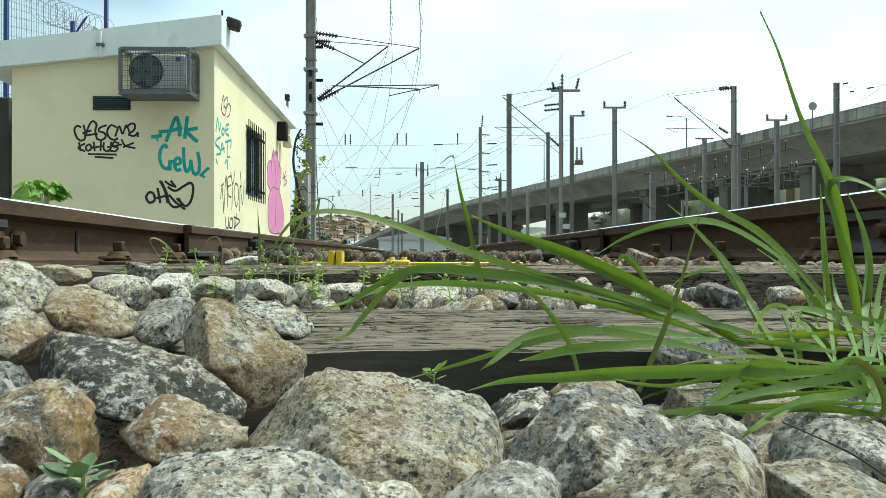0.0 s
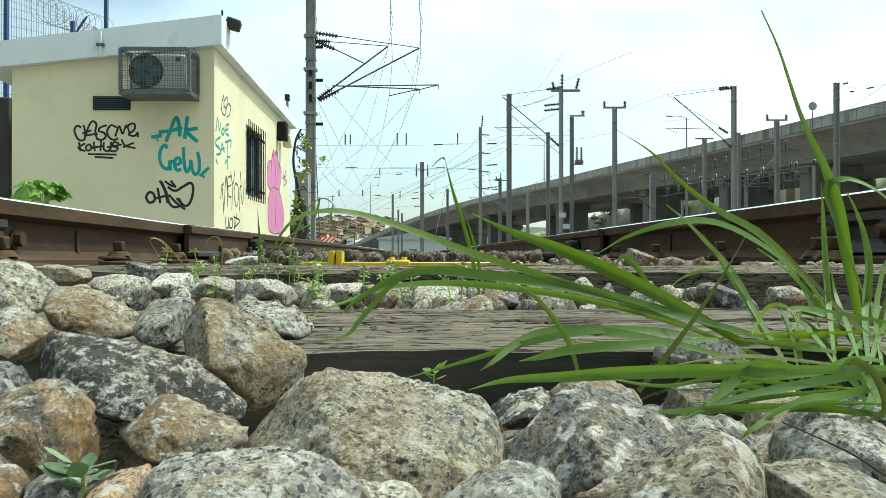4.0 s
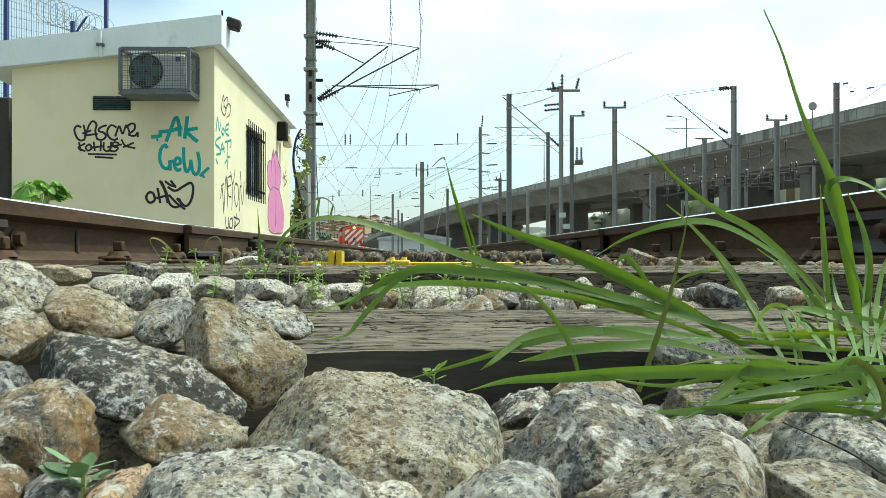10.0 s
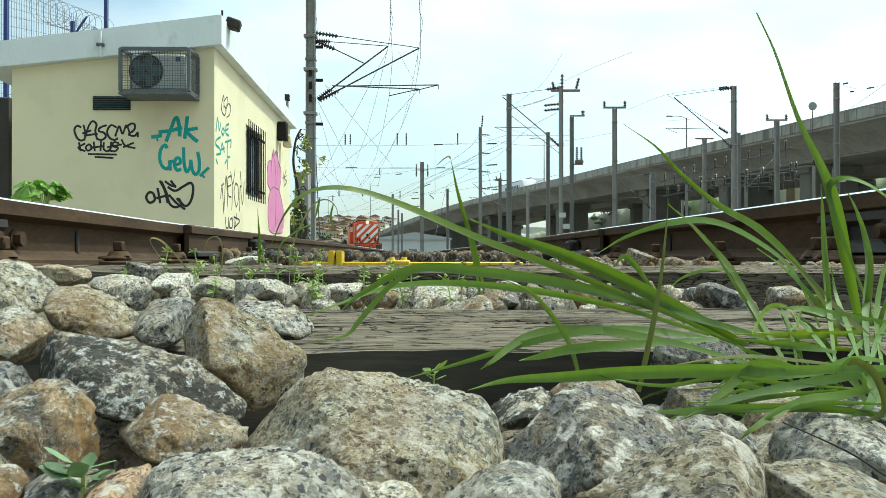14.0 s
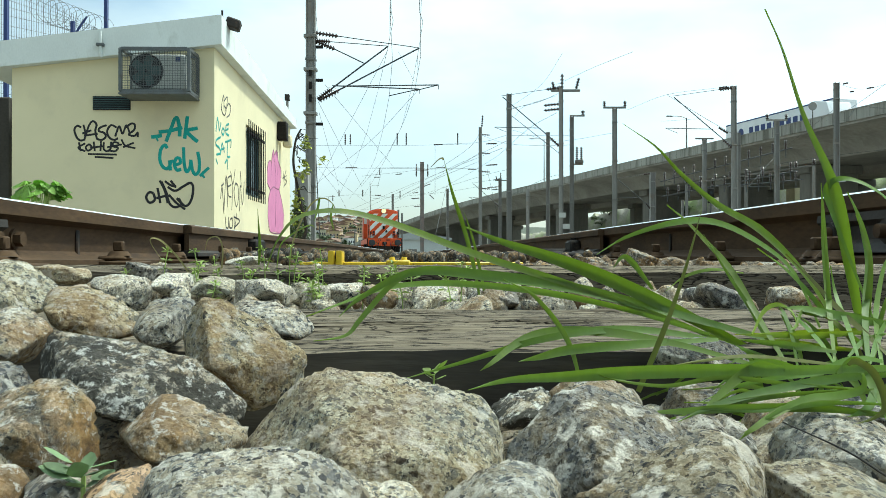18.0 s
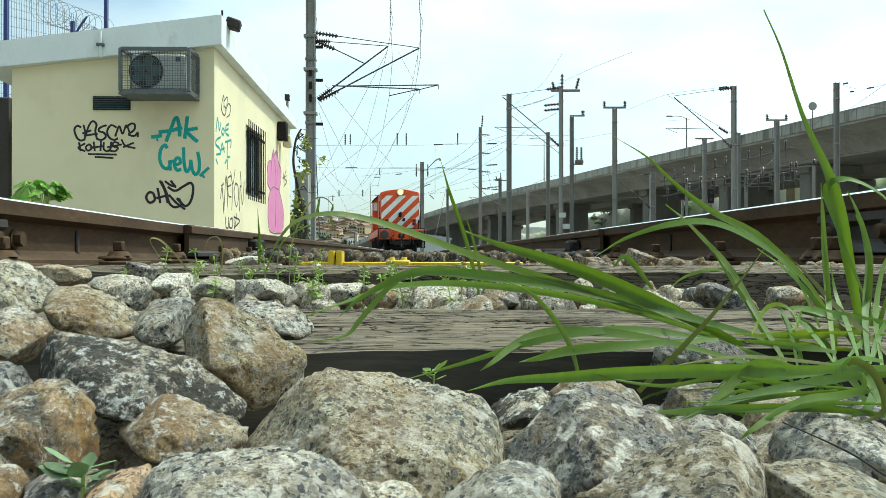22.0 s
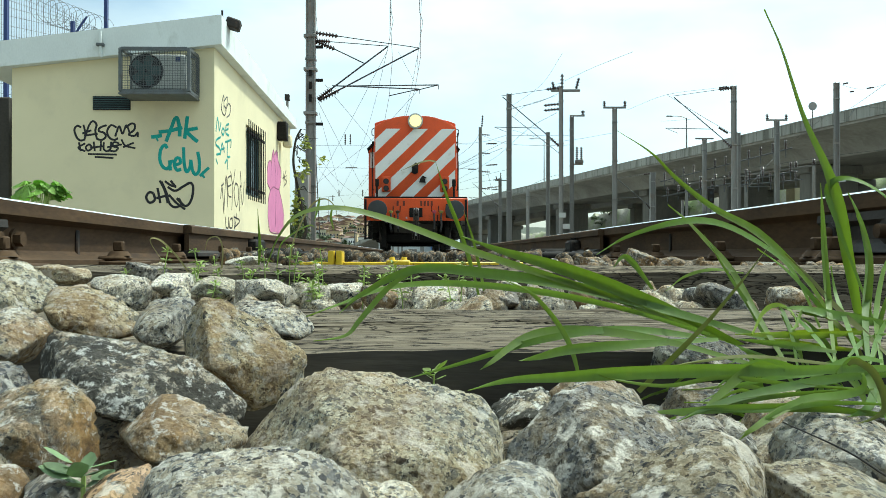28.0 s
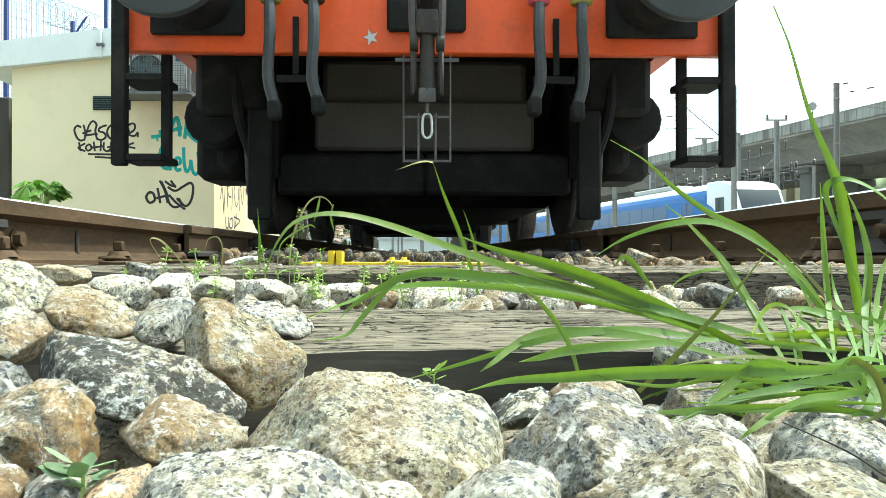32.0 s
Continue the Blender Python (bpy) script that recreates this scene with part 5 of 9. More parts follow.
gb.inputs["Base Color"].default_value = (0.8, 0.7, 0.4, 1)
gb.inputs["Emission Color"].default_value = (1.0, 0.82, 0.32, 1)
gb.inputs["Emission Strength"].default_value = 1.1
GLASS = shader("dark_window_glass", (0.03, 0.04, 0.045), 0.08, spread=0.1, bump=0, spec=0.6)

LOCO = thing("locomotive", "orange diesel locomotive with white diagonal warning stripes", "locomotive")
BEAM_T, BEAM_B = 1.33, 0.75
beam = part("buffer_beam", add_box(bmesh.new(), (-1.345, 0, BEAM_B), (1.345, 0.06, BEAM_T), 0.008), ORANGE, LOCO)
part("footplate", add_box(bmesh.new(), (-1.34, 0.09, BEAM_T + 0.002), (1.34, 12.1, BEAM_T + 0.05), 0.006), SOOT, LOCO)
b = bmesh.new()
add_box(b, (-1.345, 0.062, 0.95), (-1.25, 12.1, BEAM_T))
add_box(b, (1.25, 0.062, 0.95), (1.345, 12.1, BEAM_T))
part("side_sill", b, ORANGE, LOCO)
part("rear_buffer_beam", add_box(bmesh.new(), (-1.345, 12.102, BEAM_B), (1.345, 12.16, BEAM_T), 0.008), ORANGE, LOCO)


def hood_outline(half, top, shoulder, foot):
    """A round-shouldered hood section."""
    pts = [(-half, foot), (half, foot), (half, shoulder)]
    for k in range(1, 12):
        a = k / 12
        x = half * (1 - 2 * a)
        pts.append((x, shoulder + (top - shoulder) * (1 - abs(1 - 2 * a) ** 2.6)))
    return pts + [(-half, shoulder)]


HF = 1.0
part("front_hood", add_prism(bmesh.new(), hood_outline(1.11, 3.642, 3.476, BEAM_T + 0.052), HF + 0.302, 4.9, 0.03), ORANGE, LOCO)
part("nose_panel", add_prism(bmesh.new(), hood_outline(1.11, 3.642, 3.32, BEAM_T + 0.052), HF, HF + 0.3, 0.04), ORANGE, LOCO, "orange rounded nose panel")
part("rear_hood", add_prism(bmesh.new(), hood_outline(1.11, 3.642, 3.32, BEAM_T + 0.052), 7.3, 11.9, 0.04), ORANGE, LOCO)
cab = part("cab", add_prism(bmesh.new(), hood_outline(1.42, 3.80, 3.15, BEAM_T + 0.052), 4.902, 7.298, 0.03), ORANGE, LOCO)
part("cab_roof", add_prism(bmesh.new(), [(-1.46, 3.18)] + [(1.42 * s / 10 * 1.03, 3.2 + 0.65 * (1 - abs(s / 10) ** 2.6)) for s in range(-10, 11)] + [(1.46, 3.18)] + [(1.40 * s / 10, 3.15 + 0.65 * (1 - abs(s / 10) ** 2.6)) for s in range(9, -10, -1)], 4.75, 7.45), SOOT, LOCO, "sooty dark cab roof")
for s in (-1, 1):
    # white paint on the front cab windows stands in for reflected sky
    part("cab_window", add_box(bmesh.new(), (s * 1.265 - 0.12, 4.885, 2.6), (s * 1.265 + 0.12, 4.9, 3.1), 0.06, None, 3), STRIPE, cab, "cab window painted pale like reflected sky")
    part("side_window", add_box(bmesh.new(), (s * 1.422 - 0.004, 5.6, 2.5), (s * 1.422 + 0.004, 6.6, 3.1), 0.003), GLASS, cab)
    for k in range(4):
        part("hood_door", add_box(bmesh.new(), (s * 1.116 - 0.006, 1.4 + k * 0.86, 1.6), (s * 1.116 + 0.006, 2.18 + k * 0.86, 3.1), 0.005), ORANGE, LOCO)
    part("handrail", add_tube(bmesh.new(), smooth_line([(s * 1.11, HF + 0.35, 2.9), (s * 1.17, HF + 0.35, 2.9), (s * 1.17, HF + 0.35, 1.75), (s * 1.12, HF + 0.35, 1.65)], 12), 0.014, 6), SOOT, LOCO)

# diagonal stripes on the nose
Z_LO, Z_HI = BEAM_T + 0.06, 3.276
def stripe(c):
    """The white band round the diagonal z - x = c, cut to the nose panel."""
    wide = 0.183
    pts = [Vector((x, 0, z)) for x, z in ((-1.077, Z_LO), (1.077, Z_LO), (1.077, Z_HI), (-1.077, Z_HI))]
    for sgn, lim in ((1, c - wide), (-1, -(c + wide))):
        out = []
        for a, b2 in zip(pts, pts[1:] + pts[:1]):
            da, db = sgn * (a.z - 0.97 * a.x) - lim, sgn * (b2.z - 0.97 * b2.x) - lim
            if da >= 0:
                out.append(a)
            if da * db < 0:
                out.append(a + (b2 - a) * (da / (da - db)))
        pts = out
        if len(pts) < 3:
            return
    t = bmesh.new()
    add_prism(t, [(p.x, p.z) for p in pts], HF - 0.004, HF - 0.001)
    part("warning_stripe", t, STRIPE, LOCO, "white diagonal stripe")


for k in range(6):
    stripe(0.944 + k * 0.727)

head = part("headlamp", add_rod(bmesh.new(), (0, HF - 0.13, 3.476), (0, HF + 0.05, 3.476), 0.205, seg=28, bev=0.012), AC_WHITE, LOCO, "round chrome-rimmed headlamp")
part("lens", add_rod(bmesh.new(), (0, HF - 0.145, 3.476), (0, HF - 0.131, 3.476), 0.161, seg=28), LENS_GLOW, head, "lit yellow lens")
for s in (-1, 1):
    lamp = part("marker_lamp", add_box(bmesh.new(), (s * 0.788 - 0.122, HF - 0.12, 1.567), (s * 0.788 + 0.122, HF - 0.002, 1.977), 0.04, None, 3), ORANGE, LOCO, "orange housing with two dark lamps")
    for z in (1.653, 1.841):
        part("lamp_rim", add_rod(bmesh.new(), (s * 0.788, HF - 0.145, z), (s * 0.788, HF - 0.121, z), 0.076, seg=20), SOOT, lamp)
        part("lamp_lens", add_rod(bmesh.new(), (s * 0.788, HF - 0.158, z), (s * 0.788, HF - 0.146, z), 0.062, 0.05, seg=20), RED_LENS, lamp)
    iron = part("lamp_iron", add_box(bmesh.new(), (s * 1.02 - 0.05, 0.5, 1.68), (s * 1.02 + 0.05, 0.6, 1.87), 0.012), SOOT, LOCO)
    part("stem", add_rod(bmesh.new(), (s * 1.02, 0.55, BEAM_T + 0.052), (s * 1.02, 0.55, 1.68), 0.026, seg=8), SOOT, iron)
    part("corner_rail", add_tube(bmesh.new(), smooth_line([(s * 1.12, HF + 0.05, 3.28), (s * 1.17, HF + 0.02, 3.25), (s * 1.17, HF + 0.02, 3.12), (s * 1.12, HF + 0.05, 3.08)], 10), 0.012, 6), SOOT, LOCO)
    part("grab_rail", add_tube(bmesh.new(), [(s * 1.16, HF - 0.02, BEAM_T + 0.052), (s * 1.16, HF - 0.02, 2.4)], 0.014, 6), SOOT, LOCO)
horn = part("socket", add_rod(bmesh.new(), (-0.01, HF - 0.10, 2.233), (-0.01, HF - 0.002, 2.233), 0.078, 0.094, seg=12, bev=0.02), SOOT, LOCO, "dark multiple-unit socket")
part("cap", add_prism(bmesh.new(), [(-0.111, 2.077), (-0.022, 2.033), (0.067, 2.066), (0.078, 2.233), (0.067, 2.333), (0.0, 2.355), (-0.067, 2.277)], HF - 0.15, HF - 0.101, 0.015), SOOT, horn)
part("nose_bracket", add_prism(bmesh.new(), [(0.1, 1.822), (0.278, 1.822), (0.244, 1.933), (0.3, 1.955), (0.189, 2.0), (0.133, 1.922)], HF - 0.1, HF - 0.002), SOOT, LOCO)

# buffers
for s in (-1, 1):
    buf = part("buffer", add_rod(bmesh.new(), (s * 0.977, -0.56, 1.0), (s * 0.977, -0.50, 1.0), 0.246, seg=40, bev=0.014), RUBBER, LOCO, "black round buffer head")
    part("plunger", add_rod(bmesh.new(), (s * 0.977, -0.5, 1.0), (s * 0.977, -0.2, 1.0), 0.09, seg=16), SOOT, buf)
    part("sleeve", add_rod(bmesh.new(), (s * 0.977, -0.28, 1.0), (s * 0.977, -0.03, 1.0), 0.13, 0.16, seg=18), SOOT, buf)
    part("base_plate", add_box(bmesh.new(), (s * 0.977 - 0.2, -0.03, 0.82), (s * 0.977 + 0.2, -0.002, 1.18), 0.01), SOOT, buf)
    # steps hung beside the beam
    steps = part("step_ladder", add_box(bmesh.new(), (s * 1.30 - 0.03, -0.06, 0.26), (s * 1.30 + 0.03, -0.003, 1.30), 0.006), SOOT, LOCO)
    part("stile", add_box(bmesh.new(), (s * 1.14 - 0.02, 0.07, 0.30), (s * 1.14 + 0.02, 0.12, 0.95), 0.005), SOOT, steps)
    for z in (0.28, 0.62):
        part("tread", add_box(bmesh.new(), (min(s * 1.12, s * 1.30), -0.05, z), (max(s * 1.12, s * 1.30), 0.2, z + 0.03), 0.004), SOOT, steps)
    # brake and air hoses with their cocks
    for k, (x, cock) in enumerate(((0.65, COCK_Y), (0.47, COCK_R if s > 0 else RUST))):
        low = 0.50 + 0.02 * k
        hose = part("air_hose", add_tube(bmesh.new(), smooth_line([(s * x, -0.03, 1.0), (s * x, -0.13, 0.95), (s * (x - 0.005), -0.16, 0.8), (s * (x + 0.005), -0.15, 0.62), (s * (x - 0.02), -0.13, low)], 20), 0.024, 8), HOSE, LOCO, "grey rubber air hose")
        part("cock", add_rod(bmesh.new(), (s * x, -0.12, 0.93), (s * x, -0.12, 1.0), 0.045, 0.058, seg=12, bev=0.01), cock, hose)
        part("cock_handle", add_rod(bmesh.new(), (s * x - s * 0.06, -0.1, 0.98), (s * x - s * 0.065, -0.1, 1.13), 0.012, seg=6), SOOT, hose)
        part("coupling_head", add_box(bmesh.new(), (s * (x - 0.02) - 0.028, -0.17, low - 0.06), (s * (x - 0.02) + 0.028, -0.1, low + 0.02), 0.012), SOOT, hose)
    part("hose_bracket", add_box(add_box(bmesh.new(), (s * 0.55 - 0.09, -0.03, 0.62), (s * 0.55 + 0.09, -0.01, 0.65)), (s * 0.56 - 0.012, -0.03, 0.655), (s * 0.56 + 0.012, -0.01, 0.9)), SOOT, LOCO)

# draw hook and screw coupling
hook = part("coupling_plate", add_box(bmesh.new(), (-0.17, -0.03, 0.84), (0.17, -0.002, 1.08), 0.012), SOOT, LOCO)
part("hook", add_tube(bmesh.new(), smooth_line([(0, 0.1, 0.97), (0, -0.2, 0.97), (0, -0.33, 0.93), (0, -0.34, 1.02), (0, -0.28, 1.06)], 16), 0.042, 8, 0.022), BARE, hook)
for s in (-1, 1):
    part("link", add_tube(bmesh.new(), smooth_line([(s * 0.04, -0.22, 1.05), (s * 0.055, -0.26, 1.0), (s * 0.058, -0.27, 0.86), (s * 0.052, -0.26, 0.74)], 12), 0.019, 8), BARE, hook, "worn steel coupling link")
    part("link_eye", add_rod(bmesh.new(), (s * 0.035, -0.26, 0.73), (s * 0.07, -0.26, 0.73), 0.034, seg=14, bev=0.006), RUST_DARK, hook)
    part("side_plate", add_box(bmesh.new(), (s * 0.055 - 0.012, -0.28, 0.52), (s * 0.055 + 0.012, -0.23, 0.70), 0.008), RUST_DARK, hook)
    for x in (0.035, 0.095):
        part("rod_guide", add_rod(bmesh.new(), (s * x, -0.2, 0.26), (s * x, -0.2, 0.70 if x > 0.05 else 0.46), 0.005, seg=6), BARE, LOCO)
part("trunnion", add_box(bmesh.new(), (-0.045, -0.31, 0.76), (0.045, -0.22, 0.86), 0.02, None, 2), RUST_DARK, hook)
part("screw", add_rod(bmesh.new(), (0, -0.26, 0.50), (0, -0.26, 0.80), 0.03, seg=12), RUST_DARK, hook)
part("yoke", add_box(bmesh.new(), (-0.035, -0.29, 0.49), (0.035, -0.23, 0.55), 0.012, None, 2), BARE, hook)
part("slot_link", add_tube(bmesh.new(), smooth_line([(0, -0.26, 0.45), (-0.016, -0.26, 0.435), (-0.018, -0.26, 0.37), (0, -0.26, 0.35), (0.018, -0.26, 0.37), (0.016, -0.26, 0.435), (0, -0.26, 0.45)], 24), 0.005, 6), AC_WHITE, hook, "bright narrow slot link")
part("link_stem", add_rod(bmesh.new(), (0, -0.26, 0.45), (0, -0.26, 0.5), 0.008, seg=8), BARE, hook)
for z in (0.26, 0.44):
    part("guide_bar", add_box(bmesh.new(), (-0.098, -0.205, z), (0.098, -0.195, z + 0.01)), BARE, LOCO)
part("guide_hanger", add_box(bmesh.new(), (-0.13, -0.205, 0.67), (0.13, -0.195, 0.685)), BARE, LOCO)

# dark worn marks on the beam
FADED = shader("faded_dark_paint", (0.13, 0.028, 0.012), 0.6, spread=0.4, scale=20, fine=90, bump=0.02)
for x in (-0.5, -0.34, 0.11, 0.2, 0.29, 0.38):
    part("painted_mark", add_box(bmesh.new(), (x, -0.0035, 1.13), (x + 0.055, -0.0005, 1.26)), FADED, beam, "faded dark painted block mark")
part("worn_star", add_prism(bmesh.new(), [((0.035 if k % 2 else 0.014) * math.cos(k * math.pi / 5) - 0.24, 0.82 + (0.035 if k % 2 else 0.014) * math.sin(k * math.pi / 5)) for k in range(10)], -0.0035, -0.0005), AC_WHITE, beam)

DUSTY = shader("dusty_motor_casing", (0.062, 0.055, 0.046), 0.75, spread=0.25, scale=4, fine=50, bump=0.15)


# bogies
def bogie(y):
    frame_ob = part("bogie_frame", add_box(bmesh.new(), (-0.59, y - 1.72, 0.44), (0.59, y - 1.6, 0.71), 0.02), DUSTY, LOCO, "dusty dark end beam")
    for s in (-1, 1):
        part("side_frame", add_box(bmesh.new(), (s * 1.0 - 0.06, y - 1.7, 0.50), (s * 1.0 + 0.06, y + 1.7, 0.82), 0.02), SOOT, frame_ob)
        for k in (-1, 1):
            part("axle_box", add_box(bmesh.new(), (s * 1.14 - 0.14, y + k * 1.25 - 0.24, 0.30), (s * 1.14 + 0.14, y + k * 1.25 + 0.24, 0.80), 0.04), SOOT, frame_ob)
            part("spring", add_rod(bmesh.new(), (s * 1.08, y + k * 0.85, 0.4), (s * 1.08, y + k * 0.85, 0.72), 0.1, seg=12), SOOT, frame_ob)
            part("brake_shoe", add_box(bmesh.new(), (s * 0.83 - 0.06, y + k * 1.75 - 0.05, 0.28), (s * 0.83 + 0.06, y + k * 1.75 + 0.02, 0.72), 0.02), SOOT, frame_ob)
        part("sand_pipe", add_tube(bmesh.new(), smooth_line([(s * 0.98, y - 1.85, 0.95), (s * 0.95, y - 1.9, 0.6), (s * 0.86, y - 1.85, 0.3), (s * 0.835, y - 1.75, 0.09)], 14), 0.03, 8), SOOT, frame_ob)
        part("guard_iron", add_box(bmesh.new(), (s * 0.84 - 0.06, y - 1.95, 0.06), (s * 0.84 + 0.06, y - 1.9, 0.62), 0.01), SOOT, frame_ob)
        part("sand_box", add_box(bmesh.new(), (s * 1.0 - 0.18, y - 1.9, 0.60), (s * 1.0 + 0.18, y - 1.3, 0.93), 0.04), SOOT, frame_ob)
    # dark mass added to fill the bright gap between the wheels
    part("bolster", add_box(bmesh.new(), (-0.79, y - 1.1, 0.17), (0.79, y + 1.1, 0.72), 0.04), SOOT, frame_ob)
    for s in (-1, 1):
        # side boxes added to keep light from showing through the bogie
        part("side_light_block", add_box(bmesh.new(), (s * 1.07 - 0.09, y - 1.55, 0.34), (s * 1.07 + 0.09, y + 1.55, 0.93), 0.05), SOOT, frame_ob)
        for k in (-1, 1):
            part("brake_cylinder", add_rod(bmesh.new(), (s * 1.11, y + k * 1.62 - 0.2, 0.60), (s * 1.11, y + k * 1.62 + 0.2, 0.60), 0.15, seg=16, bev=0.03), SOOT, frame_ob)
            part("brake_beam", add_box(bmesh.new(), (min(0, s * 0.78), y + k * 1.76, 0.2), (max(0, s * 0.78), y + k * 1.76 + 0.1, 0.42), 0.02), SOOT, frame_ob)
    return frame_ob


WHEELS = []
for y in (2.6, 9.5):
    fr = bogie(y)
    part("motor_casing", add_box(bmesh.new(), (-0.56, y - 1.62, 0.46), (0.56, y - 0.3, 0.95), 0.03), DUSTY, fr, "dusty dark motor casing")
    for k in (-1, 1):
        axle = part("wheelset", add_rod(bmesh.new(), (-1.0, 0, 0), (1.0, 0, 0), 0.085, seg=14), SOOT, LOCO)
        axle.location = (0, y + k * 1.25, 0.46)
        for s in (-1, 1):
            part("wheel", add_rod(bmesh.new(), (s * 0.835, 0, 0), (s * 0.965, 0, 0), 0.46, seg=40, bev=0.01), BARE, axle)
            part("flange", add_rod(bmesh.new(), (s * 0.80, 0, 0), (s * 0.834, 0, 0), 0.485, seg=40, bev=0.01), RUST_DARK, axle)
        WHEELS.append((axle, y + k * 1.25))
# dark boxes added to close the bright gaps under the body
part("belly_light_block", add_box(bmesh.new(), (-0.72, 1.35, 0.16), (0.72, 4.6, 0.7), 0.05), SOOT, LOCO)
part("underframe", add_box(bmesh.new(), (-1.2, 0.07, 0.96), (1.2, 12.05, BEAM_T), 0.01), SOOT, LOCO)
part("fuel_tank", add_box(bmesh.new(), (-1.1, 4.9, 0.38), (1.1, 7.2, 1.2), 0.08), SOOT, LOCO)

# ---- overhead line ----
def add_insulator(bm, a, b, r=0.06, n=6):
    a, b = Vector(a), Vector(b)
    add_rod(bm, a, b, r * 0.35, seg=6)
    for k in range(n):
        p = a + (b - a) * ((k + 0.6) / (n + 0.2))
        d = (b - a).normalized() * ((b - a).length / n * 0.22)
        add_rod(bm, p - d, p + d, r, r * 0.6, seg=8)
    return bm


def mast(at, top, wide, kind="plain", turn=0.0, label="galvanised steel overhead line mast"):
    """A steel mast of two channels with battens between them; kind says what its head carries."""
    root = thing("catenary_mast", label, "mast", at, turn, "masts")
    w = wide * 0.42
    for s in (-1, 1):
        part("channel", add_box(bmesh.new(), (s * w - 0.02, -w, 0), (s * w + 0.02, w, top), 0.005), GALV, root)
    part("web", add_box(bmesh.new(), (-w + 0.021, -w * 0.6, 0.05), (w - 0.021, w * 0.6, top - 0.02)), GALV, root)
    part("foot_block", add_box(bmesh.new(), (-w - 0.2, -w - 0.2, -0.05), (w + 0.2, w + 0.2, 0.12), 0.03), CONCRETE, root)
    for k in range(int(top / 2.3)):
        z = top - 0.8 - k * 2.1
        part("collar", add_box(bmesh.new(), (-w - 0.035, -w - 0.012, z), (w + 0.035, w + 0.012, z + 0.07), 0.004), GALV, root)
    if kind in ("tee", "bar"):
        arm = part("cross_arm", add_box(bmesh.new(), (-0.62, -0.06, top + 0.002), (0.62, 0.06, top + 0.1), 0.01), GALV, root)
        if kind == "tee":
            for s in (-1, 1):
                part("insulator", add_insulator(bmesh.new(), (s * 0.56, 0, top + 0.1), (s * 0.56, 0, top + 0.42), 0.11, 3), PORCELAIN, arm, "brown ribbed insulator")
    if kind in ("left", "right", "switch"):
        s = 1 if kind == "right" else -1
        arm = part("cantilever", add_rod(bmesh.new(), (s * 0.5, 0, top - 2.6), (s * 2.9, 0, top - 0.55), 0.025, seg=8), ARM, root, "slanting steel cantilever arm")
        part("insulator", add_insulator(bmesh.new(), (s * w, 0, top - 3.0), (s * 0.52, 0, top - 2.6), 0.1, 5), PORCELAIN, arm)
        part("tie", add_rod(bmesh.new(), (s * 0.7, 0, top - 0.18), (s * 2.95, 0, top - 0.5), 0.012, seg=6), ARM, arm)
        part("insulator", add_insulator(bmesh.new(), (s * w, 0, top - 0.1), (s * 0.72, 0, top - 0.18), 0.1, 5), PORCELAIN, arm)
        part("registration_arm", add_rod(bmesh.new(), (s * 1.0, 0, top - 2.1), (s * 3.3, 0, top - 2.05), 0.018, seg=6), ARM, arm)
        part("steady_arm", add_rod(bmesh.new(), (s * 3.3, 0, top - 2.05), (s * 2.7, 0, top - 2.3), 0.012, seg=6), ARM, arm)
    if kind == "rod":
        part("insulator", add_insulator(bmesh.new(), (0.1, 0, top), (0.16, 0, top + 0.75), 0.08, 5), PORCELAIN, root, "brown ribbed insulator")
        for k, z in enumerate((top - 0.5, top - 1.7, top - 2.9, top - 4.0)):
            part("line_arm", add_insulator(bmesh.new(), (w, 0, z), (w + 0.55, 0, z - 0.03), 0.07, 5), PORCELAIN, root)
    if kind == "pair":
        for s in (-1, 1):
            part("cross_arm", add_box(bmesh.new(), (min(s * w, s * 0.55), -0.04, top - 0.75), (max(s * w, s * 0.55), 0.04, top - 0.68)), GALV, root)
            part("insulator", add_insulator(bmesh.new(), (s * 0.5, 0, top - 0.7), (s * 0.5, 0, top - 0.2), 0.09, 5), PORCELAIN, root, "brown ribbed insulator")
            part("insulator", add_insulator(bmesh.new(), (s * 0.5, 0, top - 0.76), (s * 0.5, 0, top - 1.3), 0.09, 5), PORCELAIN, root, "brown ribbed insulator")
    if kind == "switch":
        for s, h in ((-0.35, 0.35), (0.05, 0.75), (0.75, 0.55)):
            part("insulator", add_insulator(bmesh.new(), (s, 0, top - 0.15), (s * 1.2, 0, top - 0.15 + h), 0.1, 4), PORCELAIN, root, "brown ribbed insulator")
        part("cross_arm", add_box(bmesh.new(), (-0.5, -0.05, top - 0.3), (0.95, 0.05, top - 0.18), 0.008), GALV, root)
        for z in (top - 0.9, top - 1.15):
            part("insulator", add_insulator(bmesh.new(), (-w, 0, z), (-0.85, 0, z - 0.08), 0.09, 5), PORCELAIN, root, "brown ribbed insulator")
    if kind == "box":
        arm = part("cross_arm", add_box(bmesh.new(), (-0.1, -0.05, top + 0.002), (0.75, 0.05, top + 0.09), 0.008), GALV, root)
        part("insulator", add_insulator(bmesh.new(), (0.65, 0, top + 0.1), (0.65, 0, top + 0.35), 0.13, 3), PORCELAIN, arm)
        part("transformer", add_box(bmesh.new(), (0.18, -0.15, top - 2.72), (0.66, 0.15, top - 2.5), 0.03), GALV, root, "grey equipment box")
        part("box_bracket", add_box(bmesh.new(), (w, -0.06, top - 2.8), (0.66, 0.06, top - 2.722), 0.006), GALV, root)
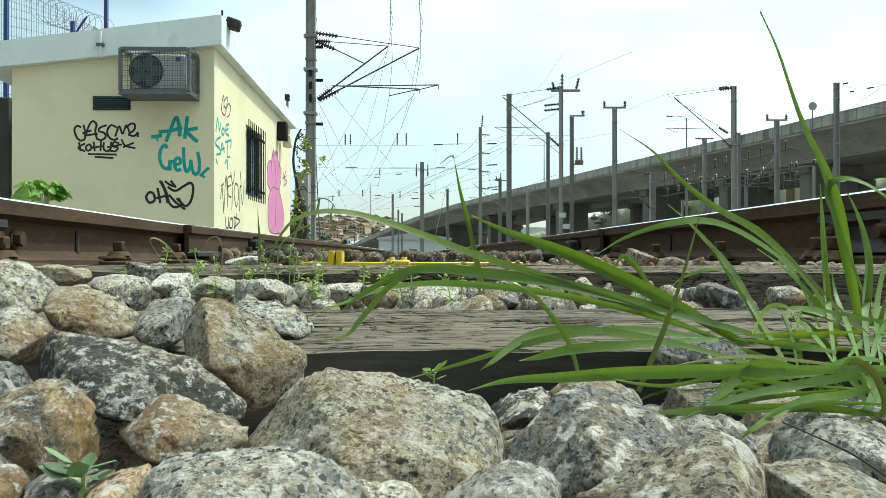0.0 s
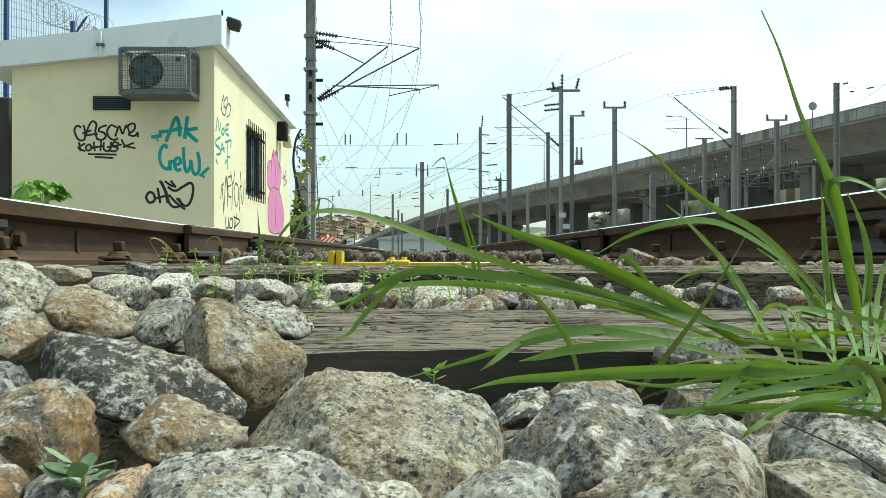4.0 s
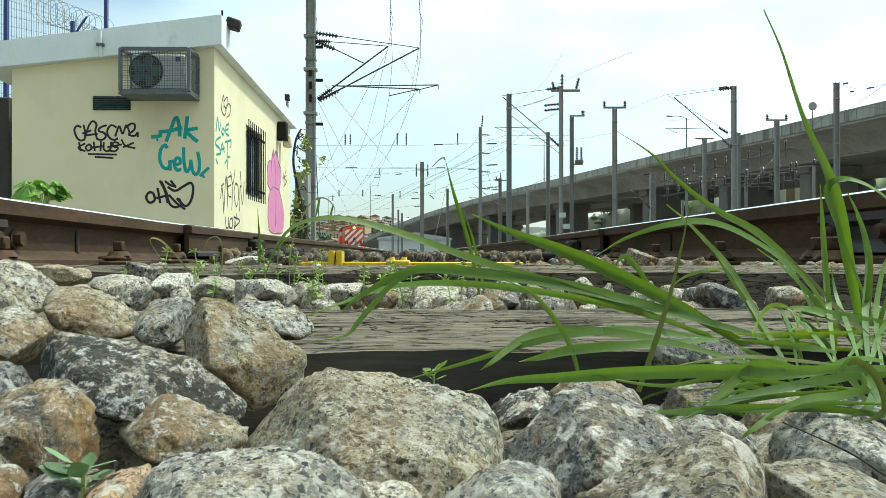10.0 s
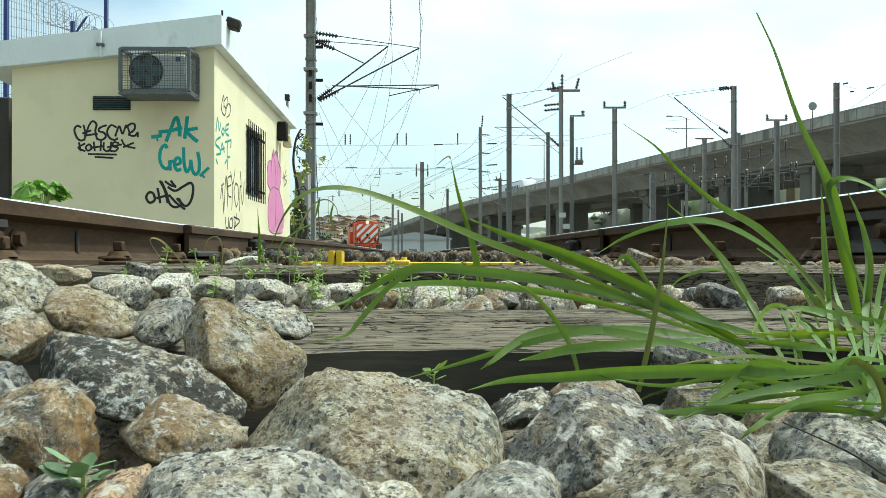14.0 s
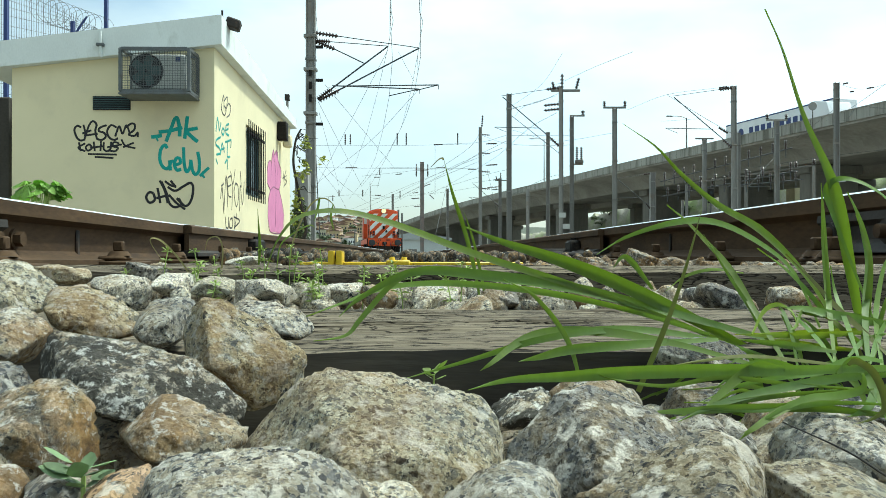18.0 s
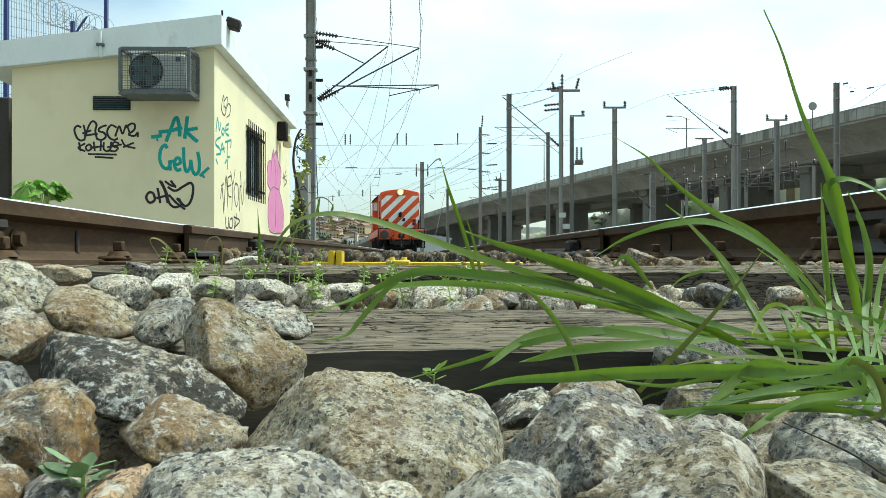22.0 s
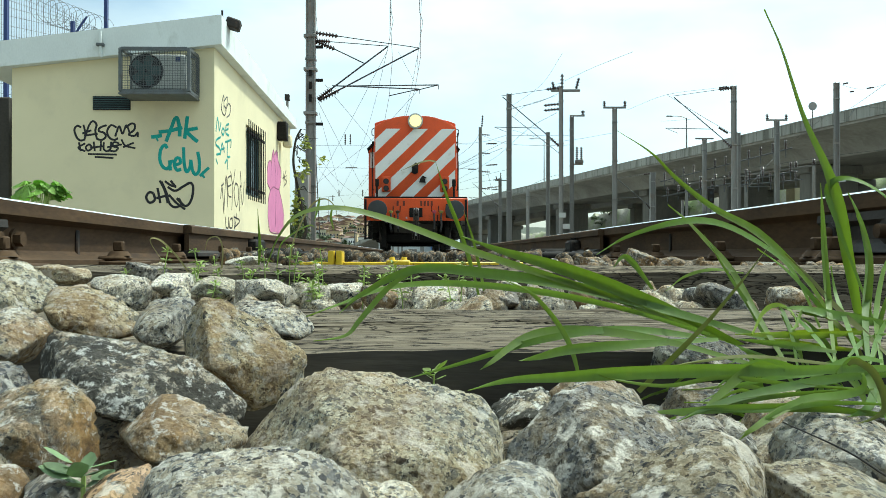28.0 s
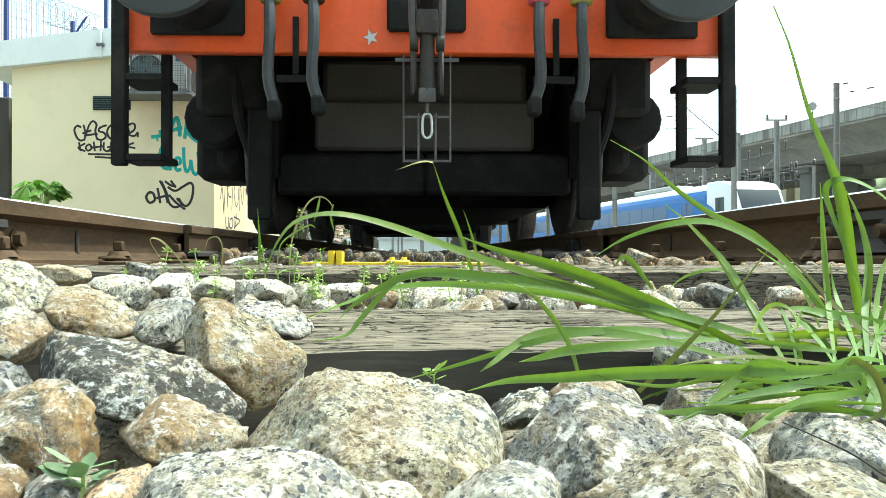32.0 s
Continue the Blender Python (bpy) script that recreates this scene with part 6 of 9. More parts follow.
        for x in (0.3, 0.55):
            part("bushing", add_insulator(bmesh.new(), (x, 0, top - 2.5), (x, 0, top - 1.75), 0.1, 6), PORCELAIN, root)
    return root


G0 = -0.36
NEAR_MAST = mast((-4.3681, 28, G0), 11.8, 0.32, label="near galvanised overhead line mast with dark painted marks")
for k in range(3):
    part("number_bar", add_box(bmesh.new(), (-0.05, -0.15, 6.25 - k * 0.42), (0.05, -0.135, 6.5 - k * 0.42), 0.003), BLACK_IRON, NEAR_MAST)
for z in (7.55, 6.45, 5.0):
    part("clamp", add_box(bmesh.new(), (-0.22, -0.17, z), (0.2, 0.17, z + 0.1), 0.01), GALV, NEAR_MAST)
    part("bracket_arm", add_box(bmesh.new(), (0.16, -0.03, z - 0.35), (0.4, 0.03, z - 0.25), 0.01), BLACK_IRON, NEAR_MAST)
mast((-1.85, 75, -0.9), 9.1, 0.36, "pair")
mast((2.42, 55, -0.6), 8.9, 0.2, "rod")
mast((3.3541, 43, G0), 8.55, 0.25, "plain")
mast((5.8521, 42, G0), 8.75, 0.2, "switch")
mast((7.1921, 58, -0.6), 9.0, 0.24, "plain")
mast((7.4481, 49, -0.5), 8.5, 0.22, "box")
mast((9.3228, 46, -0.4), 8.35, 0.24, "tee")
mast((14.0769, 41, G0), 8.55, 0.22, "left")
mast((18.131, 52, -0.6), 8.1, 0.22, "plain")
mast((17.903, 58, -0.6), 8.5, 0.26, "bar")
mast((19.7004, 50, -0.5), 8.4, 0.26, "tee")
mast((18.587, 40, G0), 8.5, 0.22, "plain")
mast((28.6032, 62, -0.7), 7.0, 0.2, "plain")
mast((-7.0015, 118, -0.9), 9.3, 0.30, "plain")
mast((-7.1101, 135, -0.9), 8.0, 0.30, "plain")
mast((-6.5251, 135, -0.9), 7.5, 0.30, "plain")
mast((0.576, 108, -0.9), 9.3, 0.34, "plain")
mast((6.0601, 90, -0.9), 9.0, 0.34, "switch")
mast((17.3136, 70, -0.8), 7.6, 0.5, "left")
mast((21.2004, 75, -0.8), 5.6, 0.2, "plain")
mast((8.0001, 80, -0.8), 7.0, 0.3, "plain")
mast((-15.6003, 150, -1.0), 5.2, 0.2, "plain")


def wire(line, r=0.009, label="thin dark overhead wire", sag=0.0, n=10):
    """A wire through the given points, hanging a little between them."""
    pts = smooth_line(line, n) if len(line) > 2 else [Vector(line[0]).lerp(Vector(line[1]), k / n) for k in range(n + 1)]
    for k, p in enumerate(pts):
        p.z -= sag * 4 * (k / n) * (1 - k / n)
    return solid("overhead_wire", add_tube(bmesh.new(), pts, r * 0.95, 4), WIRE, label, "wire", "overhead wires")


# the two cantilevers on the nearest mast
for dy, top_at, low_end, steady in ((0.0, [(-4.1871, 28.0000, 6.5843), (-1.8133, 28.0000, 6.9212)], [(-3.6630, 28.0000, 5.6111), (-0.7849, 28.0000, 5.4988)], [(-0.7849, 28.0000, 5.4988), (-1.7940, 28.0000, 5.2743)]), (0.25, [(-3.9618, 28.0000, 5.3679), (-0.7851, 28.0000, 6.9212)], [(-3.4387, 28.0000, 5.6485), (-0.1495, 28.0000, 5.6859)], [(-0.1495, 28.0000, 5.6859), (-0.9157, 28.0000, 5.4988)])):
    bracket = thing("cantilever_bracket", "tubular steel overhead line bracket with brown insulators", "bracket", (0, dy, 0), 0, "brackets")
    peak = Vector(top_at[1])
    foot = Vector((-4.1485, 28, 5.1621))
    part("main_strut", add_rod(bmesh.new(), foot + (peak - foot) * 0.2, peak, 0.026, seg=8), ARM, bracket)
    part("insulator", add_insulator(bmesh.new(), foot, foot + (peak - foot) * 0.2, 0.11, 7), PORCELAIN, bracket, "brown ribbed insulator")
    up = Vector((-4.2627, 28, 7.4267)) if dy else Vector((-4.2624, 28, 7.1084))
    part("top_tie", add_rod(bmesh.new(), up + (peak - up) * 0.22, peak, 0.014, seg=6), ARM, bracket)
    part("insulator", add_insulator(bmesh.new(), up, up + (peak - up) * 0.22, 0.09, 7), PORCELAIN, bracket, "brown ribbed insulator")
    part("registration_tube", add_rod(bmesh.new(), low_end[0], low_end[1], 0.02, seg=8), ARM, bracket)
    part("steady_arm", add_rod(bmesh.new(), steady[0], steady[1], 0.016, seg=6), ARM, bracket)
    part("drop_clip", add_rod(bmesh.new(), low_end[1], steady[0] if (Vector(low_end[1]) - Vector(steady[0])).length > 0.05 else Vector(steady[0]) + Vector((0, 0, -0.15)), 0.014, seg=6), ARM, bracket)
part_tie = thing("cantilever_bracket", "slanting tie bar with a ribbed brown insulator", "bracket", (0, 0.12, 0), 0, "brackets")
part("tie_bar", add_rod(bmesh.new(), (-3.5892, 28, 6.8463), (-2.5794, 28, 6.3596), 0.02, seg=6), ARM, part_tie)
part("insulator", add_insulator(bmesh.new(), (-4.225, 28, 7.1084), (-3.5892, 28, 6.8463), 0.09, 7), PORCELAIN, part_tie)

# running wires over this track, near to far
wire([(-0.7541, 12.0000, 5.7380), (-1.0798, 17.2000, 5.2111), (-1.7753, 28.0000, 5.2743), (-4.2692, 50.0000, 5.0448), (-8.8566, 80.0000, 5.2705)], 0.008)
wire([(-0.7061, 11.0000, 5.5584), (-0.9938, 16.0000, 4.8505), (-1.8004, 27.8000, 6.8721), (-4.8035, 50.0000, 6.3132), (-9.8173, 80.0000, 5.6442)], 0.008)
wire([(-0.2567, 12.0000, 5.7380), (-0.4480, 17.2000, 5.2111), (-0.9411, 28.2000, 5.5001), (-3.1356, 50.0000, 6.1129), (-7.4163, 80.0000, 5.6442)], 0.008)
wire([(-0.2354, 11.0000, 5.5584), (-0.4595, 16.0000, 4.8505), (-0.7851, 28.0000, 6.9212), (-2.8022, 50.0000, 6.7138), (-7.6835, 80.0000, 6.4448)], 0.008)
for a, b in (([(-1.2867, 20.5000, 5.3801), (-1.0672, 17.0000, 5.0373)]), ([(-0.7983, 26.0000, 5.5956), (-0.7210, 24.0000, 5.6496)])):
    wire([a, b], 0.006)
# crossing wires of the tracks beyond
wire([(-6.7250, 45.0000, 5.8062), (-2.5219, 45.0000, 5.8062), (1.7413, 45.0000, 5.8964)], 0.008)
wire([(-6.9641, 60.0000, 6.1255), (-4.9629, 60.0000, 6.1255), (-1.5609, 60.0000, 6.0854)], 0.012)
wire([(-4.4247, 30.0000, 5.4476), (-5.9548, 62.0000, 5.0042)], 0.008)
wire([(-4.1849, 30.0000, 6.0490), (-3.3620, 60.0000, 6.0454)], 0.008)
wire([(-4.3843, 30.0000, 5.0468), (-8.5906, 70.0000, 5.6445)], 0.008)
wire([(-1.8974, 29.0000, 7.0118), (-8.9641, 60.0000, 4.8441)], 0.008)
wire([(-1.5295, 29.0000, 6.9730), (-0.9872, 29.0000, 5.9457)], 0.006)
wire([(-4.1504, 28.0000, 7.3331), (-3.0457, 20.0000, 6.3202)], 0.008)
wire([(-4.2409, 28.0000, 4.0586), (-4.1424, 28.5000, 0.6120)], 0.02, "slack dark earthing cable beside the mast")
wire([(-8.9643, 60.0000, 5.0443), (-4.2913, 48.0000, 6.2866), (-0.8810, 30.0000, 5.8485)], 0.008)
wire([(-13.1227, 120.0000, 4.4428), (-2.0810, 80.0000, 6.4448), (2.4656, 56.0000, 6.2058)], 0.012)
wire([(-13.4969, 110.0000, 5.1766), (-3.4149, 80.0000, 6.4448), (3.2531, 46.0000, 5.8115)], 0.012)
wire([(-2.0808, 80.0000, 5.6442), (2.5400, 56.0000, 5.1967), (3.4046, 44.0000, 4.4445)], 0.010)
wire([(-0.4202, 70.0000, 7.0460), (1.7186, 56.0000, 7.0657), (2.4955, 55.0000, 8.1155)], 0.010)
wire([(3.3287, 43.0000, 7.3592), (5.6342, 42.0000, 7.8905)], 0.009)
wire([(3.3281, 43.0000, 6.0668), (4.8200, 43.0000, 6.0668), (7.3981, 48.0000, 6.7674)], 0.009)
wire([(3.4148, 43.0000, 7.5028), (4.4132, 38.0000, 7.6509), (4.6485, 33.0000, 7.8628)], 0.006)
wire([(4.9333, 42.0000, 7.6660), (4.0461, 43.0000, 7.5028), (3.6729, 43.0000, 7.0720)], 0.006)
wire([(2.5321, 55.0000, 7.7482), (3.3666, 43.5000, 5.7012), (6.0345, 45.0000, 5.8062), (7.4536, 49.0000, 6.3840)], 0.010)
wire([(3.4720, 43.0000, 7.0720), (5.7720, 42.0000, 5.0294)], 0.02, "dark steel cross-span stay")
wire([(-0.7467, 80.0000, 1.6421), (0.3602, 90.0000, 7.2452)], 0.02, "thin steel stay of a mast")
wire([(2.8617, 55.0000, 5.5451), (3.8138, 55.0000, 1.3255)], 0.012, "thin steel stay of a mast")
wire([(3.4717, 43.0000, 6.3540), (6.7052, 50.0000, 6.7138), (9.3919, 46.0000, 6.6408)], 0.008)
wire([(10.0074, 46.0000, 7.8697), (11.1003, 42.0000, 7.9466), (13.2994, 41.0000, 8.0872)], 0.008)
wire([(11.1003, 42.0000, 7.9466), (12.4760, 41.0000, 6.7450), (14.0336, 41.0000, 5.8414)], 0.012)
wire([(15.4542, 60.0000, 9.4505), (17.2561, 60.0000, 9.5707), (18.2572, 60.0000, 9.6509)], 0.010)
wire([(17.2561, 60.0000, 9.5707), (17.2531, 60.0000, 7.8478)], 0.012, "thin dark dropper wire")
wire([(18.7633, 52.0000, 4.2038), (22.0526, 55.0000, 6.8301), (20.7508, 45.0000, 7.6995)], 0.010)
wire([(18.2453, 52.0000, 5.2449), (19.8790, 50.0000, 5.3786), (22.2872, 48.0000, 5.6457), (24.0600, 46.0000, 5.7193)], 0.012)
wire([(17.7891, 70.0000, 6.2050), (22.8105, 75.0000, 6.0447), (25.8386, 65.0000, 5.2443)], 0.015)
wire([(20.0669, 42.0000, 6.7682), (20.6291, 42.0000, 7.3293), (21.4510, 41.0000, 7.0736)], 0.010)
wire([(27.0650, 60.0000, 9.4505), (19.1125, 40.0000, 6.8487), (15.9395, 30.0000, 6.2495)], 0.008)
wire([(18.7155, 40.0000, 8.0513), (19.9162, 40.0000, 7.8375), (20.6973, 38.0000, 7.9048)], 0.007)
wire([(-13.4414, 90.0000, 1.8422), (-10.9349, 100.0000, 2.7090), (-7.3962, 118.0000, 4.3695)], 0.012)
wire([(-6.9250, 118.0000, 7.1243), (-1.7008, 75.0000, 6.0447)], 0.010)
wire([(-10.4573, 70.0000, 4.7104), (-8.6435, 90.0000, 6.3444), (-7.0040, 118.0000, 7.9115)], 0.012)

wire([(-9.9499, 66.0000, 6.7779), (-5.8995, 66.0000, 6.7338), (-2.8177, 66.0000, 6.7779), (0.7044, 66.0000, 6.6457)], 0.012)
wire([(-7.6841, 80.0000, 7.4058), (-4.4825, 80.0000, 7.7261), (-1.2807, 80.0000, 8.0465), (3.5221, 80.0000, 8.1533)], 0.012)
wire([(-9.0967, 110.0000, 7.2312), (-4.6952, 110.0000, 7.5982), (0.4402, 110.0000, 8.1119), (4.8422, 110.0000, 8.8459)], 0.016)
wire([(-10.3230, 120.0000, 6.2837), (-6.7221, 120.0000, 6.6039), (-3.1210, 120.0000, 7.0842)], 0.016)
wire([(-5.8434, 40.0000, 4.0443), (-7.3630, 60.0000, 4.2436), (-9.9626, 90.0000, 4.2430)], 0.009)
wire([(2.6419, 60.0000, 7.2469), (0.8538, 80.0000, 8.0465), (-7.2827, 130.0000, 8.5384)], 0.013)
wire([(3.7136, 46.0000, 6.3336), (3.0422, 60.0000, 7.3270), (-0.8405, 90.0000, 8.4464), (-15.3645, 160.0000, 8.3643)], 0.013)
wire([(5.6335, 42.0000, 7.0488), (4.8708, 50.0000, 7.3147), (3.5489, 70.0000, 7.5132), (-1.9208, 120.0000, 8.4452)], 0.012)
wire([(5.4995, 40.0000, 7.6504), (4.6529, 42.0000, 7.5538), (3.5529, 44.0000, 7.6175)], 0.009)
wire([(5.3663, 40.0000, 8.0513), (6.3923, 36.0000, 7.9722), (7.4025, 33.0000, 7.9290)], 0.008)
wire([(-5.9774, 40.0000, 4.7118), (-6.9632, 60.0000, 4.8441), (-9.0963, 110.0000, 6.2772)], 0.009)
wire([(-9.9230, 120.0000, 6.4438), (-13.4436, 90.0000, 4.3631)], 0.013)
wire([(3.4068, 46.0000, 6.4872), (2.4659, 56.0000, 7.4396), (-0.5604, 60.0000, 7.8077)], 0.011)
wire([(9.0442, 60.0000, 4.8441), (6.7036, 50.0000, 4.7111), (4.8419, 60.0000, 4.2436)], 0.010)
wire([(-6.0233, 70.0000, 6.5788), (-6.0223, 70.0000, 4.6170)], 0.015, "thin dark dropper wire")
wire([(-0.5604, 60.0000, 7.7276), (-0.5602, 60.0000, 4.2436)], 0.012, "thin dark dropper wire")
wire([(-4.7548, 66.0000, 6.6457), (-5.1063, 66.0000, 5.2363)], 0.012, "thin dark dropper wire")
# section insulators hanging in the crossing wires
def hung(a, b, r=0.08):
    a, b, r = Vector(a), Vector(b), r * 0.6
    root = thing("line_insulator", "dark ribbed insulator hanging in an overhead wire", "insulator", tuple(a), 0, "line insulators")
    d = b - a
    part("core", add_rod(bmesh.new(), (0, 0, 0), tuple(d), r * 0.5, seg=8), PORCELAIN, root)
    for k in range(6):
        p = d * ((k + 0.5) / 6)
        part("shed_disc", add_rod(bmesh.new(), tuple(p - d * 0.035), tuple(p + d * 0.035), r, r * 0.75, seg=12), PORCELAIN, root)
    return root


hung((-5.1943, 45, 6.4072), (-5.1939, 45, 5.8363))
hung((-4.9241, 45, 6.4072), (-4.9237, 45, 5.8663))
hung((-2.432, 45, 6.4673), (-2.4318, 45, 5.8363))
hung((-1.9516, 45, 6.4673), (-1.9515, 45, 5.8363))
hung((0.7807, 45, 6.4673), (0.7806, 45, 5.8363))
hung((-7.3632, 60, 4.5238), (-7.3629, 60, 4.1235), 0.1)
hung((-5.6825, 60, 4.5639), (-5.6822, 60, 4.1235), 0.1)
hung((-3.8016, 75, 5.6443), (-3.8014, 75, 4.9437), 0.1)
hung((-0.6405, 60, 7.7677), (-0.0801, 60, 7.8077))
hung((2.7888, 55, 7.1973), (3.4493, 55, 7.1973))
hung((2.7884, 55, 5.8021), (3.5222, 55, 5.8755))
hung((13.3541, 41, 8.0872), (13.7647, 41, 8.142), 0.1)
hung((13.3504, 41, 6.1699), (13.7876, 41, 5.8961), 0.12)
hung((20.1828, 42, 8.0869), (20.3791, 42, 8.115), 0.07)
hung((20.0231, 40, 7.8642), (20.3436, 40, 7.9177), 0.07)
hung((18.9024, 40, 8.0781), (19.1429, 40, 8.1315), 0.07)
# bus bars below the viaduct
busbar = thing("busbar_frame", "steel switchyard frame with rows of brown insulators", "frame", (0, 0, 0))
for k in range(9):
    a = Vector((18.9731, 66, 5.5446)).lerp(Vector((25.3809, 58, 6.155)), k / 8)
    part("insulator", add_insulator(bmesh.new(), a, a + Vector((0, 0, 0.45)), 0.16, 3), PORCELAIN, busbar)
part("beam", add_box(bmesh.new(), (0, -0.08, -0.1), ((Vector((25.3809, 58, 6.155)) - Vector((18.9731, 66, 5.5446))).length, 0.08, 0.0), 0.01,
     Matrix.Translation((18.9731, 66, 5.5446)) @ (Vector((25.3809, 58, 6.155)) - Vector((18.9731, 66, 5.5446))).to_track_quat("X", "Z").to_matrix().to_4x4()), GALV, busbar)
for p in ((18.9731, 66, 5.5446), (22.2382, 62.2, 5.8504), (25.3809, 58, 6.155)):
    part("post", add_rod(bmesh.new(), (p[0], p[1], -0.9), (p[0], p[1], p[2] - 0.1), 0.12, seg=8), GALV, busbar)

# colour-light signal and small plates
SIGNAL = thing("railway_signal", "black railway signal head on a thin grey post", "signal", (17.6963, 56, -0.6))
part("post", add_rod(bmesh.new(), (0, 0, 0), (0, 0, 4.0), 0.06, seg=8), GALV, SIGNAL)
part("signal_head", add_box(bmesh.new(), (-0.2, -0.1, 4.0), (0.2, 0.1, 5.0), 0.04), BLACK_IRON, SIGNAL)
for z in (4.25, 4.7):
    part("lens", add_rod(bmesh.new(), (0, -0.12, z), (0, -0.101, z), 0.09, seg=14), GLASS, SIGNAL)
for at in ((5.8814, 41.8, 1.9653), (6.0615, 41.7, 1.4044), (18.7421, 39.8, 3.5461)):
    solid("mast_plate", add_box(bmesh.new(), (at[0] - 0.17, at[1] - 0.012, at[2] - 0.12), (at[0] + 0.17, at[1], at[2] + 0.12), 0.003), AC_WHITE, "small pale plate fixed to a mast", "plate", "mast plates")
# low trackside cabinet and stays among the far tracks
for at in ((6.2404, 60, 0.842), (8.182, 52, 0.9087), (-3.4201, 95, 0.8653)):
    cab = thing("trackside_cabinet", "grey metal trackside cabinet on a low plinth", "cabinet", (at[0], at[1], -0.9), 0, "trackside cabinets")
    part("body", add_box(bmesh.new(), (-0.5, -0.3, 0.1), (0.5, 0.3, 1.5), 0.02), GALV, cab)
    part("plinth", add_box(bmesh.new(), (-0.55, -0.35, -0.3), (0.55, 0.35, 0.099), 0.01), CONCRETE, cab)
    part("door", add_box(bmesh.new(), (-0.45, -0.315, 0.18), (0.45, -0.301, 1.42), 0.004), GALV, cab)

# short insulators lying in the wires of the far tracks
for k, (a, c) in enumerate((((-0.6405, 60, 7.8077), (0.0, 60, 7.8077)), ((2.8989, 55, 7.234), (3.5227, 55, 7.234)), ((1.9371, 66, 6.6457), (2.5535, 66, 6.6457)), ((3.5221, 66, 6.9541), (4.2266, 66, 6.9981)), ((-7.5725, 66, 6.7779), (-6.692, 66, 6.7779)), ((-0.5283, 66, 6.7779), (0.1761, 66, 6.7779)), ((-6.5101, 80, 7.299), (-5.9765, 80, 7.299)), ((-3.9616, 110, 7.9651), (-3.228, 110, 8.0385)),
                               ((-4.1082, 110, 7.2312), (-3.0812, 110, 7.3046)), ((-4.0813, 120, 6.764), (-3.201, 120, 6.8441)), ((-8.0032, 100, 6.978), (-7.3363, 100, 6.978)), ((4.1619, 80, 6.2847), (4.6955, 80, 6.3915)), ((-1.8142, 80, 6.4448), (-1.1739, 80, 6.6584)), ((-4.4824, 80, 7.566), (-3.8421, 80, 7.6194)), ((-7.3632, 60, 4.6039), (-7.3629, 60, 4.2036)), ((-5.6825, 60, 4.6039), (-5.6823, 60, 4.2036)), ((-7.8031, 60, 4.2036), (-7.8028, 60, 3.8033)), ((-4.9309, 66, 6.7338), (-4.9307, 66, 6.2052)), ((-1.2005, 75, 5.294), (-0.8003, 75, 4.9437)))):
    hung(a, c, 0.05 * a[1] / 40)

# more post insulators and tubes of the switchyard below the viaduct
for a, c, n in (((15.8798, 62, 5.3352), (21.4397, 52, 6.564), 12), ((16.0436, 62, 4.2596), (21.7832, 52, 5.1755), 11), ((19.5744, 58, 4.6841), (22.9077, 54, 4.7963), 6)):
    a, c = Vector(a), Vector(c)
    part("bus_tube", add_tube(bmesh.new(), [a, c], 0.035, 6), ARM, busbar)
    for k in range(n):
        p = a.lerp(c, (k + 0.5) / n)
        part("post_insulator", add_insulator(bmesh.new(), tuple(p + Vector((0, 0, 0.03))), tuple(p + Vector((0, 0, 0.62))), 0.11, 5), PORCELAIN, busbar)
        part("stem", add_rod(bmesh.new(), tuple(p - Vector((0, 0, 0.5))), tuple(p), 0.03, seg=5), ARM, busbar)

# ---- viaduct ----
DECK = [(60, -25, 11.87), (47.0, 15.0, 11.87), (40.5, 40.0, 11.87), (34.2, 65.5, 11.87), (29.2, 86.5, 11.87), (25.3, 102, 11.87), (18.7, 130, 11.87), (7.7, 175, 11.75), (-2.5, 203, 10.3), (-12.5, 232, 8.2), (-22, 258, 5.6), (-34, 284, 1.8), (-46, 305, -1)]
VLINE = smooth_line(DECK, 96)
VIA = tagged(new("viaduct"), "long grey concrete road viaduct on broad piers", "viaduct", kind="structure")
part("parapet", add_sweep(bmesh.new(), [(0.25, -0.98), (-0.12, -0.98), (-0.12, -0.08), (-0.16, -0.08), (-0.16, 0), (0.25, 0)], VLINE), PARAPET, VIA, "pale stained concrete parapet")
part("deck", add_sweep(bmesh.new(), [(17, -0.99), (0.02, -0.99), (0.02, -1.2), (3.2, -1.9), (4.2, -3.1), (11.8, -3.1), (12.8, -1.9), (17, -1.3)], VLINE), SOFFIT, VIA, "dark grey box girder deck")
part("deck", add_sweep(bmesh.new(), [(27, -0.99), (17.4, -0.99), (17.4, -1.3), (18.6, -1.9), (19.2, -2.9), (24.8, -2.9), (25.4, -1.9), (27, -1.3)], VLINE), SOFFIT, VIA, "dark grey box girder deck")
part("far_parapet", add_sweep(bmesh.new(), [(27, -0.98), (26.7, -0.98), (26.7, -0.1), (27, -0.1)], VLINE), CONCRETE, VIA)
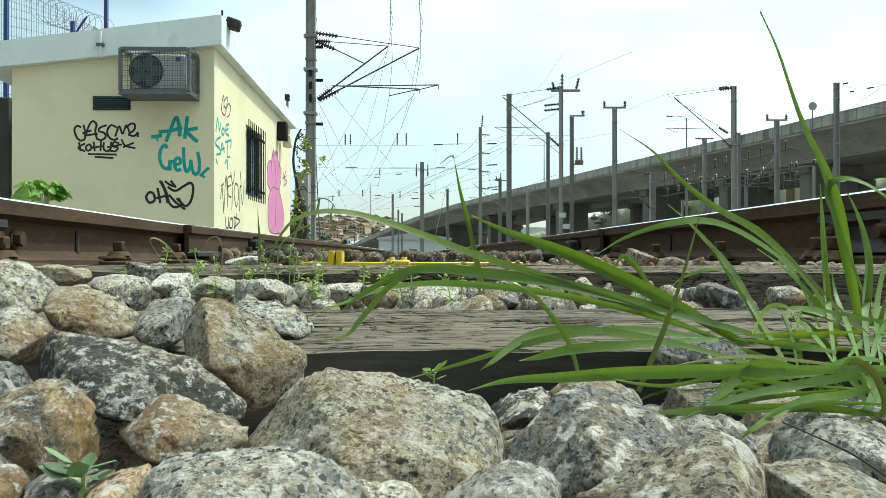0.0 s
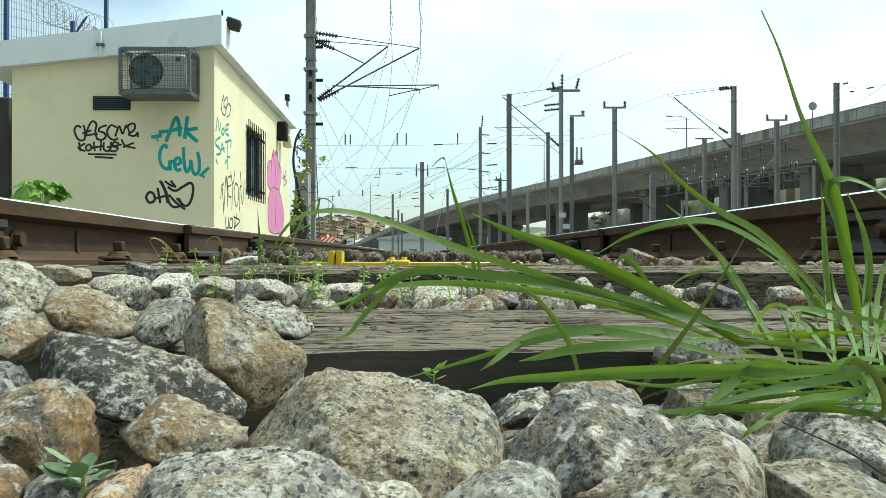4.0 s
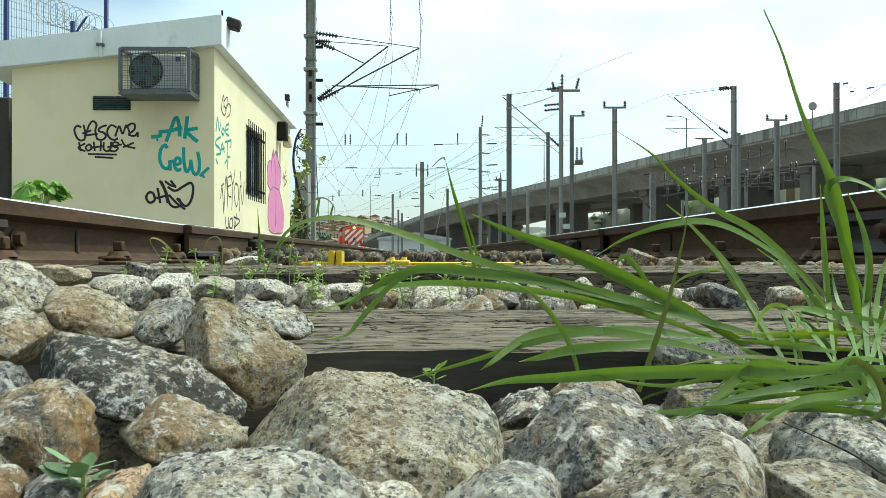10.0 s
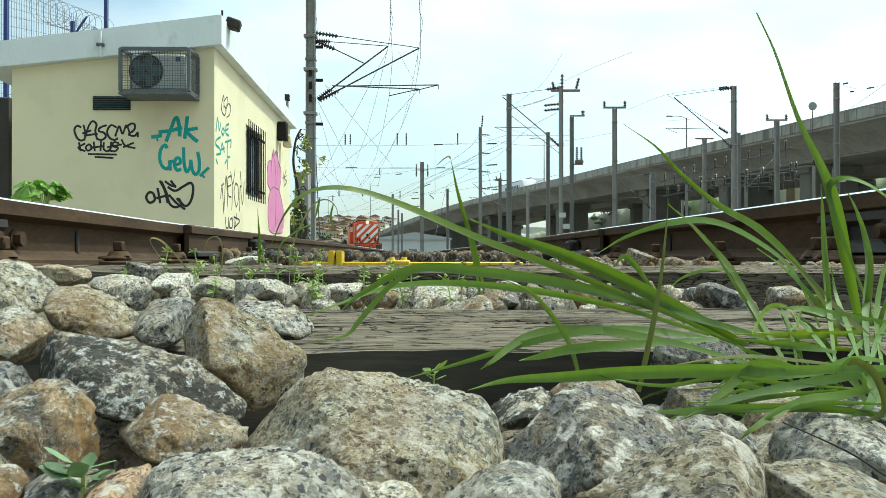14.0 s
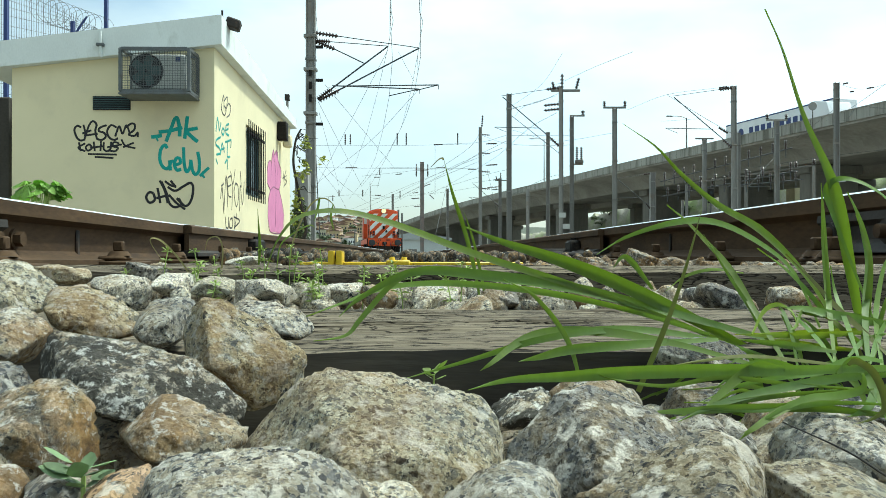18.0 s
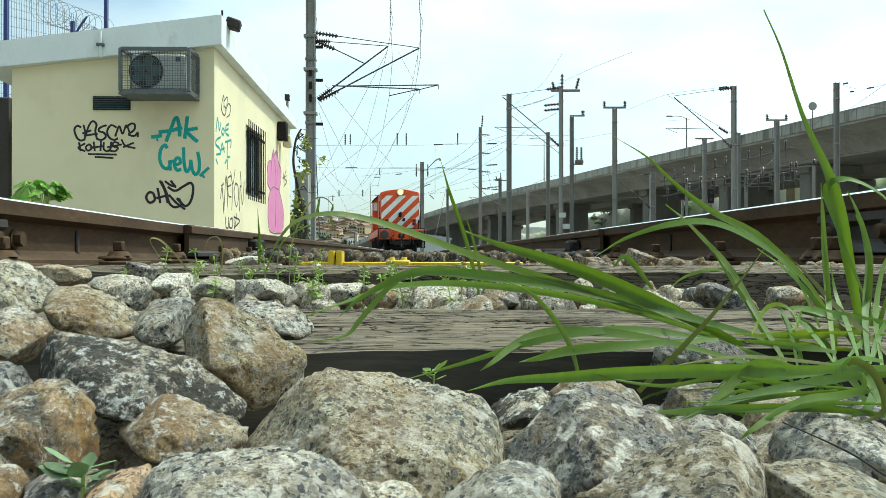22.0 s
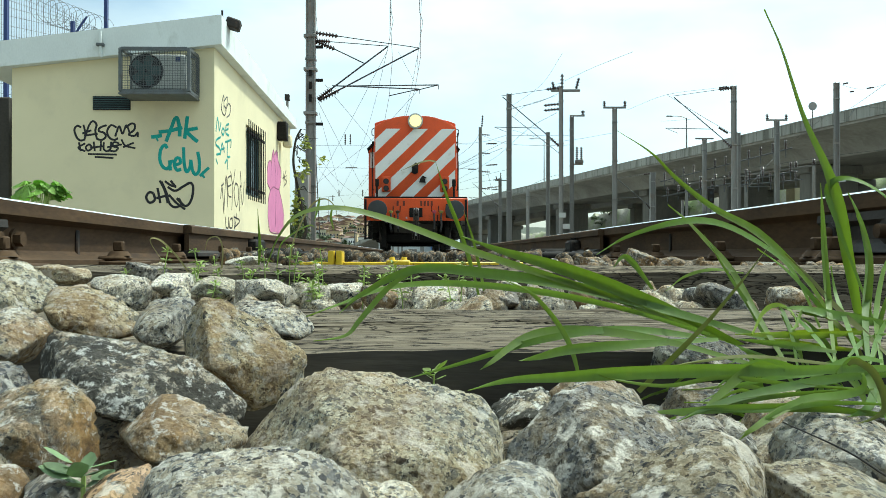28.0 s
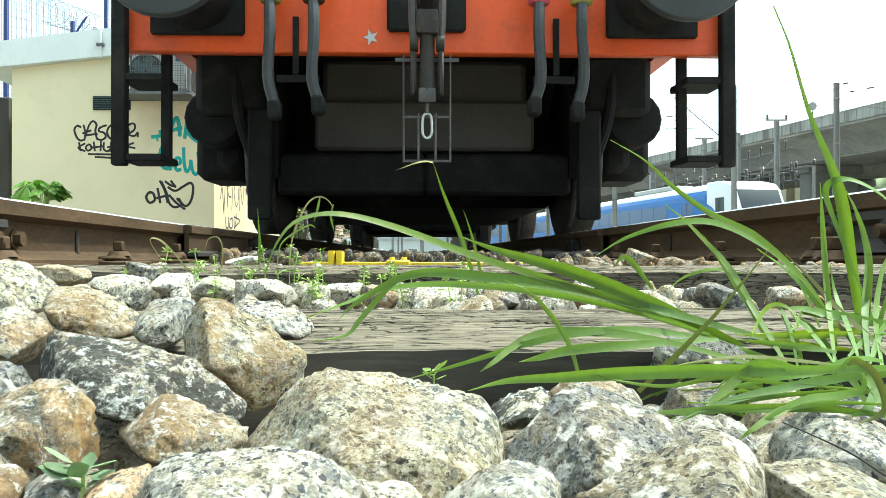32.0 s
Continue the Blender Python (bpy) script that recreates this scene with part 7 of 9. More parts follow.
for k in (30, 37, 44, 51, 58, 65, 71):
    p = VLINE[k]
    d = (VLINE[k + 1] - VLINE[k - 1]).normalized()
    side = Vector((d.y, -d.x, 0)).normalized()
    m = Matrix(((side.x, d.x, 0, p.x), (side.y, d.y, 0, p.y), (0, 0, 1, 0), (0, 0, 0, 1)))
    for x, low in ((5.2, 3.1), (19.3, 2.9)):
        part("pier", add_box(bmesh.new(), (x, -0.9, -1.2), (x + 5.4, 0.9, p.z - low), 0.15, m), CONCRETE, VIA)
        part("pier_head", add_box(bmesh.new(), (x - 0.4, -1.1, p.z - low - 0.9), (x + 5.8, 1.1, p.z - low - 0.002), 0.1, m), CONCRETE, VIA)

# dark open joints between the parapet panels
b = bmesh.new()
for k in range(16, 80):
    for u in (0.0, 0.5):
        p = VLINE[k].lerp(VLINE[k + 1], u)
        d = (VLINE[k + 1] - VLINE[k]).normalized()
        side = Vector((d.y, -d.x, 0)).normalized()
        add_box(b, (-0.125, -0.02, -0.95), (-0.1205, 0.02, -0.09), 0, Matrix(((side.x, d.x, 0, p.x), (side.y, d.y, 0, p.y), (0, 0, 1, p.z), (0, 0, 0, 1))))
part("panel_joints", b, SOOT_LINE, VIA, "dark joints between parapet panels")


def street_lamp(at, h, s):
    root = thing("street_lamp", "slim grey street lamp on the viaduct", "street lamp", at, 0, "street lamps")
    part("pole", add_rod(bmesh.new(), (0, 0, 0), (0, 0, h), 0.09, 0.05, seg=8), GALV, root)
    part("arm", add_tube(bmesh.new(), smooth_line([(0, 0, h - 0.1), (s * 0.6, 0, h + 0.15), (s * 1.6, 0, h + 0.2)], 8), 0.04, 6), GALV, root)
    part("lamp_head", add_box(bmesh.new(), (min(s * 1.5, s * 2.2), -0.12, h + 0.12), (max(s * 1.5, s * 2.2), 0.12, h + 0.24), 0.03), GALV, root)


street_lamp((15.2822, 128, 10.8845), 6.4, -1)
street_lamp((26.7416, 93, 11.7064), 3.3, -1)
street_lamp((-19.6312, 230, 9.5507), 9.0, 1)
street_lamp((-37.9014, 280, 10.8708), 8.0, 1)
sign = thing("road_sign", "round grey-backed road sign on a thin post", "sign", (31.8575, 73, 11.5378))
part("post", add_rod(bmesh.new(), (0, 0, -1), (0, 0, 0.9), 0.04, seg=8), GALV, sign)
part("disc", add_rod(bmesh.new(), (0, -0.03, 1.25), (0, 0.0, 1.25), 0.36, seg=24), GALV, sign)

# ---- lorry on the viaduct ----
LORRY_WHITE = shader("white_lorry_side", (0.72, 0.74, 0.76), 0.5, spread=0.06, scale=1, fine=20, bump=0.03, stain=(0.5, 0.5, 0.5), stain_at=(0.6, 0.9), stain_scale=0.8)
LORRY_BLUE = shader("dark_blue_lettering", (0.03, 0.05, 0.16), 0.5, spread=0.1, bump=0)
LORRY = thing("lorry", "white articulated lorry with dark blue marks on its trailer side", "lorry")
part("trailer_body", add_box(bmesh.new(), (-2.55, 0, 1.1), (0, 17.6, 4.0), 0.05), LORRY_WHITE, LORRY)
part("roof_rail", add_box(bmesh.new(), (-0.02, 0.05, 3.9), (0.02, 17.55, 4.03), 0.005), LORRY_BLUE, LORRY)
part("chassis", add_box(bmesh.new(), (-1.9, 0.3, 0.7), (-0.6, 17.4, 1.09)), SOOT, LORRY)
for k in range(9):
    y = 4.4 + k * 1.05
    part("side_mark", add_box(bmesh.new(), (0.002, y, 2.45), (0.012, y + 0.72, 3.2), 0.004), LORRY_BLUE, LORRY, "dark blue block mark")
part("side_emblem", add_rod(bmesh.new(), (0.002, 2.9, 2.8), (0.012, 2.9, 2.8), 0.5, seg=20), LORRY_BLUE, LORRY)
cabin = part("cab", add_prism(bmesh.new(), [(0, 0.9), (2.2, 0.9), (2.3, 2.2), (1.9, 3.2), (0.2, 3.55), (0, 3.4)], -2.5, 0, 0.06), LORRY_WHITE, LORRY)
cabin.matrix_basis = pose(0, 17.9, 0, 0, 0, 90)
part("cab_window", add_box(bmesh.new(), (-0.02, 18.9, 2.2), (0.03, 19.6, 2.95), 0.01), GLASS, LORRY)
for y in (1.2, 2.5, 3.8, 16.0, 19.2):
    part("wheel", add_rod(bmesh.new(), (-2.5, y, 0.5), (-0.05, y, 0.5), 0.5, seg=18), SOOT, LORRY)

# ---- the passenger train on a track further over ----
T_WHITE = shader("white_train_paint", (0.72, 0.74, 0.75), 0.35, spread=0.05, scale=1, fine=20, bump=0.03, stain=(0.5, 0.5, 0.48), stain_at=(0.6, 0.9), stain_scale=1)
T_BLUE = shader("blue_train_paint", (0.025, 0.15, 0.46), 0.35, spread=0.1, scale=1, fine=20, bump=0.03, stain=(0.02, 0.06, 0.2), stain_at=(0.6, 0.9), stain_scale=1)
T_PANE = shader("grey_tinted_train_glass", (0.03, 0.085, 0.21), 0.15, spread=0.1, bump=0, spec=0.6)
T_SCREEN = shader("grey_tinted_windscreen", (0.045, 0.052, 0.056), 0.35, spread=0.1, bump=0, spec=0.15)
T_RED = shader("red_train_mark", (0.5, 0.03, 0.03), 0.4, spread=0.1, bump=0)
TRAIN = thing("passenger_train", "white and blue electric passenger train with a sloping nose", "train")


def car_section(half, foot, top):
    return [(-half, foot), (half, foot), (half, top - 0.75), (half * 0.9, top - 0.35), (half * 0.6, top - 0.08), (0, top), (-half * 0.6, top - 0.08), (-half * 0.9, top - 0.35), (-half, top - 0.75)]


nose = part("nose", add_prism(bmesh.new(), [(0, 0.6), (0.15, 0.5), (4.0, 0.5), (4.0, 3.95), (2.4, 3.92), (1.4, 3.72), (0.9, 3.35), (0.25, 2.1), (0.0, 1.6)], -1.4, 1.4, 0.12), T_WHITE, TRAIN, "white sloping cab nose")
nose.matrix_basis = pose(0, 0, 0, 0, 0, 90)
wind = part("windscreen", add_prism(bmesh.new(), [(0.27, 2.12), (0.33, 2.1), (0.95, 3.3), (0.89, 3.33)], -1.2, 1.2, 0.01), T_SCREEN, TRAIN, "dark raked windscreen")
wind.matrix_basis = pose(0, -0.05, 0.03, 0, 0, 90)
for s in (-1, 1):
    part("cab_window", add_box(bmesh.new(), (s * 1.405 - 0.006, 1.9, 2.15), (s * 1.405 + 0.006, 2.9, 3.0), 0.005), GLASS, TRAIN)
    part("headlight", add_box(bmesh.new(), (s * 1.0 - 0.22, -0.02, 1.3), (s * 1.0 + 0.22, 0.06, 1.5), 0.02), GLASS, TRAIN)
    skirt = part("nose_skirt", add_prism(bmesh.new(), [(0.6, 0.55), (3.98, 0.55), (3.98, 2.75), (3.3, 2.5), (2.5, 1.95), (1.6, 1.5), (0.6, 1.3)], s * 1.41 - 0.008, s * 1.41 + 0.008), T_BLUE, TRAIN, "blue sweep along the cab side")
    skirt.matrix_basis = pose(0, 0, 0, 0, 0, 90)
    part("red_mark", add_box(bmesh.new(), (s * 1.412 - 0.008, 24.6, 1.0), (s * 1.412 + 0.008, 25.2, 2.4), 0.006), T_RED, TRAIN)
for c in range(3):
    y0 = 4.01 + c * 22.2
    body = part("car_body", add_prism(bmesh.new(), car_section(1.4, 0.55, 3.95), y0, y0 + 21.6, 0.03), T_BLUE, TRAIN, "blue car body")
    part("roof", add_prism(bmesh.new(), [(-1.30, 3.5), (1.30, 3.5), (1.28, 3.62), (0.86, 3.91), (0, 3.99), (-0.86, 3.91), (-1.28, 3.62)], y0 + 0.02, y0 + 21.58), T_WHITE, body, "white car roof")
    part("underframe", add_box(bmesh.new(), (-1.2, y0 + 0.3, 0.15), (1.2, y0 + 21, 0.54), 0.03), SOOT, body)
    for s in (-1, 1):
        part("upper_band", add_box(bmesh.new(), (s * 1.405 - 0.008, y0 + 0.02, 2.98), (s * 1.405 + 0.008, y0 + 21.5, 3.26), 0.004), T_BLUE, body)
        for k in range(7):
            part("window", add_box(bmesh.new(), (s * 1.408 - 0.008, y0 + 5.2 + k * 2.05, 1.95), (s * 1.408 + 0.008, y0 + 7.2 + k * 2.05, 2.9), 0.005), T_PANE, body)
        for k in range(2):
            part("door", add_box(bmesh.new(), (s * 1.408 - 0.008, y0 + 1.6 + k * 0.85, 1.1), (s * 1.408 + 0.008, y0 + 2.35 + k * 0.85, 2.9), 0.005), T_PANE, body)
    b = bmesh.new()
    part("roof_box", add_box(b, (-0.8, y0 + 6, 3.95), (0.8, y0 + 12, 4.25), 0.06), AC_WHITE, body)
    for y in (y0 + 3, y0 + 18.5):
        for dy in (-1.2, 1.2):
            part("wheelset", add_rod(bmesh.new(), (-0.95, y + dy, 0.45), (0.95, y + dy, 0.45), 0.45, seg=18), SOOT, body)

# the straight track it runs on
TA, TB = Vector((8.2, 97.6, 0)), Vector((17.5, 43.3, 0))
for off in (-0.87, 0.87):
    d = (TB - TA).normalized()
    sd = Vector((d.y, -d.x, 0))
    root = tagged(new("rail"), "rusty brown rail of a further track", "rail", "rails")
    part("web_and_foot", add_sweep(bmesh.new(), rail_outline(RAIL_H), [TA - d * 620 + sd * off + Vector((0, 0, 0.2)), TB + d * 40 + sd * off + Vector((0, 0, 0.2))]), RUST, root)

# ---- buildings and hill far off ----
SHED_W = shader("pale_shed_cladding", (0.50, 0.53, 0.52), 0.6, spread=0.08, scale=0.3, fine=4, bump=0.05)
SHED_R = shader("grey_shed_roof", (0.36, 0.38, 0.38), 0.6, spread=0.1, scale=0.3, fine=3, bump=0.05)
SHED = thing("shed", "long low pale grey industrial shed below the viaduct", "shed", (-6.2, 150, -1.0))
part("wall", add_box(bmesh.new(), (-5.2, 0, 0), (7.5, 14, 3.6), 0.03), SHED_W, SHED)
part("roof", add_prism(bmesh.new(), [(-5.5, 3.6), (7.8, 3.6), (7.8, 3.9), (1.2, 4.9), (-5.5, 3.9)], -0.4, 14.4), SHED_R, SHED)
part("base_band", add_box(bmesh.new(), (-5.22, -0.03, 0.0), (7.52, -0.005, 1.2)), SHED_R, SHED)
SHED2 = thing("wall_block", "small cream plastered block beyond the viaduct", "building", (50.45, 118, -1.0))
part("wall", add_box(bmesh.new(), (-1.48, 0, 0), (1.48, 3, 11.9), 0.03), PLASTER, SHED2)

HILL = shader("distant_wooded_hill", (0.09, 0.10, 0.07), 0.95, spread=0.4, scale=0.03, fine=0.4, bump=0.4, depth=1.0)
BANK = shader("rough_grass_bank", (0.32, 0.30, 0.24), 0.95, spread=0.45, scale=0.3, fine=4, bump=0.6, depth=0.2, stain=(0.22, 0.27, 0.11), stain_at=(0.46, 0.6), stain_scale=0.12)


def mound(name, x0, x1, y0, y1, height, nx, ny, material, label):
    """Rising land: height is a function of x and y."""
    b = bmesh.new()
    g = [[b.verts.new((x0 + (x1 - x0) * i / nx, y0 + (y1 - y0) * j / ny, height(x0 + (x1 - x0) * i / nx, y0 + (y1 - y0) * j / ny))) for i in range(nx + 1)] for j in range(ny + 1)]
    for a, c in zip(g, g[1:]):
        for i in range(nx):
            b.faces.new((a[i], a[i + 1], c[i + 1], c[i]))
    return solid(name, b, material, label, "hill", kind="structure")


def hill_h(x, y):
    k = min(1.0, max(0.0, (y - 420) / 260))
    return -2 + k * k * (3 - 2 * k) * (25 + 7 * noise.noise((x * 0.012, y * 0.004, 3)) + 3 * noise.noise((x * 0.05, y * 0.02, 7)) - 0.035 * max(0, x + 60))


mound("hill", -700, 420, 400, 800, hill_h, 70, 24, HILL, "low wooded hill with a town on it")


def bank_h(x, y):
    e = x - (78.5 - 0.247 * y)
    k, k2 = min(1.0, max(0.0, e / 4)), min(1.0, max(0.0, (e - 9) / 25))
    tall = float(np.interp(y, [90, 160, 185, 200, 230], [11.3, 11.3, 11.0, 10.0, 7.0]))
    return -1.2 + k * k * (3 - 2 * k) * tall + k2 * k2 * (3 - 2 * k2) * 3.0 + k * (0.8 * noise.noise((x * 0.12, y * 0.08, 1)) + 0.4 * noise.noise((x * 0.5, y * 0.3, 2)))


mound("embankment", 10, 160, 70, 270, bank_h, 110, 76, BANK, "rough green grassy embankment behind the viaduct")

WALLS = [shader("house_wall_" + n, c, 0.9, spread=0.08, scale=0.2, fine=2, bump=0) for n, c in (("white", (0.72, 0.70, 0.66)), ("cream", (0.66, 0.58, 0.42)), ("ochre", (0.55, 0.42, 0.25)), ("grey", (0.45, 0.44, 0.42)))]
TILE = shader("orange_roof_tiles", (0.20, 0.125, 0.09), 0.9, spread=0.2, scale=0.3, fine=3, bump=0)
rng = random.Random(21)
house_kinds = []
for k in range(6):
    w, dpt, h = rng.uniform(4.5, 8), rng.uniform(5, 8), rng.choice((3.2, 4.2, 6))
    me_wall = finish("wall", add_box(bmesh.new(), (-w / 2, 0, -3), (w / 2, dpt, h)), WALLS[k % 4])
    me_roof = finish("roof", add_prism(bmesh.new(), [(-w / 2 - 0.4, h), (w / 2 + 0.4, h), (0, h + w * 0.22)], -0.4, dpt + 0.4), TILE)
    me_win = finish("window", add_box(bmesh.new(), (-0.5, -0.06, -0.7), (0.5, 0.0, 0.7)), GLASS)
    house_kinds.append((me_wall, me_roof, me_win, w, h))
for k in range(130):
    y = rng.uniform(500, 700)
    px = rng.uniform(-0.165, -0.06)
    x = px * y
    me_wall, me_roof, me_win, w, h = house_kinds[rng.randrange(6)]
    root = thing("house", "small pale house with an orange tiled roof on the hill", "house", (x, y, hill_h(x, y) - 0.5), rng.uniform(-35, 35), "houses of the town")
    for nm, me in (("wall", me_wall), ("roof", me_roof)):
        new(nm, me).parent = root
    for fl in range(int(h // 2.8)):
        for i in range(3):
            o = new("window", me_win)
            o.parent, o.location = root, ((i - 1) * w * 0.3, -0.01, 1.5 + fl * 2.2)
for at in ((49.236, 260, 9.0569), (54.8095, 300, 9.6435), (52.4885, 320, 9.6434)):
    me_wall, me_roof, me_win, w, h = house_kinds[1]
    root = thing("house", "small pale house with an orange tiled roof beyond the viaduct", "house", (at[0], at[1], -1.5), 10, "houses of the town")
    for nm, me in (("wall", me_wall), ("roof", me_roof)):
        new(nm, me).parent = root


# ---- leaves and bushes ----
def leaf_cloud(count, spread, size, seed, centre=(0, 0, 0)):
    """Many small folded leaves strewn through an uneven space."""
    r = random.Random(seed)
    verts, faces = [], []
    lobes = [(Vector((r.uniform(-1, 1) * spread[0], r.uniform(-1, 1) * spread[1], r.uniform(-1, 1) * spread[2])) * 0.7, r.uniform(0.35, 0.7)) for _ in range(7)]
    for _ in range(count):
        c, k = r.choice(lobes)
        p = c + Vector((r.gauss(0, 0.33) * spread[0], r.gauss(0, 0.33) * spread[1], r.gauss(0, 0.33) * spread[2])) * k + Vector(centre)
        m = Euler((r.uniform(-0.9, 0.9), r.uniform(-0.9, 0.9), r.uniform(0, 6.3))).to_matrix()
        s = size * r.uniform(0.6, 1.4)
        b = len(verts)
        for v in ((0, -1, 0), (-0.5, 0, 0.15), (0, 1, -0.1), (0.5, 0, 0.15)):
            verts.append(tuple(p + m @ Vector(v) * s))
        faces += [(b, b + 1, b + 2), (b, b + 2, b + 3)]
    return verts, faces


def bush(at, spread, count, size, seed, label, material):
    root = thing("bush", label, "bush", at, 0, "bushes")
    vs, fs = leaf_cloud(count, spread, size, seed, (0, 0, spread[2]))
    me = bpy.data.meshes.new("foliage")
    me.from_pydata(vs, [], fs)
    me.materials.append(material)
    new("foliage", me).parent = root
    b = bmesh.new()
    for k in range(5):
        a = k * 1.26
        add_tube(b, smooth_line([(0, 0, -0.3), (math.cos(a) * spread[0] * 0.2, math.sin(a) * spread[1] * 0.2, spread[2] * 0.7), (math.cos(a) * spread[0] * 0.6, math.sin(a) * spread[1] * 0.6, spread[2] * 1.4)], 6), 0.02 + spread[2] * 0.02, 5, 0.008)
    part("stem_clump", b, RUST_DARK, root)
    return root


YELLOW_LEAF = shader("yellow_green_leaf", (0.36, 0.40, 0.07), 0.6, spread=0.3, scale=4, fine=30, bump=0, by="island", vary=0.3)
DARK_LEAF = shader("dark_bush_leaf", (0.085, 0.12, 0.045), 0.6, spread=0.4, scale=2, fine=20, bump=0, by="island", vary=0.35)
rng = random.Random(5)
for k in range(24):
    y = rng.uniform(95, 195)
    x = 78.5 - 0.247 * y + rng.uniform(2.5, 11)
    bush((x, y, bank_h(x, y) - 0.4), (rng.uniform(1.5, 3.5), rng.uniform(1.2, 2.5), rng.uniform(0.5, 1.1)), 900, 0.16, k, "dark green scrub on the embankment", DARK_LEAF)
for k in range(24):
    y = rng.uniform(500, 720)
    x = rng.uniform(-0.17, -0.07) * y
    bush((x, y, hill_h(x, y) - 1), (rng.uniform(3, 6), 3, rng.uniform(1.5, 3)), 500, 0.7, 100 + k, "dark round tree on the far hill", DARK_LEAF)
# climbing plant at the far end of the hut: a dark twisted stem, side twigs and yellow-green leaves
CLIMB = thing("climber", "twisted dark climber stem with yellow-green leaves at the hut corner", "climber", (-3.42, 19.7, -0.4))
part("main_stem", add_tube(bmesh.new(), smooth_line([(0.02, 0, 0), (0.12, 0, 0.6), (0.24, 0, 1.05), (0.10, 0, 1.7), (0.02, 0, 2.1), (-0.06, 0, 2.6), (0.0, 0, 3.1), (0.12, 0, 3.35)], 40), 0.05, 8, 0.02), RUST_DARK, CLIMB)
r2 = random.Random(8)
for k in range(14):
    z = r2.uniform(1.2, 3.3)
    x, line = 0.03, [(0.03, 0, z)]
    for i in range(4):
        x += r2.uniform(-0.06, 0.2)
        z += r2.uniform(-0.16, 0.16)
        line.append((x, r2.uniform(-0.1, 0.1), z))
    part("twig", add_tube(bmesh.new(), smooth_line(line, 14), 0.014, 5, 0.004), RUST_DARK, CLIMB)
for k, (x, z, sx, sz, n) in enumerate(((0.22, 3.05, 0.16, 0.22, 70), (0.12, 2.35, 0.18, 0.34, 130), (0.62, 2.6, 0.14, 0.12, 28), (0.05, 1.75, 0.16, 0.25, 70), (0.0, 1.2, 0.2, 0.3, 60))):
    vs, fs = leaf_cloud(n, (sx, 0.2, sz), 0.05, 301 + k, (x, 0, z))
    me = bpy.data.meshes.new("leaf_cluster")
    me.from_pydata(vs, [], fs)
    me.materials.append(YELLOW_LEAF)
    new("leaf_cluster", me).parent = CLIMB
CABINET2 = thing("equipment_post", "dark grey steel equipment post behind the hut", "post", (-3.9681, 24, -0.4))
part("shaft", add_box(bmesh.new(), (-0.2, -0.2, 0), (0.2, 0.2, 2.75), 0.03), GALV, CABINET2)
bush((-3.4953, 20.4, -0.4), (0.35, 0.5, 0.9), 700, 0.06, 303, "dark ivy at the foot of the hut corner", DARK_LEAF)

# ---- fence, razor wire and wall behind the hut ----
FENCE = thing("mesh_fence", "blue steel mesh fence topped with coiled razor wire", "fence")
for at, h in (((-8.7722, 17, 0.144), 6.0), ((-7.9596, 18.2, 0.1512), 5.05), ((-7.5621, 19, 0.156), 6.3)):
    post = part("post", add_box(bmesh.new(), (at[0] - 0.04, at[1] - 0.04, -0.4), (at[0] + 0.04, at[1] + 0.04, h), 0.006), NAVY, FENCE)
    part("post_arm", add_rod(bmesh.new(), (at[0], at[1], h - 0.35), (at[0] + 0.3, at[1], h + 0.1), 0.025, seg=6), NAVY, post)
a, c = Vector((-9.3404, 16.6, 0)), Vector((-7.5621, 19, 0))
b = bmesh.new()
n = 58
for k in range(n + 1):
    p = a.lerp(c, k / n)
    add_box(b, (p.x - 0.003, p.y - 0.003, 2.6), (p.x + 0.003, p.y + 0.003, 6.0 - 1.0 * k / n))
for k in range(16):
    z = 2.7 + k * 0.2
    add_tube(b, [a + Vector((0, 0.006, z)), c + Vector((0, 0.006, min(z, 5.0)))], 0.004, 4)
part("mesh_panel", b, CAGE, FENCE, "fine welded wire mesh")
coil = []
for k in range(190):
    u = k / 190
    p = a.lerp(c, 0.5 + 0.5 * u)
    ang = k * 0.33
    coil.append(p + Vector((0.28 * math.cos(ang), 0.1 * math.cos(ang), 5.05 + 0.28 * math.sin(ang) + 0.18 * (1 - u))))
part("razor_coil", add_tube(bmesh.new(), coil, 0.005, 4), CAGE, FENCE, "coiled razor wire")
solid("yard_wall", add_box(bmesh.new(), (-8.1361, 13.5, -0.4), (-6.9031, 13.7, 2.5467), 0.02), shader("dark_stained_wall", (0.045, 0.04, 0.033), 0.9, spread=0.4, scale=1.5, fine=30, bump=0.3), "dark stained yard wall beside the hut", "wall", kind="structure")

# small vent on the far end of the hut roof
VENT = thing("roof_vent", "small dark metal vent box standing on a flat roof edge", "vent", (-3.42, 18.6, 3.33))
part("pipe", add_rod(bmesh.new(), (0, 0, -0.25), (0, 0, 0.08), 0.03, seg=10), GALV, VENT)
part("cowl", add_box(bmesh.new(), (-0.05, -0.05, 0.081), (0.05, 0.05, 0.22), 0.008), RUST_DARK, VENT)

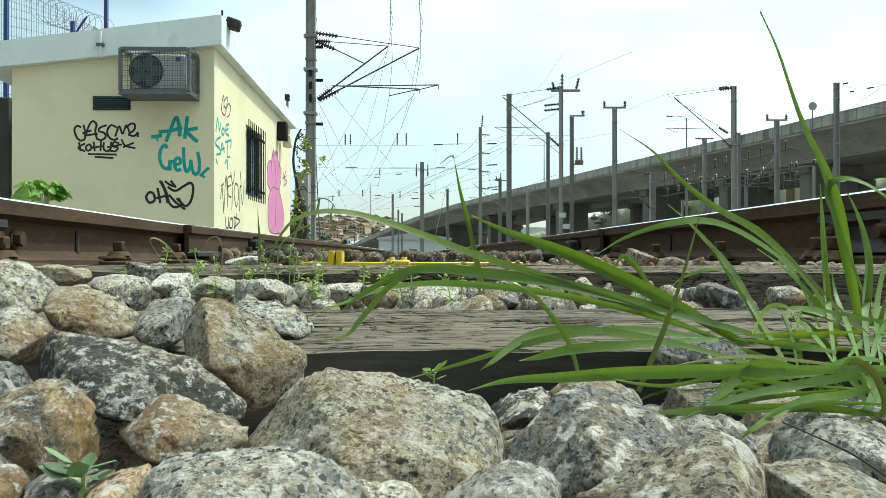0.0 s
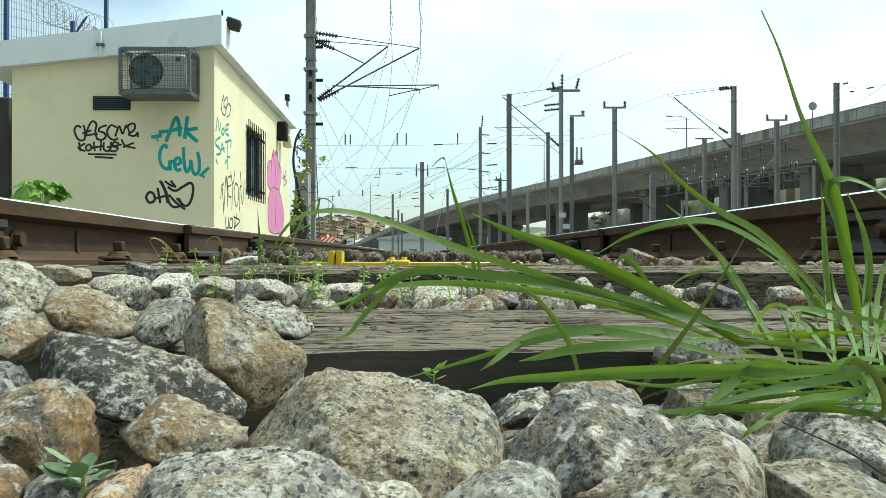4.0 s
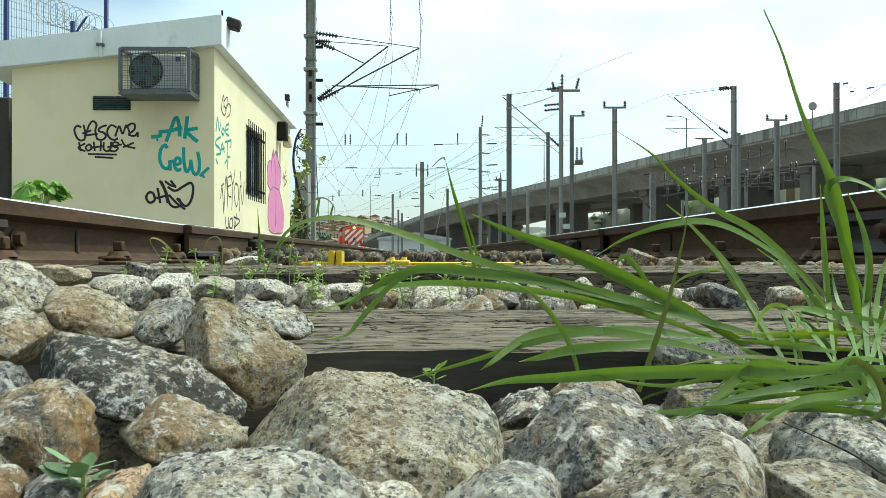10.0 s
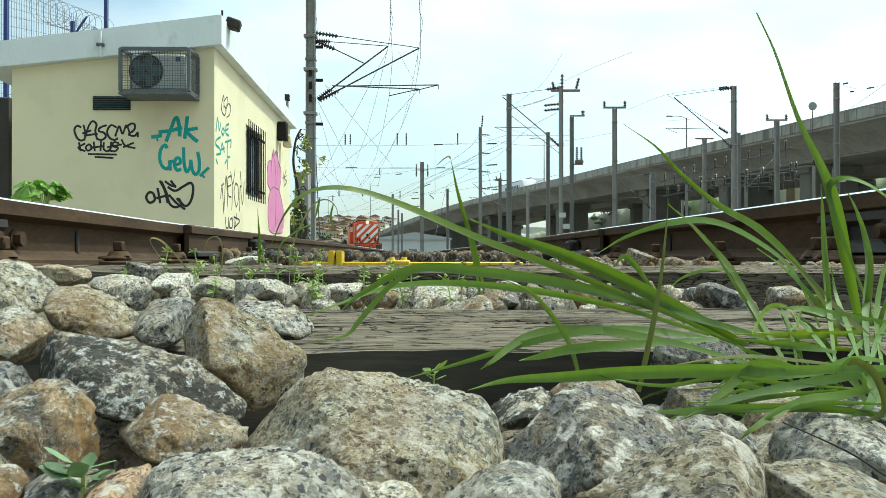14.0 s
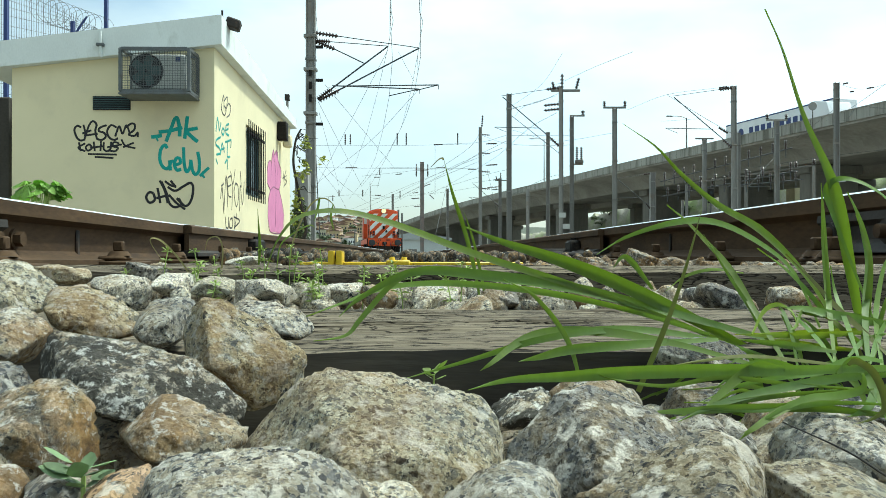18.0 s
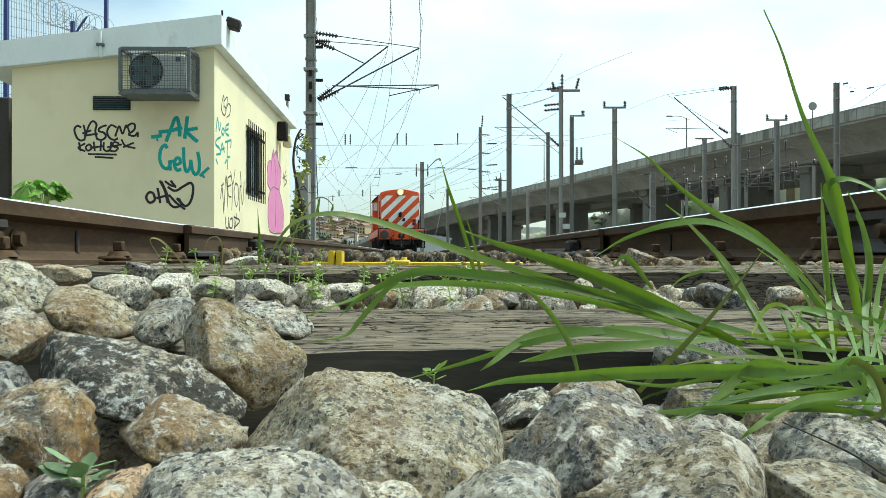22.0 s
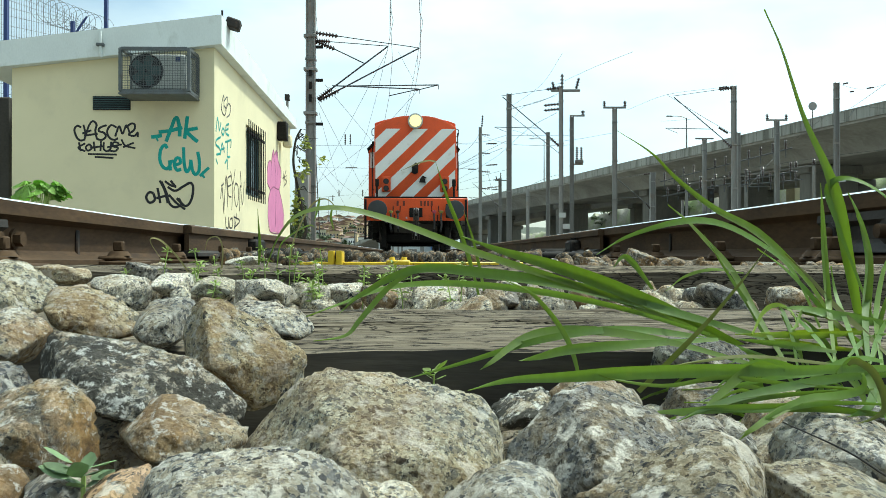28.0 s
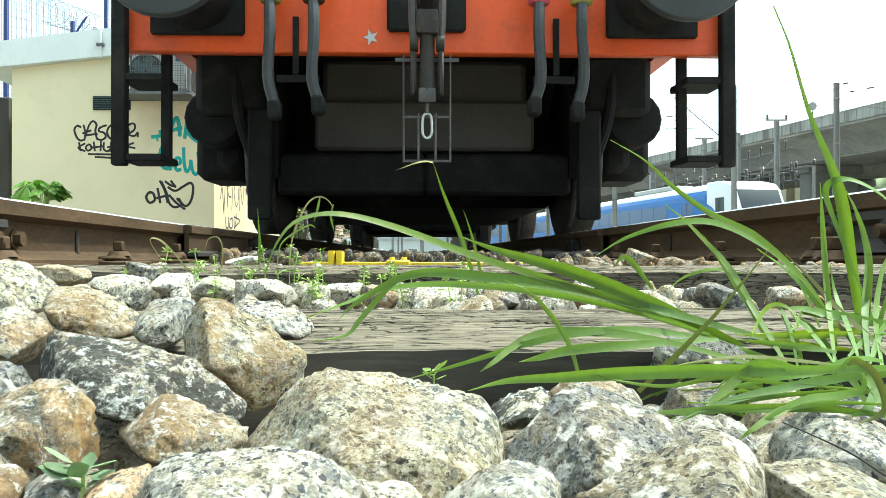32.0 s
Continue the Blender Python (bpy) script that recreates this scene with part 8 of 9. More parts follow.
# ---- the broad-leaved plant beside the hut ----
PLANT = thing("broad_leaf_plant", "green plant with broad lobed leaves beside the rail", "plant", (-2.86, 6.0, 0.43))
rng = random.Random(12)
for k in range(15):
    a = rng.uniform(0, 6.28)
    reach, lift = rng.uniform(0.05, 0.16), rng.uniform(0.03, 0.17)
    tip = Vector((math.cos(a) * reach, math.sin(a) * reach * 0.6, lift))
    part("stalk", add_tube(bmesh.new(), smooth_line([(0, 0, -0.3), tip * 0.6, tip], 6), 0.004, 5), WEED, PLANT)
    b = bmesh.new()
    mid = b.verts.new((-0.02, 0, 0.01))
    rim = []
    for i in range(40):
        ang = 2 * math.pi * i / 40
        lobe = 0.55 + 0.45 * abs(math.cos(ang * 2.5)) ** 0.7
        r = 0.085 * lobe * (1.2 if math.cos(ang) > 0 else 0.75) * (1.06 if i % 2 else 0.94)
        rim.append(b.verts.new((r * math.cos(ang), r * math.sin(ang), -0.03 * abs(math.sin(ang)) - 0.25 * r * max(0, math.cos(ang)))))
    for i in range(len(rim)):
        b.faces.new((mid, rim[i], rim[(i + 1) % len(rim)]))
    bmesh.ops.solidify(b, geom=b.faces[:], thickness=0.0012)
    b.transform(Matrix.Translation(tip) @ Euler((rng.uniform(-0.4, 0.4), rng.uniform(0.1, 0.6), a)).to_matrix().to_4x4() @ Matrix.Scale(rng.uniform(0.7, 1.15), 4))
    part("leaf", b, LEAF, PLANT)


# ---- grass ----
def blade(name, line, wide, material, parent, n=26, fold=0.45, twist=0.4, tip=0.05, flat=None, butt=0.45, taper=0.45, power=1.6):
    """A folded tapering blade along a line from its root to its tip, its origin at the root."""
    root = Vector(line[0])
    pts = [p - root for p in smooth_line(line, n)]
    bm2 = bmesh.new()
    rings = []
    face = Vector(flat or (0, -1, 0.35)).normalized()
    phase = root.x * 97 + root.z * 61 + pts[-1].x * 40
    for i, p in enumerate(pts):
        d = (pts[min(i + 1, n)] - pts[max(i - 1, 0)]).normalized()
        side = d.cross(Matrix.Rotation(twist * math.sin(phase + 3.4 * i / n), 3, d) @ face)
        side = side.normalized() if side.length > 0.05 else d.orthogonal().normalized()
        up = side.cross(d).normalized()
        s = i / n
        w = wide / 2 * ((butt + (1 - butt) * min(1, s / 0.3)) if s < 0.3 else 1) * max(tip, 1 - max(0, (s - taper) / (1 - taper)) ** power)
        th = 0.0004
        rings.append([bm2.verts.new(p + side * w + up * w * fold), bm2.verts.new(p + up * th), bm2.verts.new(p - side * w + up * w * fold), bm2.verts.new(p - up * th)])
    for a, b in zip(rings, rings[1:]):
        for k in range(4):
            bm2.faces.new((a[k], a[(k + 1) % 4], b[(k + 1) % 4], b[k]))
    bm2.faces.new(rings[0][::-1])
    bm2.faces.new(rings[-1])
    bmesh.ops.recalc_face_normals(bm2, faces=bm2.faces[:])
    ob = part(name, bm2, material, parent)
    ob.location = root
    return ob


TUFT = thing("grass_tuft", "tall green grass tuft with long arching blades in the ballast", "grass")
SWAY = []


def tuft_blade(line, wide, give=1.0, material=None, **kw):
    ob = blade("blade", line, wide, material or GRASS, TUFT, **kw)
    SWAY.append((ob, give))
    return ob


TALL = tuft_blade([(0.2082, 0.4200, -0.0028), (0.1957, 0.4100, 0.0365), (0.1825, 0.4000, 0.0740), (0.1642, 0.3900, 0.1045), (0.1502, 0.3800, 0.1333), (0.1424, 0.3800, 0.1511)], 0.0066, 0.0, taper=0.38, power=0.62)
CREST = tuft_blade([(0.1976, 0.4200, 0.0000), (0.1765, 0.4100, 0.0283), (0.1496, 0.4000, 0.0513), (0.1251, 0.3900, 0.0633), (0.1054, 0.3800, 0.0762), (0.0916, 0.3700, 0.0869), (0.0747, 0.3600, 0.0953)], 0.0046, 0.0, taper=0.35, power=0.75)
LONG = tuft_blade([(0.1483, 0.3800, -0.0074), (0.1053, 0.3800, 0.0111), (0.0533, 0.3700, 0.0292), (0.0158, 0.3600, 0.0408), (-0.0196, 0.3500, 0.0537), (-0.0417, 0.3400, 0.0588), (-0.0567, 0.3350, 0.0563), (-0.0642, 0.3300, 0.0475), (-0.0691, 0.3300, 0.0354)], 0.0033, 0.0)
BROAD = tuft_blade([(0.1643, 0.4000, -0.0145), (0.1238, 0.3900, 0.0087), (0.0927, 0.3800, 0.0250), (0.0681, 0.3700, 0.0363), (0.0470, 0.3600, 0.0444), (0.0271, 0.3500, 0.0509), (0.0113, 0.3400, 0.0574)], 0.0062, 0.0, tip=0.12)
tuft_blade([(0.1695, 0.4000, -0.0033), (0.1341, 0.3900, 0.0067), (0.0927, 0.3800, 0.0179), (0.0533, 0.3700, 0.0277), (0.0182, 0.3600, 0.0329), (-0.0114, 0.3500, 0.0350), (-0.0331, 0.3450, 0.0248), (-0.0417, 0.3400, 0.0171)], 0.0050, 0.3)
tuft_blade([(-0.0115, 0.3520, 0.0350), (-0.0219, 0.3500, 0.0285), (-0.0334, 0.3480, 0.0153), (-0.0397, 0.3460, 0.0086), (-0.0525, 0.3440, 0.0067)], 0.0026, 0.0)
tuft_blade([(0.1529, 0.3850, -0.0067), (0.1164, 0.3750, 0.0040), (0.0769, 0.3650, 0.0092), (0.0416, 0.3550, 0.0060), (0.0107, 0.3500, -0.0023), (-0.0182, 0.3450, -0.0099)], 0.0034, 0.2)
tuft_blade([(0.0557, 0.3400, -0.0123), (0.0524, 0.3450, 0.0029), (0.0469, 0.3500, 0.0140), (0.0364, 0.3500, 0.0257), (0.0247, 0.3500, 0.0315)], 0.0022, 0.3)
tuft_blade([(0.2093, 0.4100, 0.0065), (0.1856, 0.4000, 0.0553), (0.1809, 0.4000, 0.0727), (0.1886, 0.3950, 0.0768), (0.2018, 0.3900, 0.0693), (0.2120, 0.3850, 0.0548)], 0.0032, 0.4)
tuft_blade([(0.1864, 0.4200, 0.0056), (0.1725, 0.4200, 0.0336), (0.1493, 0.4100, 0.0488), (0.1270, 0.4000, 0.0567), (0.1056, 0.3900, 0.0560), (0.0837, 0.3850, 0.0497), (0.0687, 0.3800, 0.0415)], 0.0036, 0.3)
tuft_blade([(0.1519, 0.3283, -0.0040), (0.1729, 0.3802, 0.0167), (0.1790, 0.3978, 0.0420), (0.1789, 0.4000, 0.0607), (0.1781, 0.4000, 0.0753)], 0.0028, 0.4)
tuft_blade([(0.1662, 0.3320, -0.0001), (0.1875, 0.3770, 0.0144), (0.1986, 0.3956, 0.0367), (0.1979, 0.4000, 0.0527), (0.1941, 0.4000, 0.0639), (0.1909, 0.4000, 0.0713)], 0.0036, 0.4)
tuft_blade([(0.1345, 0.3287, -0.0036), (0.1397, 0.3770, 0.0144), (0.1337, 0.3947, 0.0346), (0.1229, 0.4000, 0.0487), (0.1141, 0.4000, 0.0580), (0.1056, 0.4000, 0.0655)], 0.0033, 0.5)
LEANER = tuft_blade([(0.0678, 0.2950, -0.0058), (0.0686, 0.2950, 0.0119), (0.0690, 0.2950, 0.0296), (0.0684, 0.2950, 0.0473), (0.0673, 0.2950, 0.0621)], 0.0023, 0.0, OLIVE, taper=0.3, power=1.2, butt=0.8)
tuft_blade([(0.1134, 0.3610, 0.0078), (0.0804, 0.3816, 0.0176), (0.0432, 0.3904, 0.0248), (0.0042, 0.3919, 0.0282), (-0.0245, 0.3911, 0.0264), (-0.0470, 0.3835, 0.0190), (-0.0607, 0.3765, 0.0141)], 0.0031, 0.2)
tuft_blade([(0.1214, 0.3305, -0.0016), (0.0969, 0.3495, 0.0043), (0.0713, 0.3615, 0.0080), (0.0486, 0.3630, 0.0086), (0.0334, 0.3558, 0.0060), (0.0195, 0.3320, -0.0001), (0.0145, 0.3291, -0.0032)], 0.0044, 0.2)
tuft_blade([(0.1153, 0.3558, 0.0060), (0.0783, 0.3495, 0.0043), (0.0519, 0.3445, 0.0030), (0.0384, 0.3370, 0.0011), (0.0297, 0.3320, -0.0001)], 0.0041, 0.2)
tuft_blade([(0.1542, 0.2869, 0.0034), (0.1175, 0.2863, 0.0027), (0.0889, 0.2863, 0.0027), (0.0602, 0.2856, 0.0020), (0.0410, 0.2846, 0.0008), (0.0219, 0.2834, -0.0003), (0.0083, 0.2806, -0.0032)], 0.0046, 0.1)
tuft_blade([(0.1451, 0.2806, -0.0032), (0.1160, 0.2825, -0.0013), (0.0940, 0.2844, 0.0007), (0.0745, 0.2820, -0.0018), (0.0587, 0.2834, -0.0003), (0.0503, 0.2856, 0.0020)], 0.0015, 0.1)
tuft_blade([(0.1533, 0.2854, 0.0016), (0.1357, 0.2844, 0.0007), (0.1197, 0.2823, -0.0015), (0.0997, 0.2789, -0.0049), (0.0856, 0.2754, -0.0083), (0.0750, 0.2718, -0.0119)], 0.0032, 0.1)
tuft_blade([(0.1425, 0.2808, -0.0030), (0.1295, 0.2789, -0.0049), (0.1134, 0.2762, -0.0075), (0.0992, 0.2700, -0.0134), (0.0942, 0.2697, -0.0170)], 0.0030, 0.1)
tuft_blade([(0.1468, 0.2732, -0.0105), (0.1224, 0.2758, -0.0080), (0.0948, 0.2756, -0.0082), (0.0743, 0.2745, -0.0092), (0.0670, 0.2747, -0.0091)], 0.0029, 0.1)
tuft_blade([(0.1152, 0.2861, 0.0025), (0.1086, 0.2877, 0.0042), (0.1000, 0.2850, 0.0014), (0.0908, 0.2793, -0.0045), (0.0830, 0.2741, -0.0095)], 0.0037, 0.1)
tuft_blade([(0.1322, 0.2850, 0.0014), (0.1382, 0.2887, 0.0052), (0.1417, 0.2869, 0.0034), (0.1430, 0.2808, -0.0030), (0.1428, 0.2753, -0.0085), (0.1422, 0.2697, -0.0146)], 0.0043, 0.1)
tuft_blade([(0.1439, 0.2825, -0.0013), (0.1381, 0.2758, -0.0080), (0.1301, 0.2732, -0.0105)], 0.0028, 0.1)
tuft_blade([(0.1983, 0.3690, 0.0110), (0.1749, 0.3770, 0.0144), (0.1615, 0.3809, 0.0171), (0.1538, 0.3819, 0.0178)], 0.0043, 0.2)
tuft_blade([(0.1805, 0.3630, 0.0086), (0.1526, 0.3600, 0.0074), (0.1318, 0.3620, 0.0082)], 0.0029, 0.2, FRESH)
tuft_blade([(0.1587, 0.3420, 0.0023), (0.1433, 0.3489, 0.0041), (0.1228, 0.3570, 0.0063)], 0.0033, 0.2)
tuft_blade([(0.1375, 0.3283, -0.0040), (0.1466, 0.3570, 0.0063), (0.1518, 0.3783, 0.0153), (0.1512, 0.3825, 0.0183)], 0.0024, 0.3)
tuft_blade([(0.1532, 0.3293, -0.0030), (0.1562, 0.3508, 0.0046), (0.1568, 0.3710, 0.0118), (0.1549, 0.3783, 0.0153)], 0.0021, 0.3)
tuft_blade([(0.1314, 0.3610, 0.0078), (0.1432, 0.3796, 0.0162), (0.1508, 0.3835, 0.0190), (0.1559, 0.3796, 0.0162), (0.1541, 0.3680, 0.0106)], 0.0022, 0.3, FRESH)
tuft_blade([(0.1641, 0.3822, 0.0180), (0.1597, 0.3790, 0.0157), (0.1522, 0.3670, 0.0102), (0.1464, 0.3625, 0.0084)], 0.0017, 0.3)
tuft_blade([(0.1664, 0.3311, -0.0010), (0.1863, 0.3620, 0.0082), (0.2026, 0.3819, 0.0178)], 0.0026, 0.3)
tuft_blade([(0.1609, 0.3370, 0.0011), (0.1774, 0.3558, 0.0060), (0.1926, 0.3630, 0.0086)], 0.0021, 0.3)
tuft_blade([(0.0967, 0.3909, 0.0258), (0.0887, 0.3960, 0.0378), (0.0842, 0.3971, 0.0404), (0.0795, 0.3951, 0.0357)], 0.0029, 0.3)
tuft_blade([(0.1395, 0.3940, 0.0331), (0.1252, 0.3947, 0.0346), (0.1122, 0.3933, 0.0315), (0.1026, 0.3904, 0.0248)], 0.0016, 0.3)
tuft_blade([(0.1762, 0.3320, -0.0001), (0.1799, 0.3570, 0.0063), (0.1772, 0.3819, 0.0178), (0.1694, 0.3933, 0.0315), (0.1607, 0.3978, 0.0420)], 0.0025, 0.3, OLIVE)
tuft_blade([(0.1629, 0.3320, -0.0001), (0.1752, 0.3670, 0.0102), (0.1804, 0.3900, 0.0238), (0.1809, 0.3956, 0.0367)], 0.0022, 0.4)
tuft_blade([(0.1708, 0.3302, -0.0020), (0.1920, 0.3770, 0.0144), (0.2041, 0.3944, 0.0341), (0.2117, 0.3989, 0.0447)], 0.0030, 0.4)
tuft_blade([(0.1670, 0.3293, -0.0030), (0.1408, 0.3320, -0.0001), (0.1204, 0.3370, 0.0011), (0.1009, 0.3320, -0.0001), (0.0849, 0.3298, -0.0024)], 0.0018, 0.2, OLIVE)
tuft_blade([(0.1303, 0.2808, -0.0030), (0.1109, 0.2793, -0.0045), (0.0935, 0.2774, -0.0065), (0.0787, 0.2774, -0.0065)], 0.0017, 0.1)
tuft_blade([(0.1933, 0.3850, -0.0088), (0.1910, 0.3850, 0.0035), (0.1922, 0.3850, 0.0189), (0.1935, 0.3850, 0.0369), (0.1910, 0.3850, 0.0497), (0.1876, 0.3850, 0.0600)], 0.0037, 0.15)
tuft_blade([(0.1812, 0.3850, -0.0093), (0.1781, 0.3850, 0.0009), (0.1758, 0.3850, 0.0138), (0.1745, 0.3850, 0.0292), (0.1733, 0.3850, 0.0446), (0.1722, 0.3850, 0.0587)], 0.0023, 0.15)
tuft_blade([(0.2054, 0.3920, -0.0077), (0.1923, 0.3920, 0.0012), (0.1793, 0.3920, 0.0117), (0.1662, 0.3920, 0.0268), (0.1558, 0.3920, 0.0368), (0.1453, 0.3920, 0.0446)], 0.0026, 0.15)
tuft_blade([(0.1986, 0.3800, 0.0108), (0.1839, 0.3800, 0.0126), (0.1713, 0.3800, 0.0141), (0.1581, 0.3800, 0.0159)], 0.0056, 0.15)
tuft_blade([(0.1879, 0.3830, 0.0080), (0.1675, 0.3830, 0.0063), (0.1496, 0.3830, 0.0052), (0.1318, 0.3830, 0.0057)], 0.0037, 0.15, FRESH)
tuft_blade([(0.1847, 0.3790, -0.0010), (0.1683, 0.3790, 0.0006), (0.1556, 0.3790, 0.0026), (0.1435, 0.3790, 0.0041)], 0.0028, 0.15, FRESH)
tuft_blade([(0.1759, 0.3770, -0.0070), (0.1704, 0.3770, 0.0023), (0.1639, 0.3770, 0.0098), (0.1568, 0.3770, 0.0154)], 0.0019, 0.15)
tuft_blade([(0.1604, 0.3770, -0.0095), (0.1568, 0.3770, 0.0030), (0.1533, 0.3770, 0.0106), (0.1498, 0.3770, 0.0156)], 0.0028, 0.15)
tuft_blade([(0.1571, 0.3850, -0.0106), (0.1509, 0.3850, -0.0011), (0.1453, 0.3850, 0.0056), (0.1389, 0.3850, 0.0176), (0.1299, 0.3850, 0.0317), (0.1183, 0.3850, 0.0510)], 0.0028, 0.15)
tuft_blade([(0.1902, 0.3750, -0.0055), (0.1915, 0.3750, 0.0070), (0.1945, 0.3750, 0.0183), (0.1990, 0.3750, 0.0295)], 0.0030, 0.15)
tuft_blade([(0.1850, 0.3720, -0.0051), (0.1788, 0.3720, 0.0048), (0.1726, 0.3720, 0.0110), (0.1676, 0.3720, 0.0142)], 0.0027, 0.15, OLIVE)
tuft_blade([(0.1604, 0.3100, 0.0027), (0.1542, 0.3100, 0.0036), (0.1480, 0.3100, 0.0027), (0.1418, 0.3100, 0.0003), (0.1335, 0.3100, -0.0018), (0.1232, 0.3100, -0.0031), (0.1066, 0.3100, -0.0064), (0.0942, 0.3100, -0.0121)], 0.0032, 0.15)
tuft_blade([(0.1344, 0.2720, 0.0036), (0.1349, 0.2720, 0.0003), (0.1326, 0.2720, -0.0022), (0.1244, 0.2720, -0.0037), (0.1171, 0.2720, -0.0044), (0.1099, 0.2720, -0.0073), (0.1026, 0.2720, -0.0115), (0.0954, 0.2720, -0.0160)], 0.0026, 0.15)
tuft_blade([(0.1450, 0.2750, -0.0068), (0.1313, 0.2750, -0.0062), (0.1203, 0.2750, -0.0068), (0.1093, 0.2750, -0.0086), (0.0983, 0.2750, -0.0092), (0.0836, 0.2750, -0.0088)], 0.0016, 0.15)
tuft_blade([(0.1279, 0.2680, 0.0070), (0.1301, 0.2680, 0.0082), (0.1351, 0.2680, 0.0054), (0.1383, 0.2680, 0.0000), (0.1394, 0.2680, -0.0066), (0.1360, 0.2680, -0.0098), (0.1297, 0.2680, -0.0118)], 0.0024, 0.15, OLIVE)
tuft_blade([(0.1272, 0.3000, 0.0010), (0.1172, 0.3000, 0.0034), (0.1092, 0.3000, 0.0026), (0.1032, 0.3000, -0.0004), (0.0956, 0.3000, -0.0060)], 0.0031, 0.15)
rng = random.Random(44)
for k in range(34):
    bx, by = rng.uniform(1.36, 1.60), rng.uniform(0.33, 0.375)
    r0 = Vector(((bx * 1000 - 784) / 1500 * by, by, -0.045))
    a = rng.uniform(2.4, 4.0) if rng.random() < 0.7 else rng.uniform(0, 1.2)
    ln = rng.uniform(0.03, 0.075)
    up = rng.uniform(0.02, 0.045)
    t1 = r0 + Vector((math.cos(a) * ln * 0.5, math.sin(a) * 0.01, up))
    t2 = r0 + Vector((math.cos(a) * ln, math.sin(a) * 0.02, up * rng.uniform(0.4, 1.2)))
    tuft_blade([r0, t1, t2], rng.uniform(0.0013, 0.0028), 0.2, n=10)

# single stalks near the middle and over the weeds
STALK = thing("grass_stalk", "slender green grass stalk with a hanging seed tip", "grass", (0, 0, 0), 0, "grass stalks")
UPRIGHT = blade("blade", [(0.0326, 0.7200, -0.0036), (0.0283, 0.7200, 0.0324), (0.0221, 0.7200, 0.0660), (0.0148, 0.7150, 0.0945), (0.0090, 0.7100, 0.1235)], 0.0036, GRASS, STALK, taper=0.6, power=1.3)
blade("blade", [(0.0374, 0.7200, -0.0050), (0.0317, 0.7200, 0.0276), (0.0250, 0.7200, 0.0564), (0.0173, 0.7200, 0.0795)], 0.0026, GRASS, STALK)
droop = blade("withered_tip", [(0.0090, 0.7100, 0.1230), (0.0028, 0.7100, 0.1249), (-0.0066, 0.7080, 0.1242), (-0.0230, 0.7050, 0.1205)], 0.0018, DRY, UPRIGHT, n=10, butt=1.0)
droop.location = droop.location - UPRIGHT.location
STALK2 = thing("grass_stalk", "thin bowed grass stalk with drooping seed heads", "grass", (0, 0, 0), 0, "grass stalks")
BOW = blade("blade", [(-0.1722, 0.9500, 0.0293), (-0.1672, 0.9500, 0.0610), (-0.1514, 0.9500, 0.0958), (-0.1356, 0.9500, 0.1054), (-0.1229, 0.9500, 0.0958), (-0.1216, 0.9500, 0.0768)], 0.0018, DRY, STALK2, butt=1.0)
blade("blade", [(-0.1862, 0.9500, 0.0262), (-0.1799, 0.9500, 0.0547), (-0.1514, 0.9500, 0.0737), (-0.1419, 0.9500, 0.0705)], 0.0022, GRASS, STALK2)
blade("blade", [(-0.1956, 0.9000, 0.0300), (-0.1944, 0.9000, 0.0540), (-0.1969, 0.9000, 0.0900)], 0.0032, GRASS, STALK2)
for p in ([(-0.1229, 0.9500, 0.0978), (-0.1254, 0.9500, 0.0832), (-0.1216, 0.9500, 0.0661)], [(-0.1381, 0.9500, 0.1054), (-0.1406, 0.9500, 0.0914), (-0.1444, 0.9500, 0.0787)]):
    blade("seed_head", p, 0.003, GRASS, STALK2, n=8)
CURL = thing("grass_stalk", "thin pale curled tendril stalks", "grass", (0, 0, 0), 0, "grass stalks")
blade("blade", [(-0.2633, 0.9000, 0.0120), (-0.2784, 0.9000, 0.0348), (-0.2964, 0.9000, 0.0540), (-0.3084, 0.9000, 0.0588), (-0.3096, 0.9000, 0.0528), (-0.2964, 0.9000, 0.0330)], 0.0020, DRY, CURL, butt=1.0)
blade("blade", [(-0.2482, 0.9500, 0.0230), (-0.2470, 0.9500, 0.0483), (-0.2527, 0.9500, 0.0610), (-0.2635, 0.9500, 0.0578), (-0.2673, 0.9500, 0.0420)], 0.0018, DRY, CURL, butt=1.0)


# ---- small weeds with whorls of leaves ----
def weed(at, high, seed):
    r = random.Random(seed)
    root = thing("cleaver_weed", "small pale green weed with whorled leaves in the ballast", "weed", at, 0, "weeds")
    lean = r.uniform(-0.006, 0.006)
    part("stem", add_tube(bmesh.new(), smooth_line([(0, 0, -0.01), (lean * 0.3, 0, high * 0.5), (lean, 0, high)], 6), 0.0006, 5), WEED, root)
    for k in range(3):
        q = 0.42 + 0.28 * k
        b = bmesh.new()
        m = 6 if k < 2 else 8
        for i in range(m):
            a = 2 * math.pi * i / m + k * 1.3 + r.uniform(-0.35, 0.35)
            ln = (0.0085, 0.0095, 0.007)[k] * r.uniform(0.6, 1.15)
            d = Vector((math.cos(a), math.sin(a), r.uniform(-0.1, 0.45) + (0.5 if k == 2 and i % 2 else 0)))
            s = Vector((-math.sin(a), math.cos(a), r.uniform(-0.5, 0.5))) * ln * 0.19
            vs = [b.verts.new(Vector((lean * q, 0, high * q)) + v) for v in (Vector((0, 0, 0)), d * ln * 0.35 + s * 0.6, d * ln * 0.7 + s, d * ln + Vector((0, 0, -0.0012)), d * ln * 0.7 - s, d * ln * 0.35 - s * 0.6)]
            b.faces.new(vs)
        bmesh.ops.solidify(b, geom=b.faces[:], thickness=0.0004)
        part("leaf_whorl", b, WEED, root)
    return root


